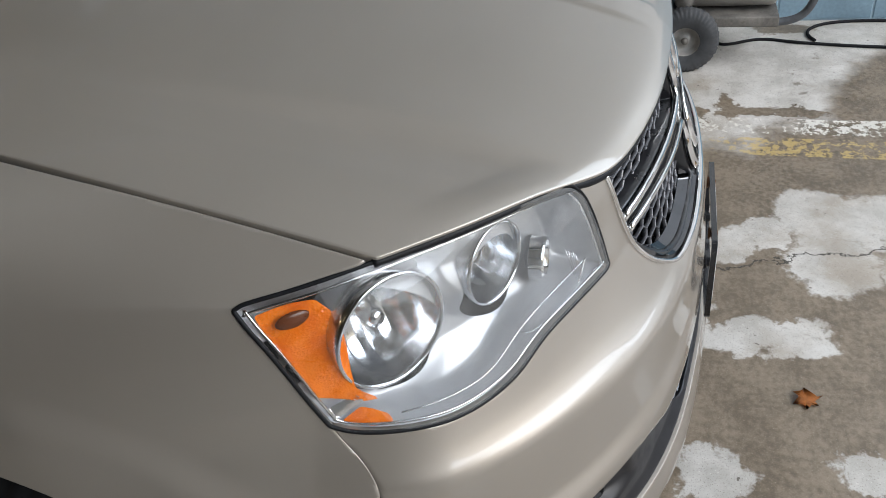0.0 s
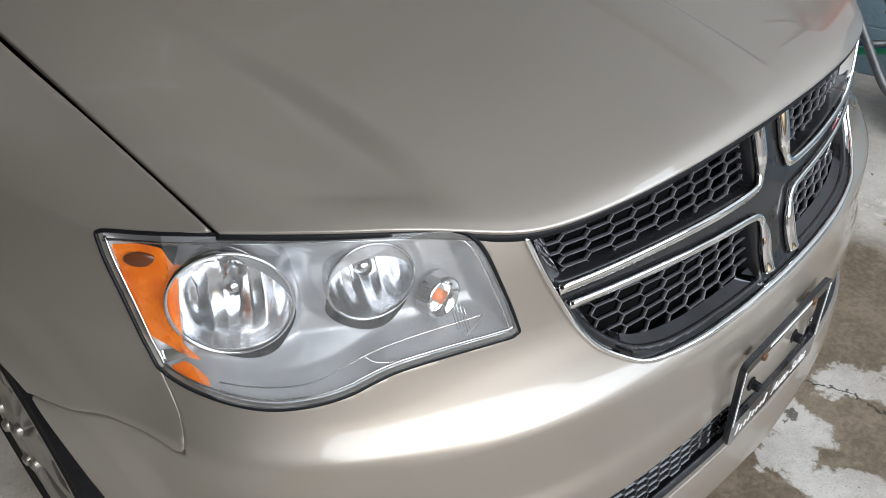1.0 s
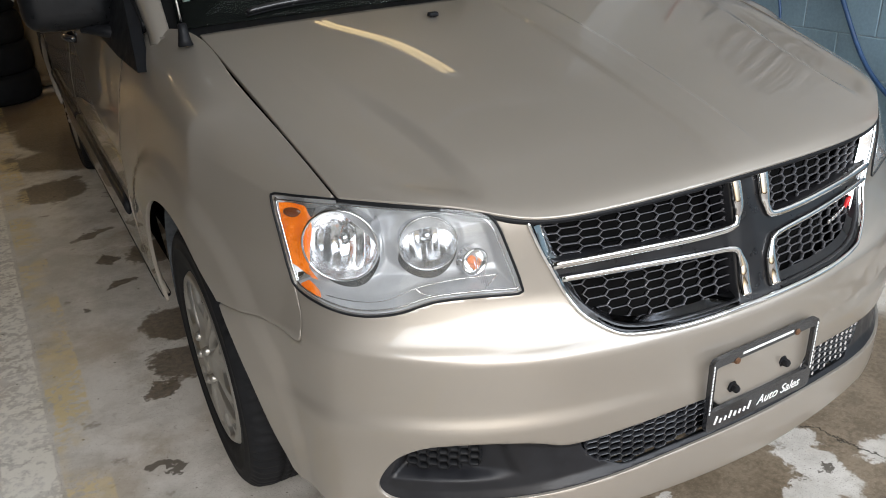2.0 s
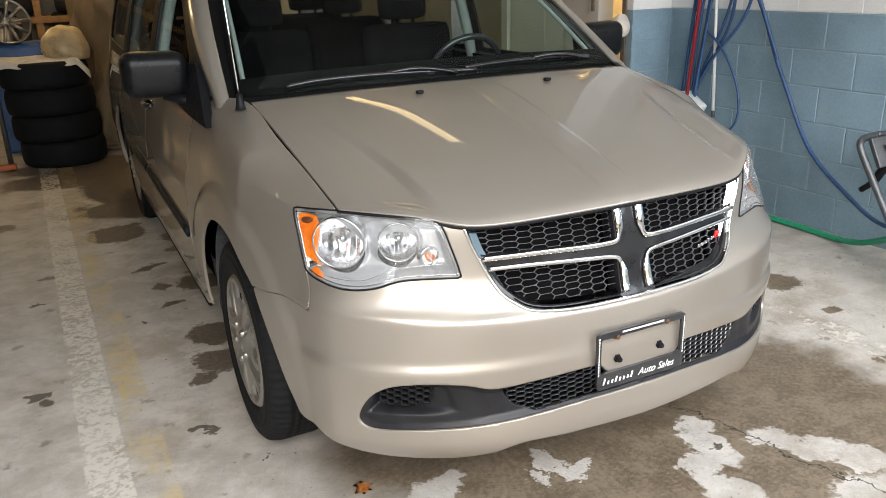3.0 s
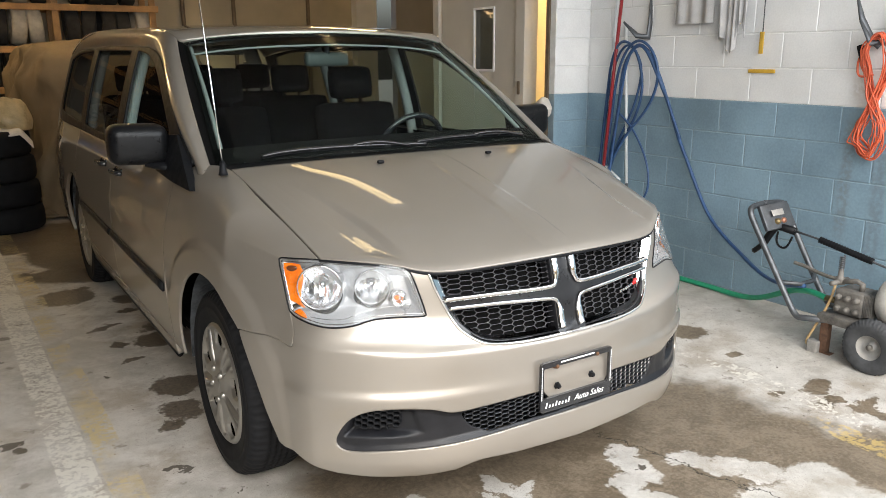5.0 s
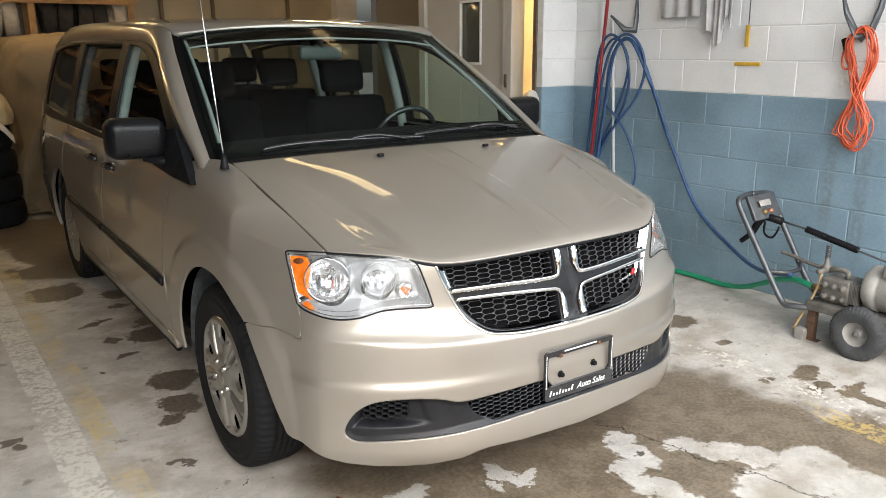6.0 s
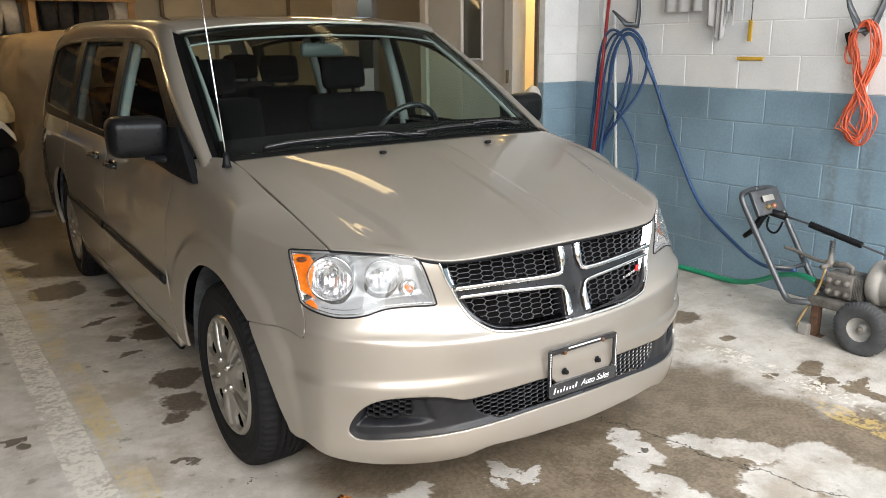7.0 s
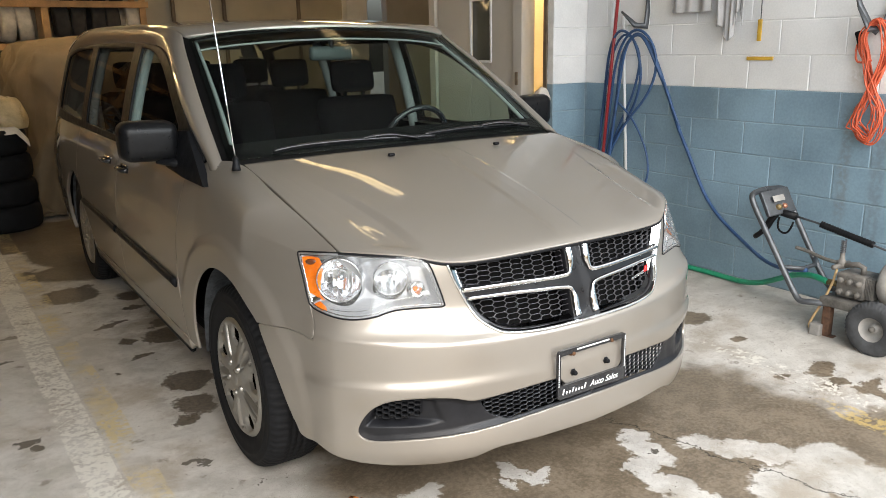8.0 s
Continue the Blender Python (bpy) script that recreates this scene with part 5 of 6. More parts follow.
# tailgate with its window
tg = np.array([[(x, 4.15 + .05 * (1 - (x / .9) ** 2) - .0 * z, z) for z in np.linspace(.35, 1.64, 40)] for x in np.linspace(.93, -.93, 60)])
tgv, tgf = sheet(tg)
tgv[:, 0] *= pchip([.35, .6, 1.09, 1.64], [1.0, 1.02, .97, .76], tgv[:, 2])
tgv[:, 1] -= .12 * np.clip((tgv[:, 2] - 1.05) / .6, 0, 1) ** 1.5
cen = tgv[tgf].mean(1)
tgf = tgf[~((np.abs(cen[:, 0]) < .62) & (cen[:, 2] > 1.14) & (cen[:, 2] < 1.56))]
panel("tailgate", (tgv, tgf), PAINT, car, depth=.03, flip=True)

# cowl, wipers, washer jets, aerial
cn = np.stack([B_REAR[:, None] + (0, .004, -.006), B_REAR[:, None] + (0, .045, -.018), np.stack([np.interp(np.linspace(0, 1, 170), np.linspace(0, 1, 40), W_BOT[:, k]) for k in range(3)], 1)[:, None] + (0, .012, -.006)], 1)[:, :, 0]
cfull = np.concatenate([cn[::-1][:-1] * (-1, 1, 1), cn], 0)
panel("cowl", sheet(cfull), BLACK_PLASTIC, car, depth=.03, roll=.001)
for pts in ([(-.66, .20, 1.172), (-.52, .19, 1.186), (-.30, .165, 1.19), (-.10, .15, 1.186), (.06, .135, 1.18)], [(.02, .15, 1.19), (.2, .165, 1.197), (.45, .19, 1.195), (.66, .235, 1.182)]):
    blade = smooth_curve(pts, 30)
    w = part("wiper", sweep(blade, .0085, 8), WIPER, car)
    part("wiper_rubber", sweep(blade + (0, .006, -.010), .004, 6), RUBBER, w)
    mid = blade[15]
    part("wiper_arm", sweep(smooth_curve([mid + (0, 0, .004), mid + (.12, -.02, .012), mid + (.26, -.03, -.012)], 14), .007, 8), WIPER, w)
for s in (-1, 1):
    part("washer_jet", block(.026, .018, .012, .005, (s * .262, -.042, 1.146)), BLACK_PLASTIC, car)
ant = part("aerial", revolve([(.001, .052), (.010, .05), (.012, .03), (.015, .012), (.018, 0), (.001, -.002)], 20, "z"), BLACK_PLASTIC, car)
ant.location = (-.838, .13, 1.122)
mast = sweep([(0, 0, .04), (0, .06, .30), (0, .12, .56), (0, .18, .82)], .0026, 8)
part("mast", mast, CHROME, ant, "thin steel mast")


# ---- door mirrors ----
def door_mirror(s):
    bm = bmesh.new()
    bmesh.ops.create_cube(bm, size=1, matrix=Matrix.Diagonal((.235, .15, .168, 1)))
    bmesh.ops.bevel(bm, geom=bm.edges[:], offset=.05, segments=6, affect="EDGES", profile=.55)
    for v in bm.verts:
        if v.co.y > 0:
            v.co.y *= .55
        v.co.z -= .10 * max(0, v.co.x * 1) * .6
        v.co.y += .12 * -v.co.x * .4
    bmesh.ops.transform(bm, matrix=Matrix.Translation((-1.030, .655, 1.205)), verts=bm.verts)
    if s > 0:
        for v in bm.verts:
            v.co.x = -v.co.x
        bmesh.ops.reverse_faces(bm, faces=bm.faces)
    m = part("door_mirror", bm, MIRROR_SHELL, car, "black plastic door mirror")
    part("mirror_foot", sweep(np.array([(-.90, .55, 1.10), (-.95, .60, 1.112), (-1.0, .63, 1.125)]) * ((1, 1, 1) if s < 0 else (-1, 1, 1)), [.035, .03, .03], 12, flat=((0, 0, 1), .6)), BLACK_PLASTIC, m)
    part("mirror_glass", block(.19, .004, .125, .03, (s * 1.035, .707, 1.205)), CHROME, m)
    sail = [((-.945, .215, 1.058), (-.897, .53, 1.243), (-.910, .66, 1.235), (-.958, .69, 1.085), (-.955, .45, 1.066))[k] for k in range(5)]
    sv = [(x * -s + dx * s, y, z) for dx in (0.0, -.03) for x, y, z in sail]
    part("mirror_sail", raw(sv, [(0, 1, 2, 3, 4), (9, 8, 7, 6, 5)] + [(k, 5 + k, 5 + (k + 1) % 5, (k + 1) % 5) for k in range(5)]), BLACK_PLASTIC, m, smooth=False)


door_mirror(-1)
door_mirror(1)


# ---- wheels ----
def wheel(x, y, s):
    R = .358
    prof = [(.214, .085), (.226, .094), (.235, .100), (.241, .104), (.246, .1068), (.262, .1105), (.288, .1125), (.291, .1145), (.296, .1145), (.299, .1130), (.318, .1105), (.321, .1115), (.325, .1105), (.330, .1075), (.338, .102), (.3455, .0955), (.3515, .084), (.3560, .062), (.3572, .055)]
    for gx in (.036, .012, -.012, -.036):
        prof += [(.3576, gx + .0045), (.3505, gx + .003), (.3505, gx - .003), (.3576, gx - .0045)]
    prof += [(.3572, -.055), (.3560, -.062), (.3515, -.084), (.343, -.099), (.30, -.112), (.24, -.104), (.214, -.085), (.214, .085)]
    bm = revolve(prof, 288, "x")
    for v in bm.verts:  # cross grooves of the shoulder blocks and sipes of the tread
        r = math.hypot(v.co.y, v.co.z)
        j = int(round(math.atan2(v.co.z, v.co.y) / (2 * math.pi) * 288)) % 4
        if r > .336 and abs(v.co.x) > .05 and j == 0 or r > .354 and abs(v.co.x) < .05 and j == 2:
            k = 1 - (.007 if abs(v.co.x) > .05 else .003) / r
            v.co.y *= k
            v.co.z *= k
    t = part("wheel", bm, RUBBER, car, "worn black tyre with silver hubcap")
    t.location = (x, y, R - .003)
    t.rotation_euler = (0, 0, 0 if s > 0 else math.pi)
    part("rim_barrel", revolve([(.213, .095), (.20, .08), (.198, -.07), (.02, -.06), (.02, -.05)], 60, "x"), DARK, t)

    # hubcap: five wide windows near the rim, paired grooves and small slots between them
    def phase(a):
        return (a * 5 / (2 * math.pi) + .32) % 1 - .5

    def step(x, lo, hi):
        k = min(1, max(0, (x - lo) / (hi - lo)))
        return k * k * (3 - 2 * k)

    def field(r, a):
        """Below 0: inside one of the openings."""
        ph = phase(a)
        big = max(abs(r - .154) - .038, (abs(ph) - .185) * .9 * r + max(0, abs(r - .158) - .016) * .6)
        q = abs(abs(ph) - .30)
        small = max(abs(r - .176) - .010, (q - .036) * 1.2 * r)
        return min(big, small)
    n_r, n_a = 44, 400
    rs = np.linspace(.028, .216, n_r)
    F_ = np.array([[field(r, 2 * math.pi * j / n_a) for j in range(n_a)] for r in rs])

    def dish(r, a):
        ph = phase(a)
        d = .109 + .008 * math.cos(r / .216 * 2.2) - .010 * step(r, .205, .216) + .003 * step(r, .190, .195) * (1 - step(r, .203, .208))
        body = step(r, .062, .09) * (1 - step(r, .180, .196))
        d -= .022 * body * math.exp(-((abs(abs(ph) - .5) - .085) * r / .0060) ** 2)
        d -= .009 * body * math.exp(-(ph * r / .022) ** 2)
        d += .005 * body * math.exp(-((abs(ph) - .5) * r / .010) ** 2)
        return d
    verts = [(dish(r, 2 * math.pi * j / n_a) - (.010 if F_[i, j] < 0 else 0) * step(-F_[i, j], 0, .004), 1.10 * r * math.cos(2 * math.pi * j / n_a), 1.10 * r * math.sin(2 * math.pi * j / n_a)) for i, r in enumerate(rs) for j in range(n_a)]
    faces = []
    for i in range(n_r - 1):
        for j in range(n_a):
            b = (j + 1) % n_a
            if max(F_[i, j], F_[i + 1, j], F_[i, b], F_[i + 1, b]) > -.0045:
                faces.append((i * n_a + j, i * n_a + b, (i + 1) * n_a + b, (i + 1) * n_a + j))
    bm = raw(verts, faces)
    bmesh.ops.recalc_face_normals(bm, faces=bm.faces)
    cap = part("hubcap", bm, HUBCAP, t, "silver plastic hubcap")
    part("hub_centre", revolve([(.001, .1225), (.024, .1215), (.032, .118), (.034, .106)], 32, "x"), HUBCAP, cap)
    for k in range(5):
        a = 2 * math.pi * (k - .32 + .0) / 5
        b = revolve([(.001, .128), (.009, .1265), (.013, .120), (.015, .104)], 14, "x")
        bmesh.ops.transform(b, matrix=Matrix.Translation((0, .063 * math.cos(a), .063 * math.sin(a))), verts=b.verts)
        part("lug_nut", b, HUBCAP, cap)
    return t


wheel(-.842, .0, -1)
wheel(-.846, 3.078, -1)
wheel(.842, .0, 1)
wheel(.846, 3.078, 1)
# wheel-house liners and dark underbody
for s in (-1, 1):
    for yc in (0, 3.078):
        a = np.linspace(radians(-4), radians(184), 40)
        net = np.array([[(s * x, yc - (.40 if yc == 0 and math.cos(t) < 0 else .43) * math.cos(t), .357 + .43 * math.sin(t)) for x in (.945 - .085 * max(0, math.cos(t)) if yc == 0 else .955, .80, .62)] for t in a])
        part("wheel_liner", raw(*sheet(net)), LINER, car)
part("underbody", block(1.6, 4.3, .10, .03, (0, 1.85, .27)), DARK, car)
# plain near-black block in place of the shaded space under the bonnet
part("engine_bay_shade", block(1.30, .9, .45, .05, (0, -.1, .55)), DARK, car)

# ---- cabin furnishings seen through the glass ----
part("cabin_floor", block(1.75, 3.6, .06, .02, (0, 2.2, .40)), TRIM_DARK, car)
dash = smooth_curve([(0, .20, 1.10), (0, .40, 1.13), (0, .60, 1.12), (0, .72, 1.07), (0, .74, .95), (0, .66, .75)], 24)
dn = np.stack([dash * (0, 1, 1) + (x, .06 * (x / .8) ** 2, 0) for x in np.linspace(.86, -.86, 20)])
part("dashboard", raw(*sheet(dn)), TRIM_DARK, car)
wheel_ring = [(.38 + .185 * math.cos(t), .82 - .185 * math.sin(t) * .42, 1.085 + .185 * math.sin(t) * .9) for t in np.linspace(0, 2 * math.pi, 48, endpoint=False)]
sw = part("steering_wheel", sweep(wheel_ring, .015, 10, closed=True), BLACK_GLOSS, car)
part("spoke", sweep([wheel_ring[2], (.38, .80, 1.07), wheel_ring[22]], .022, 8, flat=((0, 1, 0), .4)), TRIM_DARK, sw)
part("hub", block(.14, .05, .12, .04, (.38, .79, 1.065)), TRIM_DARK, sw)


def seat(x, y, h=1.0):
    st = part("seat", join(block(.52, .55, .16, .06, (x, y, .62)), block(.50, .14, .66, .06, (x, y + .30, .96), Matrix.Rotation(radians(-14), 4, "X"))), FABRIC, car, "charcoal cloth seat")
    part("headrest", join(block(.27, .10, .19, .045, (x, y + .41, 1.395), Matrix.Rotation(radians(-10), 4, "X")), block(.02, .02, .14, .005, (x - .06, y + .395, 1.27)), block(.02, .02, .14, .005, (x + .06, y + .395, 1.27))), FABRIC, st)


for x, y in ((-.40, 1.15), (.40, 1.15), (-.42, 2.15), (.42, 2.15), (-.45, 3.0), (0, 3.0), (.45, 3.0)):
    seat(x, y)
mir = part("rear_view_mirror", block(.25, .04, .07, .022, (-.01, .98, 1.535), Matrix.Rotation(radians(8), 4, "Z")), material("grey_mirror_case", (.05, .06, .057), .4, spec=.3), car)
part("mirror_stalk", sweep([(-.01, .975, 1.60), (-.01, .97, 1.57), (-.01, .98, 1.545)], .012, 8), BLACK_PLASTIC, mir)
part("headliner", raw(*sheet(rfull * (.97, 1, 1) + (0, .02, -.03), flip=True)), TRIM_GREY, car)
inner = strip + (.03, .01, -.02)
mirrored(part("pillar_trim", raw(*sheet(inner[:60], flip=True)), TRIM_GREY, car))
ptrim = np.array([wn[-7, k] for k in range(0, 30)]) + (0, .035, -.03)
mirrored(part("pillar_trim", sweep(ptrim, .010, 10), TRIM_GREY, car))
part("header_trim", sweep(np.concatenate([wn[:34, -4][::-1] * (-1, 1, 1), wn[1:34, -4]]) + (0, .035, -.022), .005, 10), TRIM_GREY, car)
for yb in (1.655, 2.79):
    pp = np.array([cabin(yb - .02 + .03 * (1.6 - z), z)[()] + (.05, 0, 0) for z in np.linspace(1.05, 1.60, 10)])
    mirrored(part("pillar_trim", sweep(pp, .030, 10), TRIM_GREY, car))
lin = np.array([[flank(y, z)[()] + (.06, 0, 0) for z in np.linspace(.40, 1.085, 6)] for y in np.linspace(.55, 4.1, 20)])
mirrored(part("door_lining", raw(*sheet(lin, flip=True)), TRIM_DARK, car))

# ---- number-plate frame on the bumper ----
WHITE_INK = material("white_print", (.8, .8, .8), .5)
RUST = material("rusty_bolt", (.14, .07, .035), .7, .4, scale=200, vary=.4)
PX, PY = -.015, -.939


def ring_frame():
    """A frame with rounded corners and a deep lower bar."""
    def rr(x0, x1, z0, z1, r, n=6):
        return [(cx + r * math.cos(t), cz + r * math.sin(t)) for cx, cz, t0 in ((x1 - r, z1 - r, 0), (x0 + r, z1 - r, .5), (x0 + r, z0 + r, 1), (x1 - r, z0 + r, 1.5)) for t in np.linspace(t0 * math.pi, (t0 + .5) * math.pi, n)]
    o, i = rr(-.158, .158, .402, .577, .014), rr(-.146, .146, .451, .558, .006)
    n = len(o)
    V = [(PX + x, PY + d, z) for d in (-.004, .006) for p in (o, i) for x, z in p]
    F = []
    for k in range(n):
        m = (k + 1) % n
        F += [(k, n + k, n + m, m), (k, m, 2 * n + m, 2 * n + k), (n + m, n + k, 3 * n + k, 3 * n + m), (2 * n + k, 2 * n + m, 3 * n + m, 3 * n + k)]
    bm = raw(V, F)
    bmesh.ops.recalc_face_normals(bm, faces=bm.faces)
    return bm


plate = part("plate_frame", ring_frame(), BLACK_GLOSS, car, "black plate frame with white lettering and no plate", smooth=False)
for bx, bz, mt, r in ((-.089, .556, RUST, .0075), (.089, .562, RUST, .0075), (-.078, .482, BLACK_PLASTIC, .0085), (.074, .488, BLACK_PLASTIC, .0085)):
    b = revolve([(.0005, -.014), (r * .8, -.013), (r, -.010), (r, 0), (r * 1.5, .001), (r * 1.5, .004)], 6 if mt is BLACK_PLASTIC else 12, "y")
    bmesh.ops.transform(b, matrix=Matrix.Translation((PX + bx, PY + .006, bz)), verts=b.verts)
    part("bolt", b, mt, plate, smooth=False)


def lettering(name, text, size, at, parent, mat, shear=.35, turn=(radians(90), 0, 0)):
    cu = bpy.data.curves.new(name, "FONT")
    cu.body, cu.size, cu.extrude, cu.shear, cu.align_x = text, size, .0004, shear, "LEFT"
    tmp = new("tmp", cu)
    me = bpy.data.meshes.new_from_object(tmp.evaluated_get(bpy.context.evaluated_depsgraph_get()))
    bpy.data.objects.remove(tmp)
    me.transform(Matrix.Translation(at) @ Euler(turn).to_matrix().to_4x4())
    me.materials.append(mat)
    ob = new(name, me)
    ob.parent = parent
    return ob


lettering("lettering", "Auto Sales", .031, (PX - .012, PY - .0052, .4165), plate, WHITE_INK)
for k, (h, z0) in enumerate(((.021, 0), (.011, 0), (.011, 0), (.018, 0), (.012, 0), (.011, 0), (.011, 0), (.020, 0))):
    part("name_bar", block(.0062, .001, h, .0004, (PX - .132 + .0140 * k, PY - .0045, .4165 + h / 2), Matrix.Rotation(radians(18), 4, "Y")), WHITE_INK, plate)
part("address_bar", block(.150, .001, .0055, .0004, (PX, PY - .0045, .569)), WHITE_INK, plate)
for sx in (-.1535, .1535):
    for k in range(14):
        part("side_print", block(.0035, .001, .0062, .0003, (PX + sx, PY - .0045, .452 + k * .0085)), WHITE_INK, plate)


# ---- things along the painted wall ----
BLUE_HOSE = material("blue_rubber_hose", (.035, .085, .20), .45, 0, vary=.2, scale=20)
GREEN_HOSE = material("green_hose", (.02, .30, .16), .4, 0, vary=.15, scale=20)
ORANGE_CORD = material("orange_cord", (.66, .125, .055), .45, 0, vary=.12, scale=30)
RED_POLE = material("red_pole", (.30, .025, .03), .35, .1, vary=.15, scale=12)
WHITE_POLE = material("white_pole", (.72, .74, .74), .4, 0, vary=.08, scale=12)
STEEL = material("dull_grey_steel", (.115, .122, .132), .45, .6, vary=.25, scale=15, bump=.0005)
DUSTY_STEEL = material("dusty_machine_steel", (.17, .16, .145), .65, .35, vary=.45, scale=12, bump=.0012)
DUSTY_GREY = material("dusty_grey_casing", (.33, .32, .30), .6, .1, vary=.25, scale=7, bump=.0008)
RUSTY = material("rusted_iron", (.12, .065, .040), .8, .2, vary=.5, scale=30, bump=.001)
BRASS = material("old_brass", (.24, .18, .09), .5, .6, vary=.2, scale=30)
TAN_TUBE = material("tan_tube", (.45, .31, .15), .5, 0, vary=.15, scale=20)
GREY_RAG = material("grey_rag", (.47, .46, .455), .95, 0, vary=.2, scale=9, fine=200, bump=.0015)
YELLOW = material("yellow_plastic", (.62, .38, .05), .45, 0, vary=.2, scale=12)
BAG = material("cloudy_plastic", (.50, .39, .22), .3, 0, vary=.3, scale=9, bump=.003)
CLOTH_WHITE = material("whitish_cloth", (.62, .58, .52), .9, 0, vary=.2, scale=8, bump=.002)
TARP = material("tan_dust_cover", (.21, .16, .10), .85, 0, vary=.14, scale=5, fine=220, bump=.02)
TIMBER = material("raw_timber", (.42, .245, .105), .7, 0, vary=.3, scale=5, fine=70, bump=.001)
WRAP = material("milky_wrap", (.55, .50, .42), .4, 0, vary=.2, scale=10, bump=.003)
LEAF = material("dry_leaf", (.42, .15, .03), .7, 0, vary=.35, scale=60)
BLUE_TUB = material("blue_plastic", (.05, .12, .30), .5, 0, vary=.2, scale=10)


def cable(pts, r, mat, name, parent=None, n=None, label="", sides=8):
    return part(name, sweep(smooth_curve(pts, n or len(pts) * 8), r, sides), mat, parent, label)


# blue air hose looped over a steel hook
hook = thing("wall_hook", "long grey steel hook on the white block wall", "hook", (WX, 1.10, 1.64), "wall hooks")
part("blade", sweep([(-.006, .01, .32), (-.010, .0, .12), (-.03, -.006, .02), (-.10, .03, .03), (-.16, .10, .12)], [.008, .022, .026, .020, .008], 10, flat=((0, 1, 0), .55)), STEEL, hook)
hose = thing("air_hose", "coiled blue rubber air hose hung over a wall hook", "hose", (WX - .03, 1.1, 1.6))


def hang(pts, r=.011, mat=None, name="loop"):
    q = [(x - hose.location.x, y - hose.location.y, z - hose.location.z) for x, y, z in pts]
    return cable(q, r, mat or BLUE_HOSE, name, hose)


X0 = WX - .05
hang([(X0, 1.49, .60), (X0, 1.47, .95), (X0, 1.44, 1.25), (X0 - .02, 1.39, 1.48), (X0 - .04, 1.31, 1.61), (X0 - .05, 1.22, 1.63), (X0 - .05, 1.13, 1.56), (X0 - .03, 1.09, 1.42), (X0 - .01, 1.10, 1.28), (X0, 1.17, 1.10), (X0, 1.30, .90), (X0, 1.42, .64)], .0095)
hang([(X0 - .02, 1.41, .60), (X0 - .02, 1.385, .9), (X0 - .03, 1.345, 1.2), (X0 - .05, 1.29, 1.42), (X0 - .07, 1.20, 1.57), (X0 - .08, 1.09, 1.635), (X0 - .07, .99, 1.59), (X0 - .05, .935, 1.47), (X0 - .03, .955, 1.33), (X0 - .02, 1.05, 1.17), (X0 - .02, 1.22, .98), (X0 - .01, 1.39, .72)], .0095)
hang([(X0 - .03, 1.37, .62), (X0 - .03, 1.335, .9), (X0 - .03, 1.29, 1.2), (X0 - .05, 1.245, 1.42), (X0 - .06, 1.165, 1.565), (X0 - .07, 1.06, 1.60), (X0 - .06, .98, 1.51), (X0 - .03, .915, 1.36), (X0, .85, 1.20), (X0, .765, 1.02), (X0, .65, .82), (X0, .52, .60), (X0 - .02, .36, .45), (X0 - .05, .17, .345), (X0 - .16, -.02, .31), (X0 - .30, -.25, .31), (X0 - .36, -.46, .35)], .0115)
hang([(X0 - .04, 1.35, .62), (X0 - .04, 1.31, .95), (X0 - .04, 1.265, 1.25), (X0 - .06, 1.205, 1.48), (X0 - .07, 1.12, 1.60), (X0 - .06, 1.03, 1.585), (X0 - .04, .955, 1.47), (X0 - .02, .895, 1.33), (X0 - .01, .825, 1.17), (X0, .745, 1.0)], .0095)
hang([(X0 - .03, 1.28, 1.14), (X0 - .02, 1.15, 1.03), (X0 - .02, 1.03, .86), (X0 - .02, .985, .72), (X0 - .02, 1.0, .60), (X0 - .02, 1.09, .50)], .0075)
hang([(X0 + .01, 1.53, .55), (X0 + .01, 1.47, 1.0), (X0, 1.42, 1.25), (X0 - .02, 1.37, 1.42), (X0 - .04, 1.29, 1.56), (X0 - .05, 1.19, 1.605), (X0 - .04, 1.11, 1.52), (X0 - .02, 1.105, 1.38), (X0, 1.19, 1.16), (X0, 1.30, .95), (X0, 1.40, .70)], .0085)

# poles and brush leaning in the corner
brush = thing("wash_brush", "red pole with a green brush head, leaning on the wall", "brush", (WX - .10, 1.36, .62))
part("pole", sweep([(-.04, 0, .06), (.055, -.045, 1.6)], .012, 10), RED_POLE, brush)
part("head", block(.09, .17, .05, .018, (-.01, -.02, .035), Matrix.Rotation(.5, 4, "X")), material("green_brush", (.05, .42, .13), .6, 0, vary=.3, scale=60, bump=.003), brush)
part("bristles", block(.10, .18, .05, .012, (-.015, -.03, .075), Matrix.Rotation(.5, 4, "X")), WHITE_POLE, brush)
for k, (ya, yb, za, zb) in enumerate(((1.43, 1.40, .02, 2.15), (1.185, 1.31, .62, 1.75))):
    p = thing("white_pole", "white pole leaning on the block wall", "pole", (WX - .07, ya, za), "white poles")
    part("pole", sweep([(0, 0, 0), (.045, yb - ya, zb - za)], .0105, 10), WHITE_POLE, p)
    part("pole_tip", sweep([(0, 0, -.012), (0, 0, .03)], .013, 10), STEEL, p)

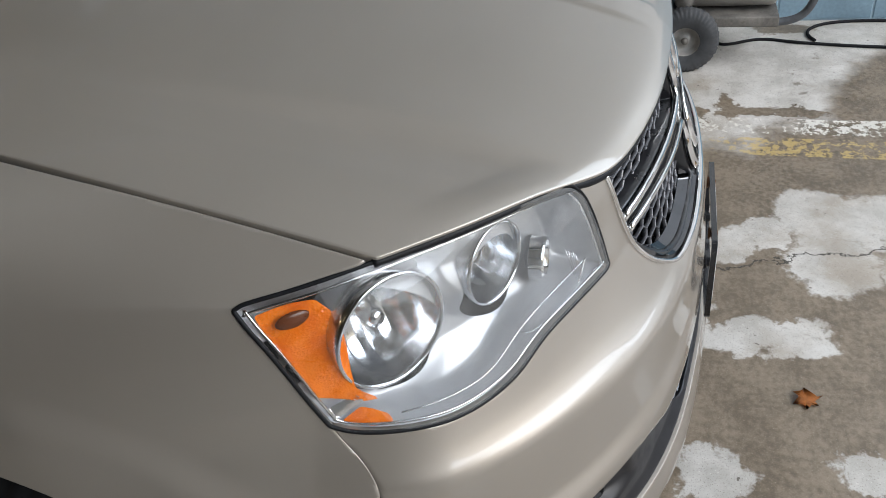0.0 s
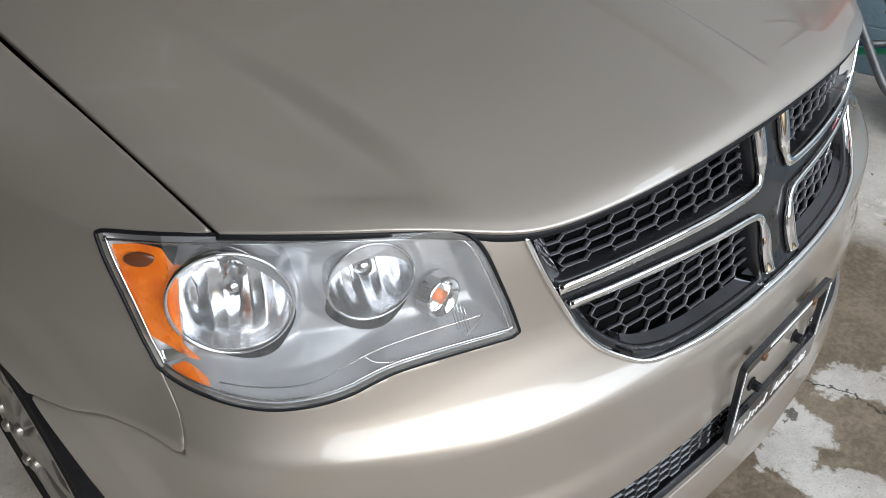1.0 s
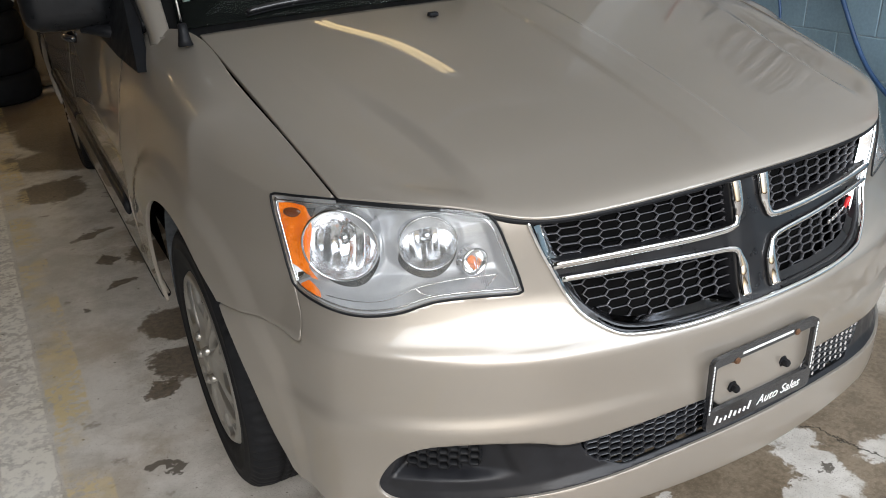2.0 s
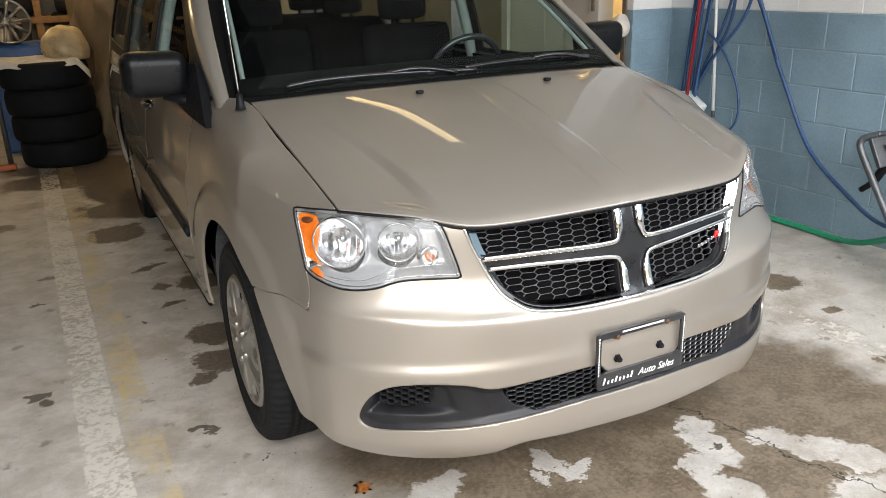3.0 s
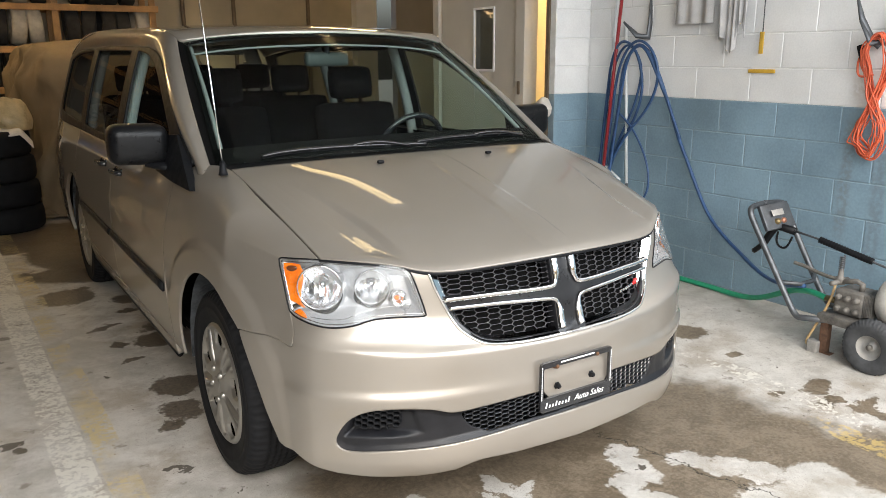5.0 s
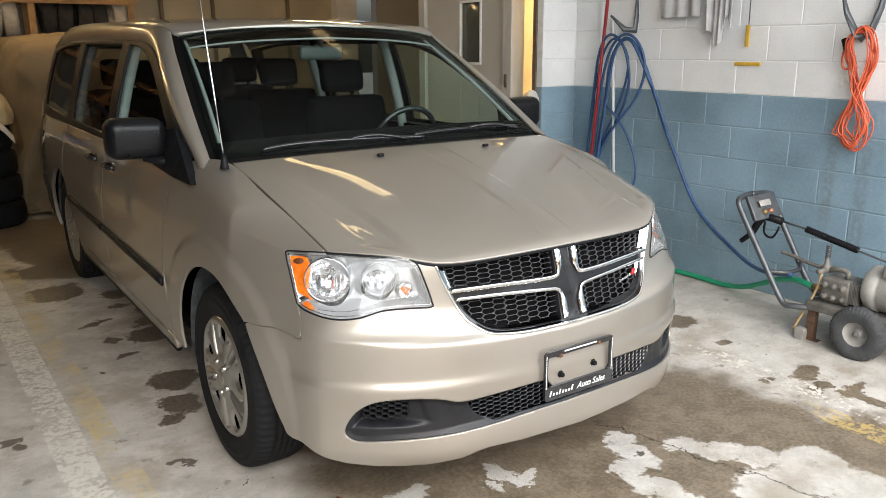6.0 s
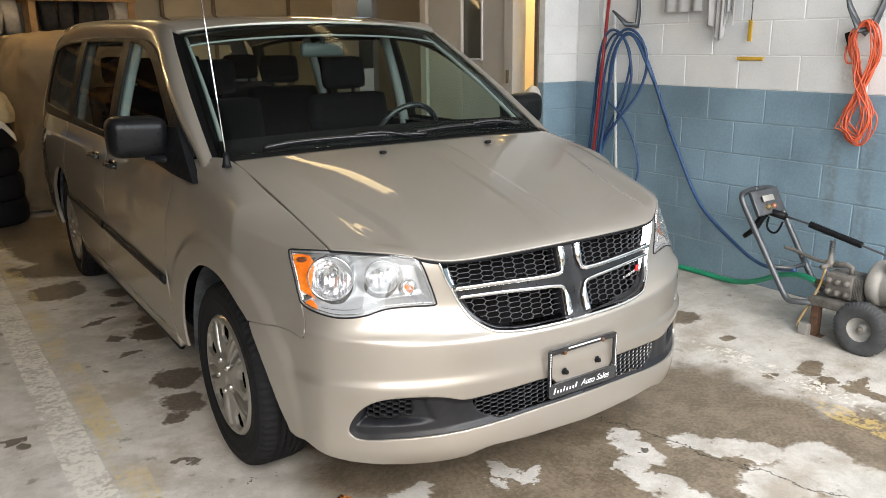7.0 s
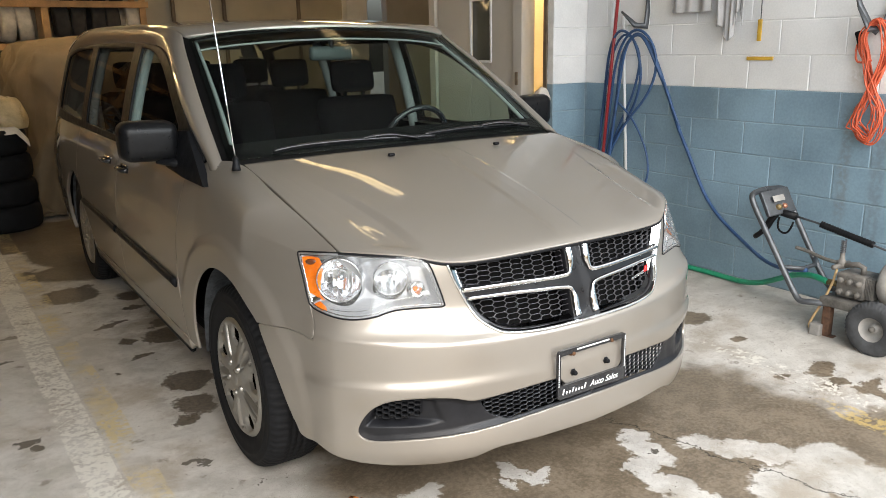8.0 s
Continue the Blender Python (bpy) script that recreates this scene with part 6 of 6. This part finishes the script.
# orange extension cord on its hook
hook2 = thing("wall_hook", "grey steel hook with an orange cord, on the white block wall", "hook", (WX, -.50, 1.58), "wall hooks")
part("prong", sweep([(-.05, .0, .0), (-.09, .035, .05), (-.12, .07, .14), (-.13, .105, .26)], [.020, .024, .020, .007], 10, flat=((0, 1, 0), .6)), STEEL, hook2)
part("blade", sweep([(-.008, -.08, .40), (-.012, -.05, .16), (-.03, -.015, .02), (-.10, .02, .02), (-.15, .06, .13)], [.010, .024, .026, .020, .009], 10, flat=((0, 1, 0), .55)), STEEL, hook2)
cord = thing("extension_cord", "orange extension cord bundled in long loops on a hook", "extension cord", (WX - .04, -.515, 1.58))
rng = random.Random(4)
for k in range(13):
    j = lambda m: rng.uniform(-m, m)
    bx, zc, low = -.010 - k * .0035, -.27 + j(.06), -.54 + j(.04)
    wt, wb = .058 + j(.020), .055 + j(.020) if k % 5 else .10
    pts = [(bx - .02, j(.012), .06 + j(.012)), (bx - .03, wt, -.01 + j(.02)), (bx, wt * .9 + j(.012), -.12), (bx + j(.01), .012 + j(.018), zc), (bx, -wb * .8 + j(.015), -.42 + j(.03)), (bx, -wb * .5 + j(.02), low + .03),
           (bx, j(.02), low), (bx, wb * .7 + j(.02), low + .04), (bx, wb + j(.015), -.43 + j(.03)), (bx + j(.01), -.006 + j(.018), zc + j(.03)), (bx, -wt * .9 + j(.012), -.13), (bx - .03, -wt, -.01 + j(.02))]
    part("loop", sweep(smooth_curve(pts, 90, closed=True), .0037, 6, closed=True), ORANGE_CORD, cord)
cable([(-.03, .06, -.02), (-.03, .10, -.05), (-.03, .105, -.12), (-.03, .08, -.15), (-.03, .02, -.14)], .0058, ORANGE_CORD, "tail", cord)
part("socket", block(.03, .032, .095, .008, (-.03, .09, -.035), Matrix.Rotation(-.35, 4, "X")), BLACK_PLASTIC, cord, "black rubber socket")

# rags on a line, a hanging yellow tag, and a yellow strip on the wall
for yc, w, z0, z1, seed in ((.70, .30, 1.735, 2.15, 1), (.44, .16, 1.60, 2.15, 2), (.345, .08, 1.68, 2.15, 3)):
    rg = random.Random(seed)
    ph = [rg.uniform(0, 6) for _ in range(4)]
    net = np.array([[(WX - .05 - .014 * math.sin(u * 9 + ph[0]) * (1 - v * .5) - .01 * math.sin(u * 17 + ph[1]), yc + (u - .5) * w * (1 - .25 * v * (seed > 1)), z1 - (z1 - z0 + .05 * math.sin(u * 5 + ph[2]) * (seed > 1)) * v) for v in np.linspace(0, 1, 30)] for u in np.linspace(0, 1, 40)])
    r = tagged(panel("rag", sheet(net), GREY_RAG, None, depth=.004, roll=.001), "grey cotton rag hung high on the wall", "rag", "rags on the wall")
ln = tagged(part("hanging_line", sweep([(WX - .04, .20, 1.66), (WX - .04, .205, 2.2)], .003, 6), STEEL), "thin grey cord hanging on the wall", "cord")
tagged(part("yellow_tag", block(.008, .028, .125, .006, (WX - .04, .203, 1.61)), YELLOW), "yellow plastic tag hanging from a cord", "tag")
tagged(part("yellow_strip", block(.012, .178, .022, .004, (WX - .006, .21, 1.447)), YELLOW), "short yellow plastic strip fixed to the wall", "strip")
bagw = bmesh.new()
bmesh.ops.create_icosphere(bagw, subdivisions=3, radius=.06)
for v in bagw.verts:
    v.co *= 1 + .22 * noise.noise(v.co * 22)
    v.co.z *= 1.25
bmesh.ops.transform(bagw, matrix=Matrix.Translation((2.07, 1.75, 1.17)), verts=bagw.verts)
tagged(part("plastic_bag", bagw, CLOTH_WHITE), "crumpled clear plastic bag hung on the door jamb", "plastic bag")


# ---- pressure washer ----
washer = thing("pressure_washer", "dusty grey electric pressure washer on a steel cart", "pressure washer", (1.935, -.90, .034))
washer.scale = (.98, .98, .98)


def w_(*pts):
    return [(x - 2.0, y + .87, z) for x, y, z in pts]


def small_wheel(x):
    prof = [(.062, .03), (.075, .036), (.105, .04), (.128, .034), (.137, .018), (.139, 0), (.137, -.018), (.128, -.034), (.105, -.04), (.075, -.036), (.062, -.03)]
    bm = revolve(prof, 176, "x")
    for v in bm.verts:
        r = math.hypot(v.co.y, v.co.z)
        a = math.atan2(v.co.z, v.co.y)
        if r > .12:
            k = 1 + (.003 if (math.sin(a * 44 + v.co.x * 120) > 0) else -.0025) / r
            v.co.y *= k
            v.co.z *= k
    t = part("wheel", bm, material("grey_dusty_rubber", (.055, .058, .062), .85, 0, vary=.35, scale=14, bump=.0006), washer, "knobbly grey rubber wheel")
    t.location = (x - 2.0, 0, .139)
    part("rim", revolve([(.064, .03), (.060, .018), (.052, -.012), (.026, -.014), (.022, .012), (.001, .014)][::-1], 40, "x"), DUSTY_GREY, t).rotation_euler = (0, 0, math.pi)
    part("axle_cap", revolve([(.001, -.03), (.013, -.029), (.015, -.02), (.016, .01)], 16, "x"), DUSTY_STEEL, t)


small_wheel(2.0)
small_wheel(2.33)
part("axle", sweep(w_((1.98, -.87, .139), (2.35, -.87, .139)), .011, 10), DUSTY_STEEL, washer)
near = smooth_curve(w_((2.06, -.62, .19), (2.0, -.50, .185), (2.0, -.43, .215), (2.0, -.30, .41), (2.0, -.16, .625), (2.0, -.125, .69), (2.03, -.11, .715), (2.14, -.10, .725)), 60)
far = smooth_curve(w_((2.28, -.62, .19), (2.32, -.50, .185), (2.32, -.42, .215), (2.32, -.29, .41), (2.32, -.16, .625), (2.32, -.125, .69), (2.29, -.11, .715), (2.14, -.10, .725)), 60)
part("handle_frame", join(sweep(near, .0165, 12), sweep(far, .0165, 12), sweep(w_((2.0, -.345, .345), (2.10, -.40, .33), (2.22, -.40, .33), (2.32, -.345, .345)), .012, 10)), STEEL, washer, "bent grey steel tube frame")
part("rear_loop", sweep(smooth_curve(w_((2.05, -1.12, .19), (2.05, -1.28, .20), (2.05, -1.36, .27), (2.05, -1.40, .45), (2.05, -1.43, .66)), 40), .0165, 12), STEEL, washer)
pan = part("control_panel", block(.21, .024, .145, .005, w_((2.13, -.195, .668))[0], Matrix.Rotation(radians(-28), 4, "X") @ Matrix.Rotation(radians(-8), 4, "Z")), STEEL, washer, "folded grey steel control panel")
part("panel_plate", block(.085, .004, .035, .002, w_((2.115, -.212, .695))[0], Matrix.Rotation(radians(-28), 4, "X") @ Matrix.Rotation(radians(-8), 4, "Z")), DUSTY_GREY, pan)
for dx, mt in ((-.02, BRASS), (.03, material("copper_knob", (.42, .2, .13), .4, .6))):
    b = revolve([(.001, -.018), (.013, -.016), (.017, -.004), (.018, .004)], 18, "y")
    bmesh.ops.transform(b, matrix=Matrix.Translation(w_((2.13 + dx, -.220, .645))[0]) @ Matrix.Rotation(radians(-28), 4, "X"), verts=b.verts)
    part("knob", b, mt, pan)
part("base_plate", block(.30, .68, .045, .006, w_((2.17, -.90, .205))[0]), DUSTY_STEEL, washer)
part("front_foot", join(block(.042, .042, .17, .004, w_((2.06, -.595, .095))[0]), block(.045, .09, .012, .003, w_((2.06, -.60, .008))[0])), RUSTY, washer, "rusted square steel foot")
part("foot_box", block(.06, .06, .07, .008, w_((2.04, -.555, .037))[0]), DUSTY_GREY, washer)
# pump head with its valve caps
part("pump_block", block(.15, .15, .13, .012, w_((2.15, -.685, .30))[0]), DUSTY_STEEL, washer)
for r_ in range(2):
    for c_ in range(3):
        b = revolve([(.001, -.018), (.012, -.017), (.016, -.010), (.018, .01)], 8, "x")
        bmesh.ops.transform(b, matrix=Matrix.Translation(w_((2.07, -.635 - c_ * .048, .265 + r_ * .06))[0]), verts=b.verts)
        part("valve_cap", b, DUSTY_STEEL, washer)
for k in range(6):
    part("cooling_fin", block(.16, .006, .11, .001, w_((2.16, -.765 - k * .008, .305))[0]), DUSTY_STEEL, washer)
m_prof = [(.001, .0), (.075, .0), (.105, .006), (.113, .022), (.113, .33), (.108, .34), (.118, .345), (.118, .40), (.10, .415), (.001, .42)]
bm = revolve(m_prof, 48, "y")
bmesh.ops.transform(bm, matrix=Matrix.Translation(w_((2.17, -1.235, .345))[0]), verts=bm.verts)
part("motor", bm, DUSTY_GREY, washer, "dusty grey electric motor")
part("capacitor_box", block(.11, .17, .08, .02, w_((2.12, -1.0, .465))[0]), DUSTY_GREY, washer)
sp = [(.012 * math.cos(t), .012 * math.sin(t), .0026 * t / 1.6) for t in np.linspace(0, 14 * math.pi, 160)]
un = part("unloader_valve", join(revolve_at([(.001, .0), (.024, .0), (.026, .03), (.020, .04), (.014, .045), (.012, .08), (.008, .082), (.008, .14), (.001, .142)], w_((2.13, -.60, .375))[0]),
                                 sweep(w_((2.13, -.60, .39), (2.13, -.69, .41), (2.13, -.72, .40), (2.13, -.72, .36)), .015, 10), sweep(w_((2.05, -.60, .39), (2.20, -.60, .39)), .013, 10)), DUSTY_STEEL, washer)
part("spring", sweep([(x + un_x, y + un_y, z + .455) for x, y, z in sp for un_x, un_y in (w_((2.13, -.60, 0))[0][:2],)], .0035, 6), STEEL, un)
cable(w_((2.11, -.59, .39), (2.09, -.585, .30), (2.06, -.55, .17), (2.03, -.515, .06), (2.04, -.53, .03)), .007, TAN_TUBE, "bypass_tube", washer)
part("inlet_pipe", sweep(smooth_curve(w_((2.13, -.615, .40), (2.12, -.52, .405), (2.12, -.42, .425), (2.12, -.34, .435)), 20), .010, 10), DUSTY_STEEL, washer)
part("hose_coupling", sweep(w_((2.12, -.60, .285), (2.12, -.54, .285)), .017, 10), BRASS, washer)
gun = thing("spray_lance", "black spray lance with a ribbed grip, resting on the washer", "spray lance", (2.09, -.395, .62))
g0 = np.array((2.16, -.36, .60))


def g_(*pts):
    return [tuple(np.array(p) - g0) for p in pts]


part("grip_handle", sweep(smooth_curve(g_((2.14, -.20, .60), (2.14, -.17, .56), (2.15, -.13, .50), (2.17, -.06, .44)), 20), [.02] * 14 + [.015] * 6, 10), BLACK_PLASTIC, gun)
part("trigger_guard", sweep(smooth_curve(g_((2.14, -.22, .585), (2.14, -.22, .52), (2.14, -.27, .505), (2.15, -.30, .57)), 20), .006, 8), BLACK_PLASTIC, gun)
part("gun_body", sweep(g_((2.14, -.16, .625), (2.15, -.24, .61), (2.155, -.31, .60)), .021, 10), BLACK_PLASTIC, gun)
part("lance_tube", sweep(g_((2.15, -.30, .605), (2.17, -.43, .582), (2.20, -.80, .497), (2.24, -1.20, .41)), .006, 8), STEEL, gun)
gp = np.array(g_((2.172, -.445, .579), (2.195, -.72, .516)))
ribs = np.linspace(0, 1, 60)
part("ribbed_grip", sweep([gp[0] + (gp[1] - gp[0]) * t for t in ribs], [.0165 + .0025 * (k % 3 == 0) for k in range(60)], 12), BLACK_PLASTIC, gun)
tagged(part("garden_hose", sweep(smooth_curve([(2.05, -.58, .312), (2.08, -.48, .315), (2.15, -.32, .27), (2.24, -.12, .17), (2.32, .10, .095), (2.36, .35, .080), (2.36, .60, .079), (2.35, 1.0, .079), (2.30, 1.4, .076)], 90), .0165, 10), GREEN_HOSE), "green garden hose lying from the pump along the wall", "hose")

# black cable on the floor by the wall
lead = [(2.30, -.98), (2.168, -1.067), (2.215, -1.203), (2.196, -1.332), (2.166, -1.453), (2.144, -1.575), (2.128, -1.698), (2.12, -1.95), (2.20, -2.15), (2.33, -2.10), (2.41, -1.85), (2.42, -1.60), (2.36, -1.466), (2.276, -1.428), (2.20, -1.45)]
tagged(part("power_cable", sweep(smooth_curve([(x, y, floor_z(x) + .007) for x, y in lead], 160), .007, 8), RUBBER), "black rubber cable lying in a loop on the concrete", "cable")

# fallen leaves
for x, y, a in ((.045, -1.195, .5), (-.735, -.512, 1.9)):
    o = [(.0, -.030), (.012, -.018), (.030, -.012), (.018, .0), (.026, .018), (.008, .014), (0, .034), (-.010, .014), (-.028, .016), (-.018, -.002), (-.028, -.016), (-.010, -.016)]
    bm = raw([(px, py, .006 + .007 * math.sin(px * 90) + .005 * math.cos(py * 70)) for px, py in o] + [(0, 0, .004)] + [(0, -.045, .003)], [(k, (k + 1) % 12, 12) for k in range(12)] + [(0, 11, 13)])
    r_ = bmesh.ops.solidify(bm, geom=bm.faces[:], thickness=.001)
    bmesh.ops.transform(bm, matrix=Matrix.Translation((x, y, .001)) @ Matrix.Rotation(a, 4, "Z"), verts=bm.verts)
    tagged(part("leaf", bm, LEAF), "small dry orange leaf lying on the concrete", "leaf", "fallen leaves")

# ---- back of the hall: stacked tyres, covered car, timber racks ----
TYRE_PROF = [(.205, .085), (.225, .10), (.27, .112), (.315, .108), (.338, .09), (.347, .05), (.348, 0), (.347, -.05), (.338, -.09), (.315, -.108), (.27, -.112), (.225, -.10), (.205, -.085), (.20, 0), (.205, .085)]


def loose_tyre(m, label, group):
    bm = revolve(TYRE_PROF, 48, "z")
    t = tagged(part("tyre", bm, RUBBER), label, "tyre", group)
    t.matrix_world = m
    return t


first = loose_tyre(pose(-1.33, 5.42, .115) @ Matrix.Diagonal((1.03, 1.03, 1.02, 1)), "dusty black tyre lying in a stack", "stacked tyres")
for k, (dx, dy) in enumerate(((-.02, .01), (-.035, 0), (-.05, .02))):
    copy_thing(first, pose(-1.33 + dx, 5.42 + dy, .115 + .228 * (k + 1), 0, 0, 40 * k) @ Matrix.Diagonal((1.03, 1.03, 1.02, 1)))
sack = bmesh.new()
bmesh.ops.create_icosphere(sack, subdivisions=4, radius=.20)
for v in sack.verts:
    v.co *= 1 + .16 * noise.noise(v.co * 7) + .05 * noise.noise(v.co * 26)
    v.co.z = max(v.co.z * .95, -.10)
bmesh.ops.transform(sack, matrix=Matrix.Translation((-1.16, 5.42, 1.01)), verts=sack.verts)
tagged(part("plastic_sack", sack, BAG), "full cloudy plastic sack on a tyre stack", "sack")
net = np.array([[(-1.72 + .70 * u, 5.12 + .55 * v, .934 + .02 * noise.noise(Vector((u * 6, v * 6, 0))) - .12 * max(0, u - .88) / .12 - .05 * max(0, .10 - v) / .1) for v in np.linspace(0, 1, 24)] for u in np.linspace(0, 1, 30)])
tagged(panel("cloth", sheet(net), CLOTH_WHITE, None, depth=.006, roll=.002, flip=True), "whitish crumpled cloth spread on a tyre stack", "cloth")
# alloy rim on a blue tub, and a steel trolley
tub = tagged(part("tub", block(.64, .60, 1.02, .06, (-1.52, 6.36, .51), segs=3), BLUE_TUB), "blue plastic tub behind the tyres", "tub")
rim = thing("alloy_rim", "silver multi-spoke alloy rim resting on a tub", "rim", (-1.64, 6.16, 1.205))
rim.rotation_euler = (radians(70), 0, radians(20))
part("barrel", revolve([(.205, .09), (.22, .10), (.205, .08), (.19, -.08), (.205, -.10), (.215, -.09)], 48, "z"), HUBCAP, rim)
for k in range(10):
    a = 2 * math.pi * k / 10
    part("spoke", sweep([(.03 * math.cos(a), .03 * math.sin(a), .07), (.12 * math.cos(a), .12 * math.sin(a), .085), (.20 * math.cos(a), .20 * math.sin(a), .085)], [.02, .016, .018], 8), HUBCAP, rim)
part("hub", revolve([(.001, .09), (.04, .088), (.055, .07), (.055, .03)], 24, "z"), HUBCAP, rim)
trolley = thing("trolley", "grey steel trolley with an orange foot", "trolley", (-1.78, 5.25, 0))
for dx in (-.28, .0):
    part("post", sweep([(dx, 0, 0), (dx, 0, 1.32)], .022, 8), STEEL, trolley)
part("foot", block(.36, .09, .05, .01, (-.14, 0, .035)), material("orange_enamel", (.45, .12, .03), .5), trolley)
part("tray", block(.42, .5, .04, .01, (-.14, .2, .93)), STEEL, trolley)
part("tray_box", block(.26, .22, .16, .02, (-.06, .1, 1.03)), CLOTH_WHITE, trolley)

# a car under a tan dust cover
nu, nv = 90, 60
uu = np.linspace(0, 1, nu)
net = np.zeros((nu, nv, 3))
for i, y in enumerate(np.linspace(5.62, 9.7, nu)):
    k = (y - 5.62) / 4.08
    top = float(pchip([0, .02, .08, .25, .6, .8, 1], [.95, 1.30, 1.62, 1.74, 1.72, 1.15, .75], k))
    half = float(pchip([0, .03, .12, .8, 1], [.80, .90, .95, .95, .8], k))
    for j, t in enumerate(np.linspace(-1, 1, nv)):
        a = abs(t)
        if a < .45:
            x, z = half * .78 * a / .45, top - .05 * (a / .45) ** 2
        elif a < .6:
            s_ = (a - .45) / .15
            x, z = half * (.78 + .18 * s_), top - .05 - .33 * s_ ** 1.6
        else:
            s_ = (a - .6) / .4
            x, z = half * (.96 + .10 * s_), (top - .38) * (1 - s_) + .03 * s_
        fold = .14 * math.sin(y * 6 + 6 * noise.noise(Vector((y * 1.5, z * 1.4, 0)))) * max(0, (1.45 - z)) ** .8 + .09 * noise.noise(Vector((x * 3, y * 3, z * 3))) + .06 * (abs(noise.noise(Vector((x * 5, y * 5 + 2, z * 4)))) - .2) + .03 * noise.noise(Vector((x * 11, y * 11, z * 8)))
        net[i, j] = (math.copysign(x + fold, t) if a > .02 else 0, y - .03 * noise.noise(Vector((x * 5, z * 5, 1))), z + .015 * noise.noise(Vector((x * 3, y * 3, 7))))
front = net[0].copy()
skirt = np.stack([front * (1, 1, 1 - s_) + np.array((0, -.16 * s_ + .05 * math.sin(s_ * 3), .03 * s_)) + np.stack([0 * front[:, 0], .16 * np.sin(front[:, 0] * 9 + 3 * s_) * s_, 0 * front[:, 0]], 1) for s_ in np.linspace(1, 0, 24)[:-1]])
net = np.concatenate([skirt, net], 0)
net[:, :, 0] += -.02
cc = thing("covered_car", "car wrapped in a creased tan dust cover", "covered car", (0, 7.6, 0))
panel("dust_cover", sheet(net - (0, 7.6, 0), flip=True), TARP, cc, depth=.006, roll=.001, flip=False)
for sx in (-.70, .70):
    for sy in (-1.35, 1.35):
        b = revolve(TYRE_PROF, 32, "x")
        bmesh.ops.transform(b, matrix=Matrix.Translation((sx, sy, .348)), verts=b.verts)
        part("tyre", b, OLD_RUBBER, cc)
part("hem", sweep(np.stack([net[0, :, 0], net[0, :, 1] - 7.6, net[0, :, 2] + .01], 1), .012, 6), TARP, cc)

# timber tyre rack
rack = thing("tyre_rack", "tall raw timber rack loaded with old tyres", "rack", (0, 10.2, 0))
for x in (-4.9, -3.7, -2.5, -1.30, -.10, 1.24):
    for y in (-.22, .42):
        part("post", block(.09, .045, 2.75, .004, (x, y, 1.375)), TIMBER, rack, smooth=False)
LEVELS_Z = (.55, 1.10, 1.66, 2.24)
for z in LEVELS_Z:
    for y in (-.26, .46):
        part("rail", block(6.3, .04, .09, .004, (-1.83, y, z)), TIMBER, rack, smooth=False)
rng = random.Random(7)
for z in LEVELS_Z[:4]:
    x = -4.75
    while x < 1.10:
        w = rng.uniform(.20, .26)
        if min(abs(x + w / 2 - p) for p in (-4.9, -3.7, -2.5, -1.30, -.10, 1.24)) > .14:
            m = pose(x + w / 2, 10.30, z + .045 + .30, rng.uniform(-6, 6), 90 + rng.uniform(-5, 5), rng.uniform(-6, 6)) @ Matrix.Diagonal((.84, .84, .9, 1))
            wrapped = rng.random() < .16
            t = tagged(part("tyre", revolve(TYRE_PROF, 28, "z"), WRAP if wrapped else OLD_RUBBER), "tyre wrapped in milky film, standing on a rack" if wrapped else "old dusty tyre standing on a timber rack", "tyre", "tyres on the rack")
            t.matrix_world = m
        x += w + .012


# ---- painted concrete blocks of the wall, in running bond ----
def block_mesh(w, h, d, name):
    bm = bmesh.new()
    bmesh.ops.create_cube(bm, size=1, matrix=Matrix.Diagonal((d, w, h, 1)))
    ed = [e for e in bm.edges if all(v.co.x < 0 for v in e.verts)]
    bmesh.ops.bevel(bm, geom=ed, offset=.003, segments=1, affect="EDGES")
    me = bpy.data.meshes.new(name)
    bm.to_mesh(me)
    bm.free()
    me.materials.append(WHITE_WALL)
    return me


FULL, SHORT = block_mesh(.393, .194, .03, "block"), {}


def lay(me, m, parent, mat):
    ob = new("block", me)
    ob.parent = parent
    ob.matrix_world = m
    ob.material_slots[0].link = "OBJECT"
    ob.material_slots[0].material = mat


for k in range(-6, 5):
    z = PAINT_Z + .2 * k + .1
    mat = WHITE_WALL if k >= 0 else BLUE_WALL
    y = .2866 + (0 if k % 2 == 0 else .2) - .4 * 8
    while y < 1.699:
        y1 = min(y + .4, 1.699)
        w = y1 - y
        if w > .39:
            me = FULL
        else:
            key = round(w, 3)
            me = SHORT.setdefault(key, block_mesh(w - .007, .194, .03, "block"))
        lay(me, pose(WX + .0155, (y + y1) / 2, z), wall_e, mat)
        y = y1
    # the return in the corner
    w = .325
    me = SHORT.setdefault(.325, block_mesh(w - .006, .194, .03, "block"))
    lay(me, pose(2.125 + w / 2, 1.7115, z, 0, 0, 90), wall_r, mat)
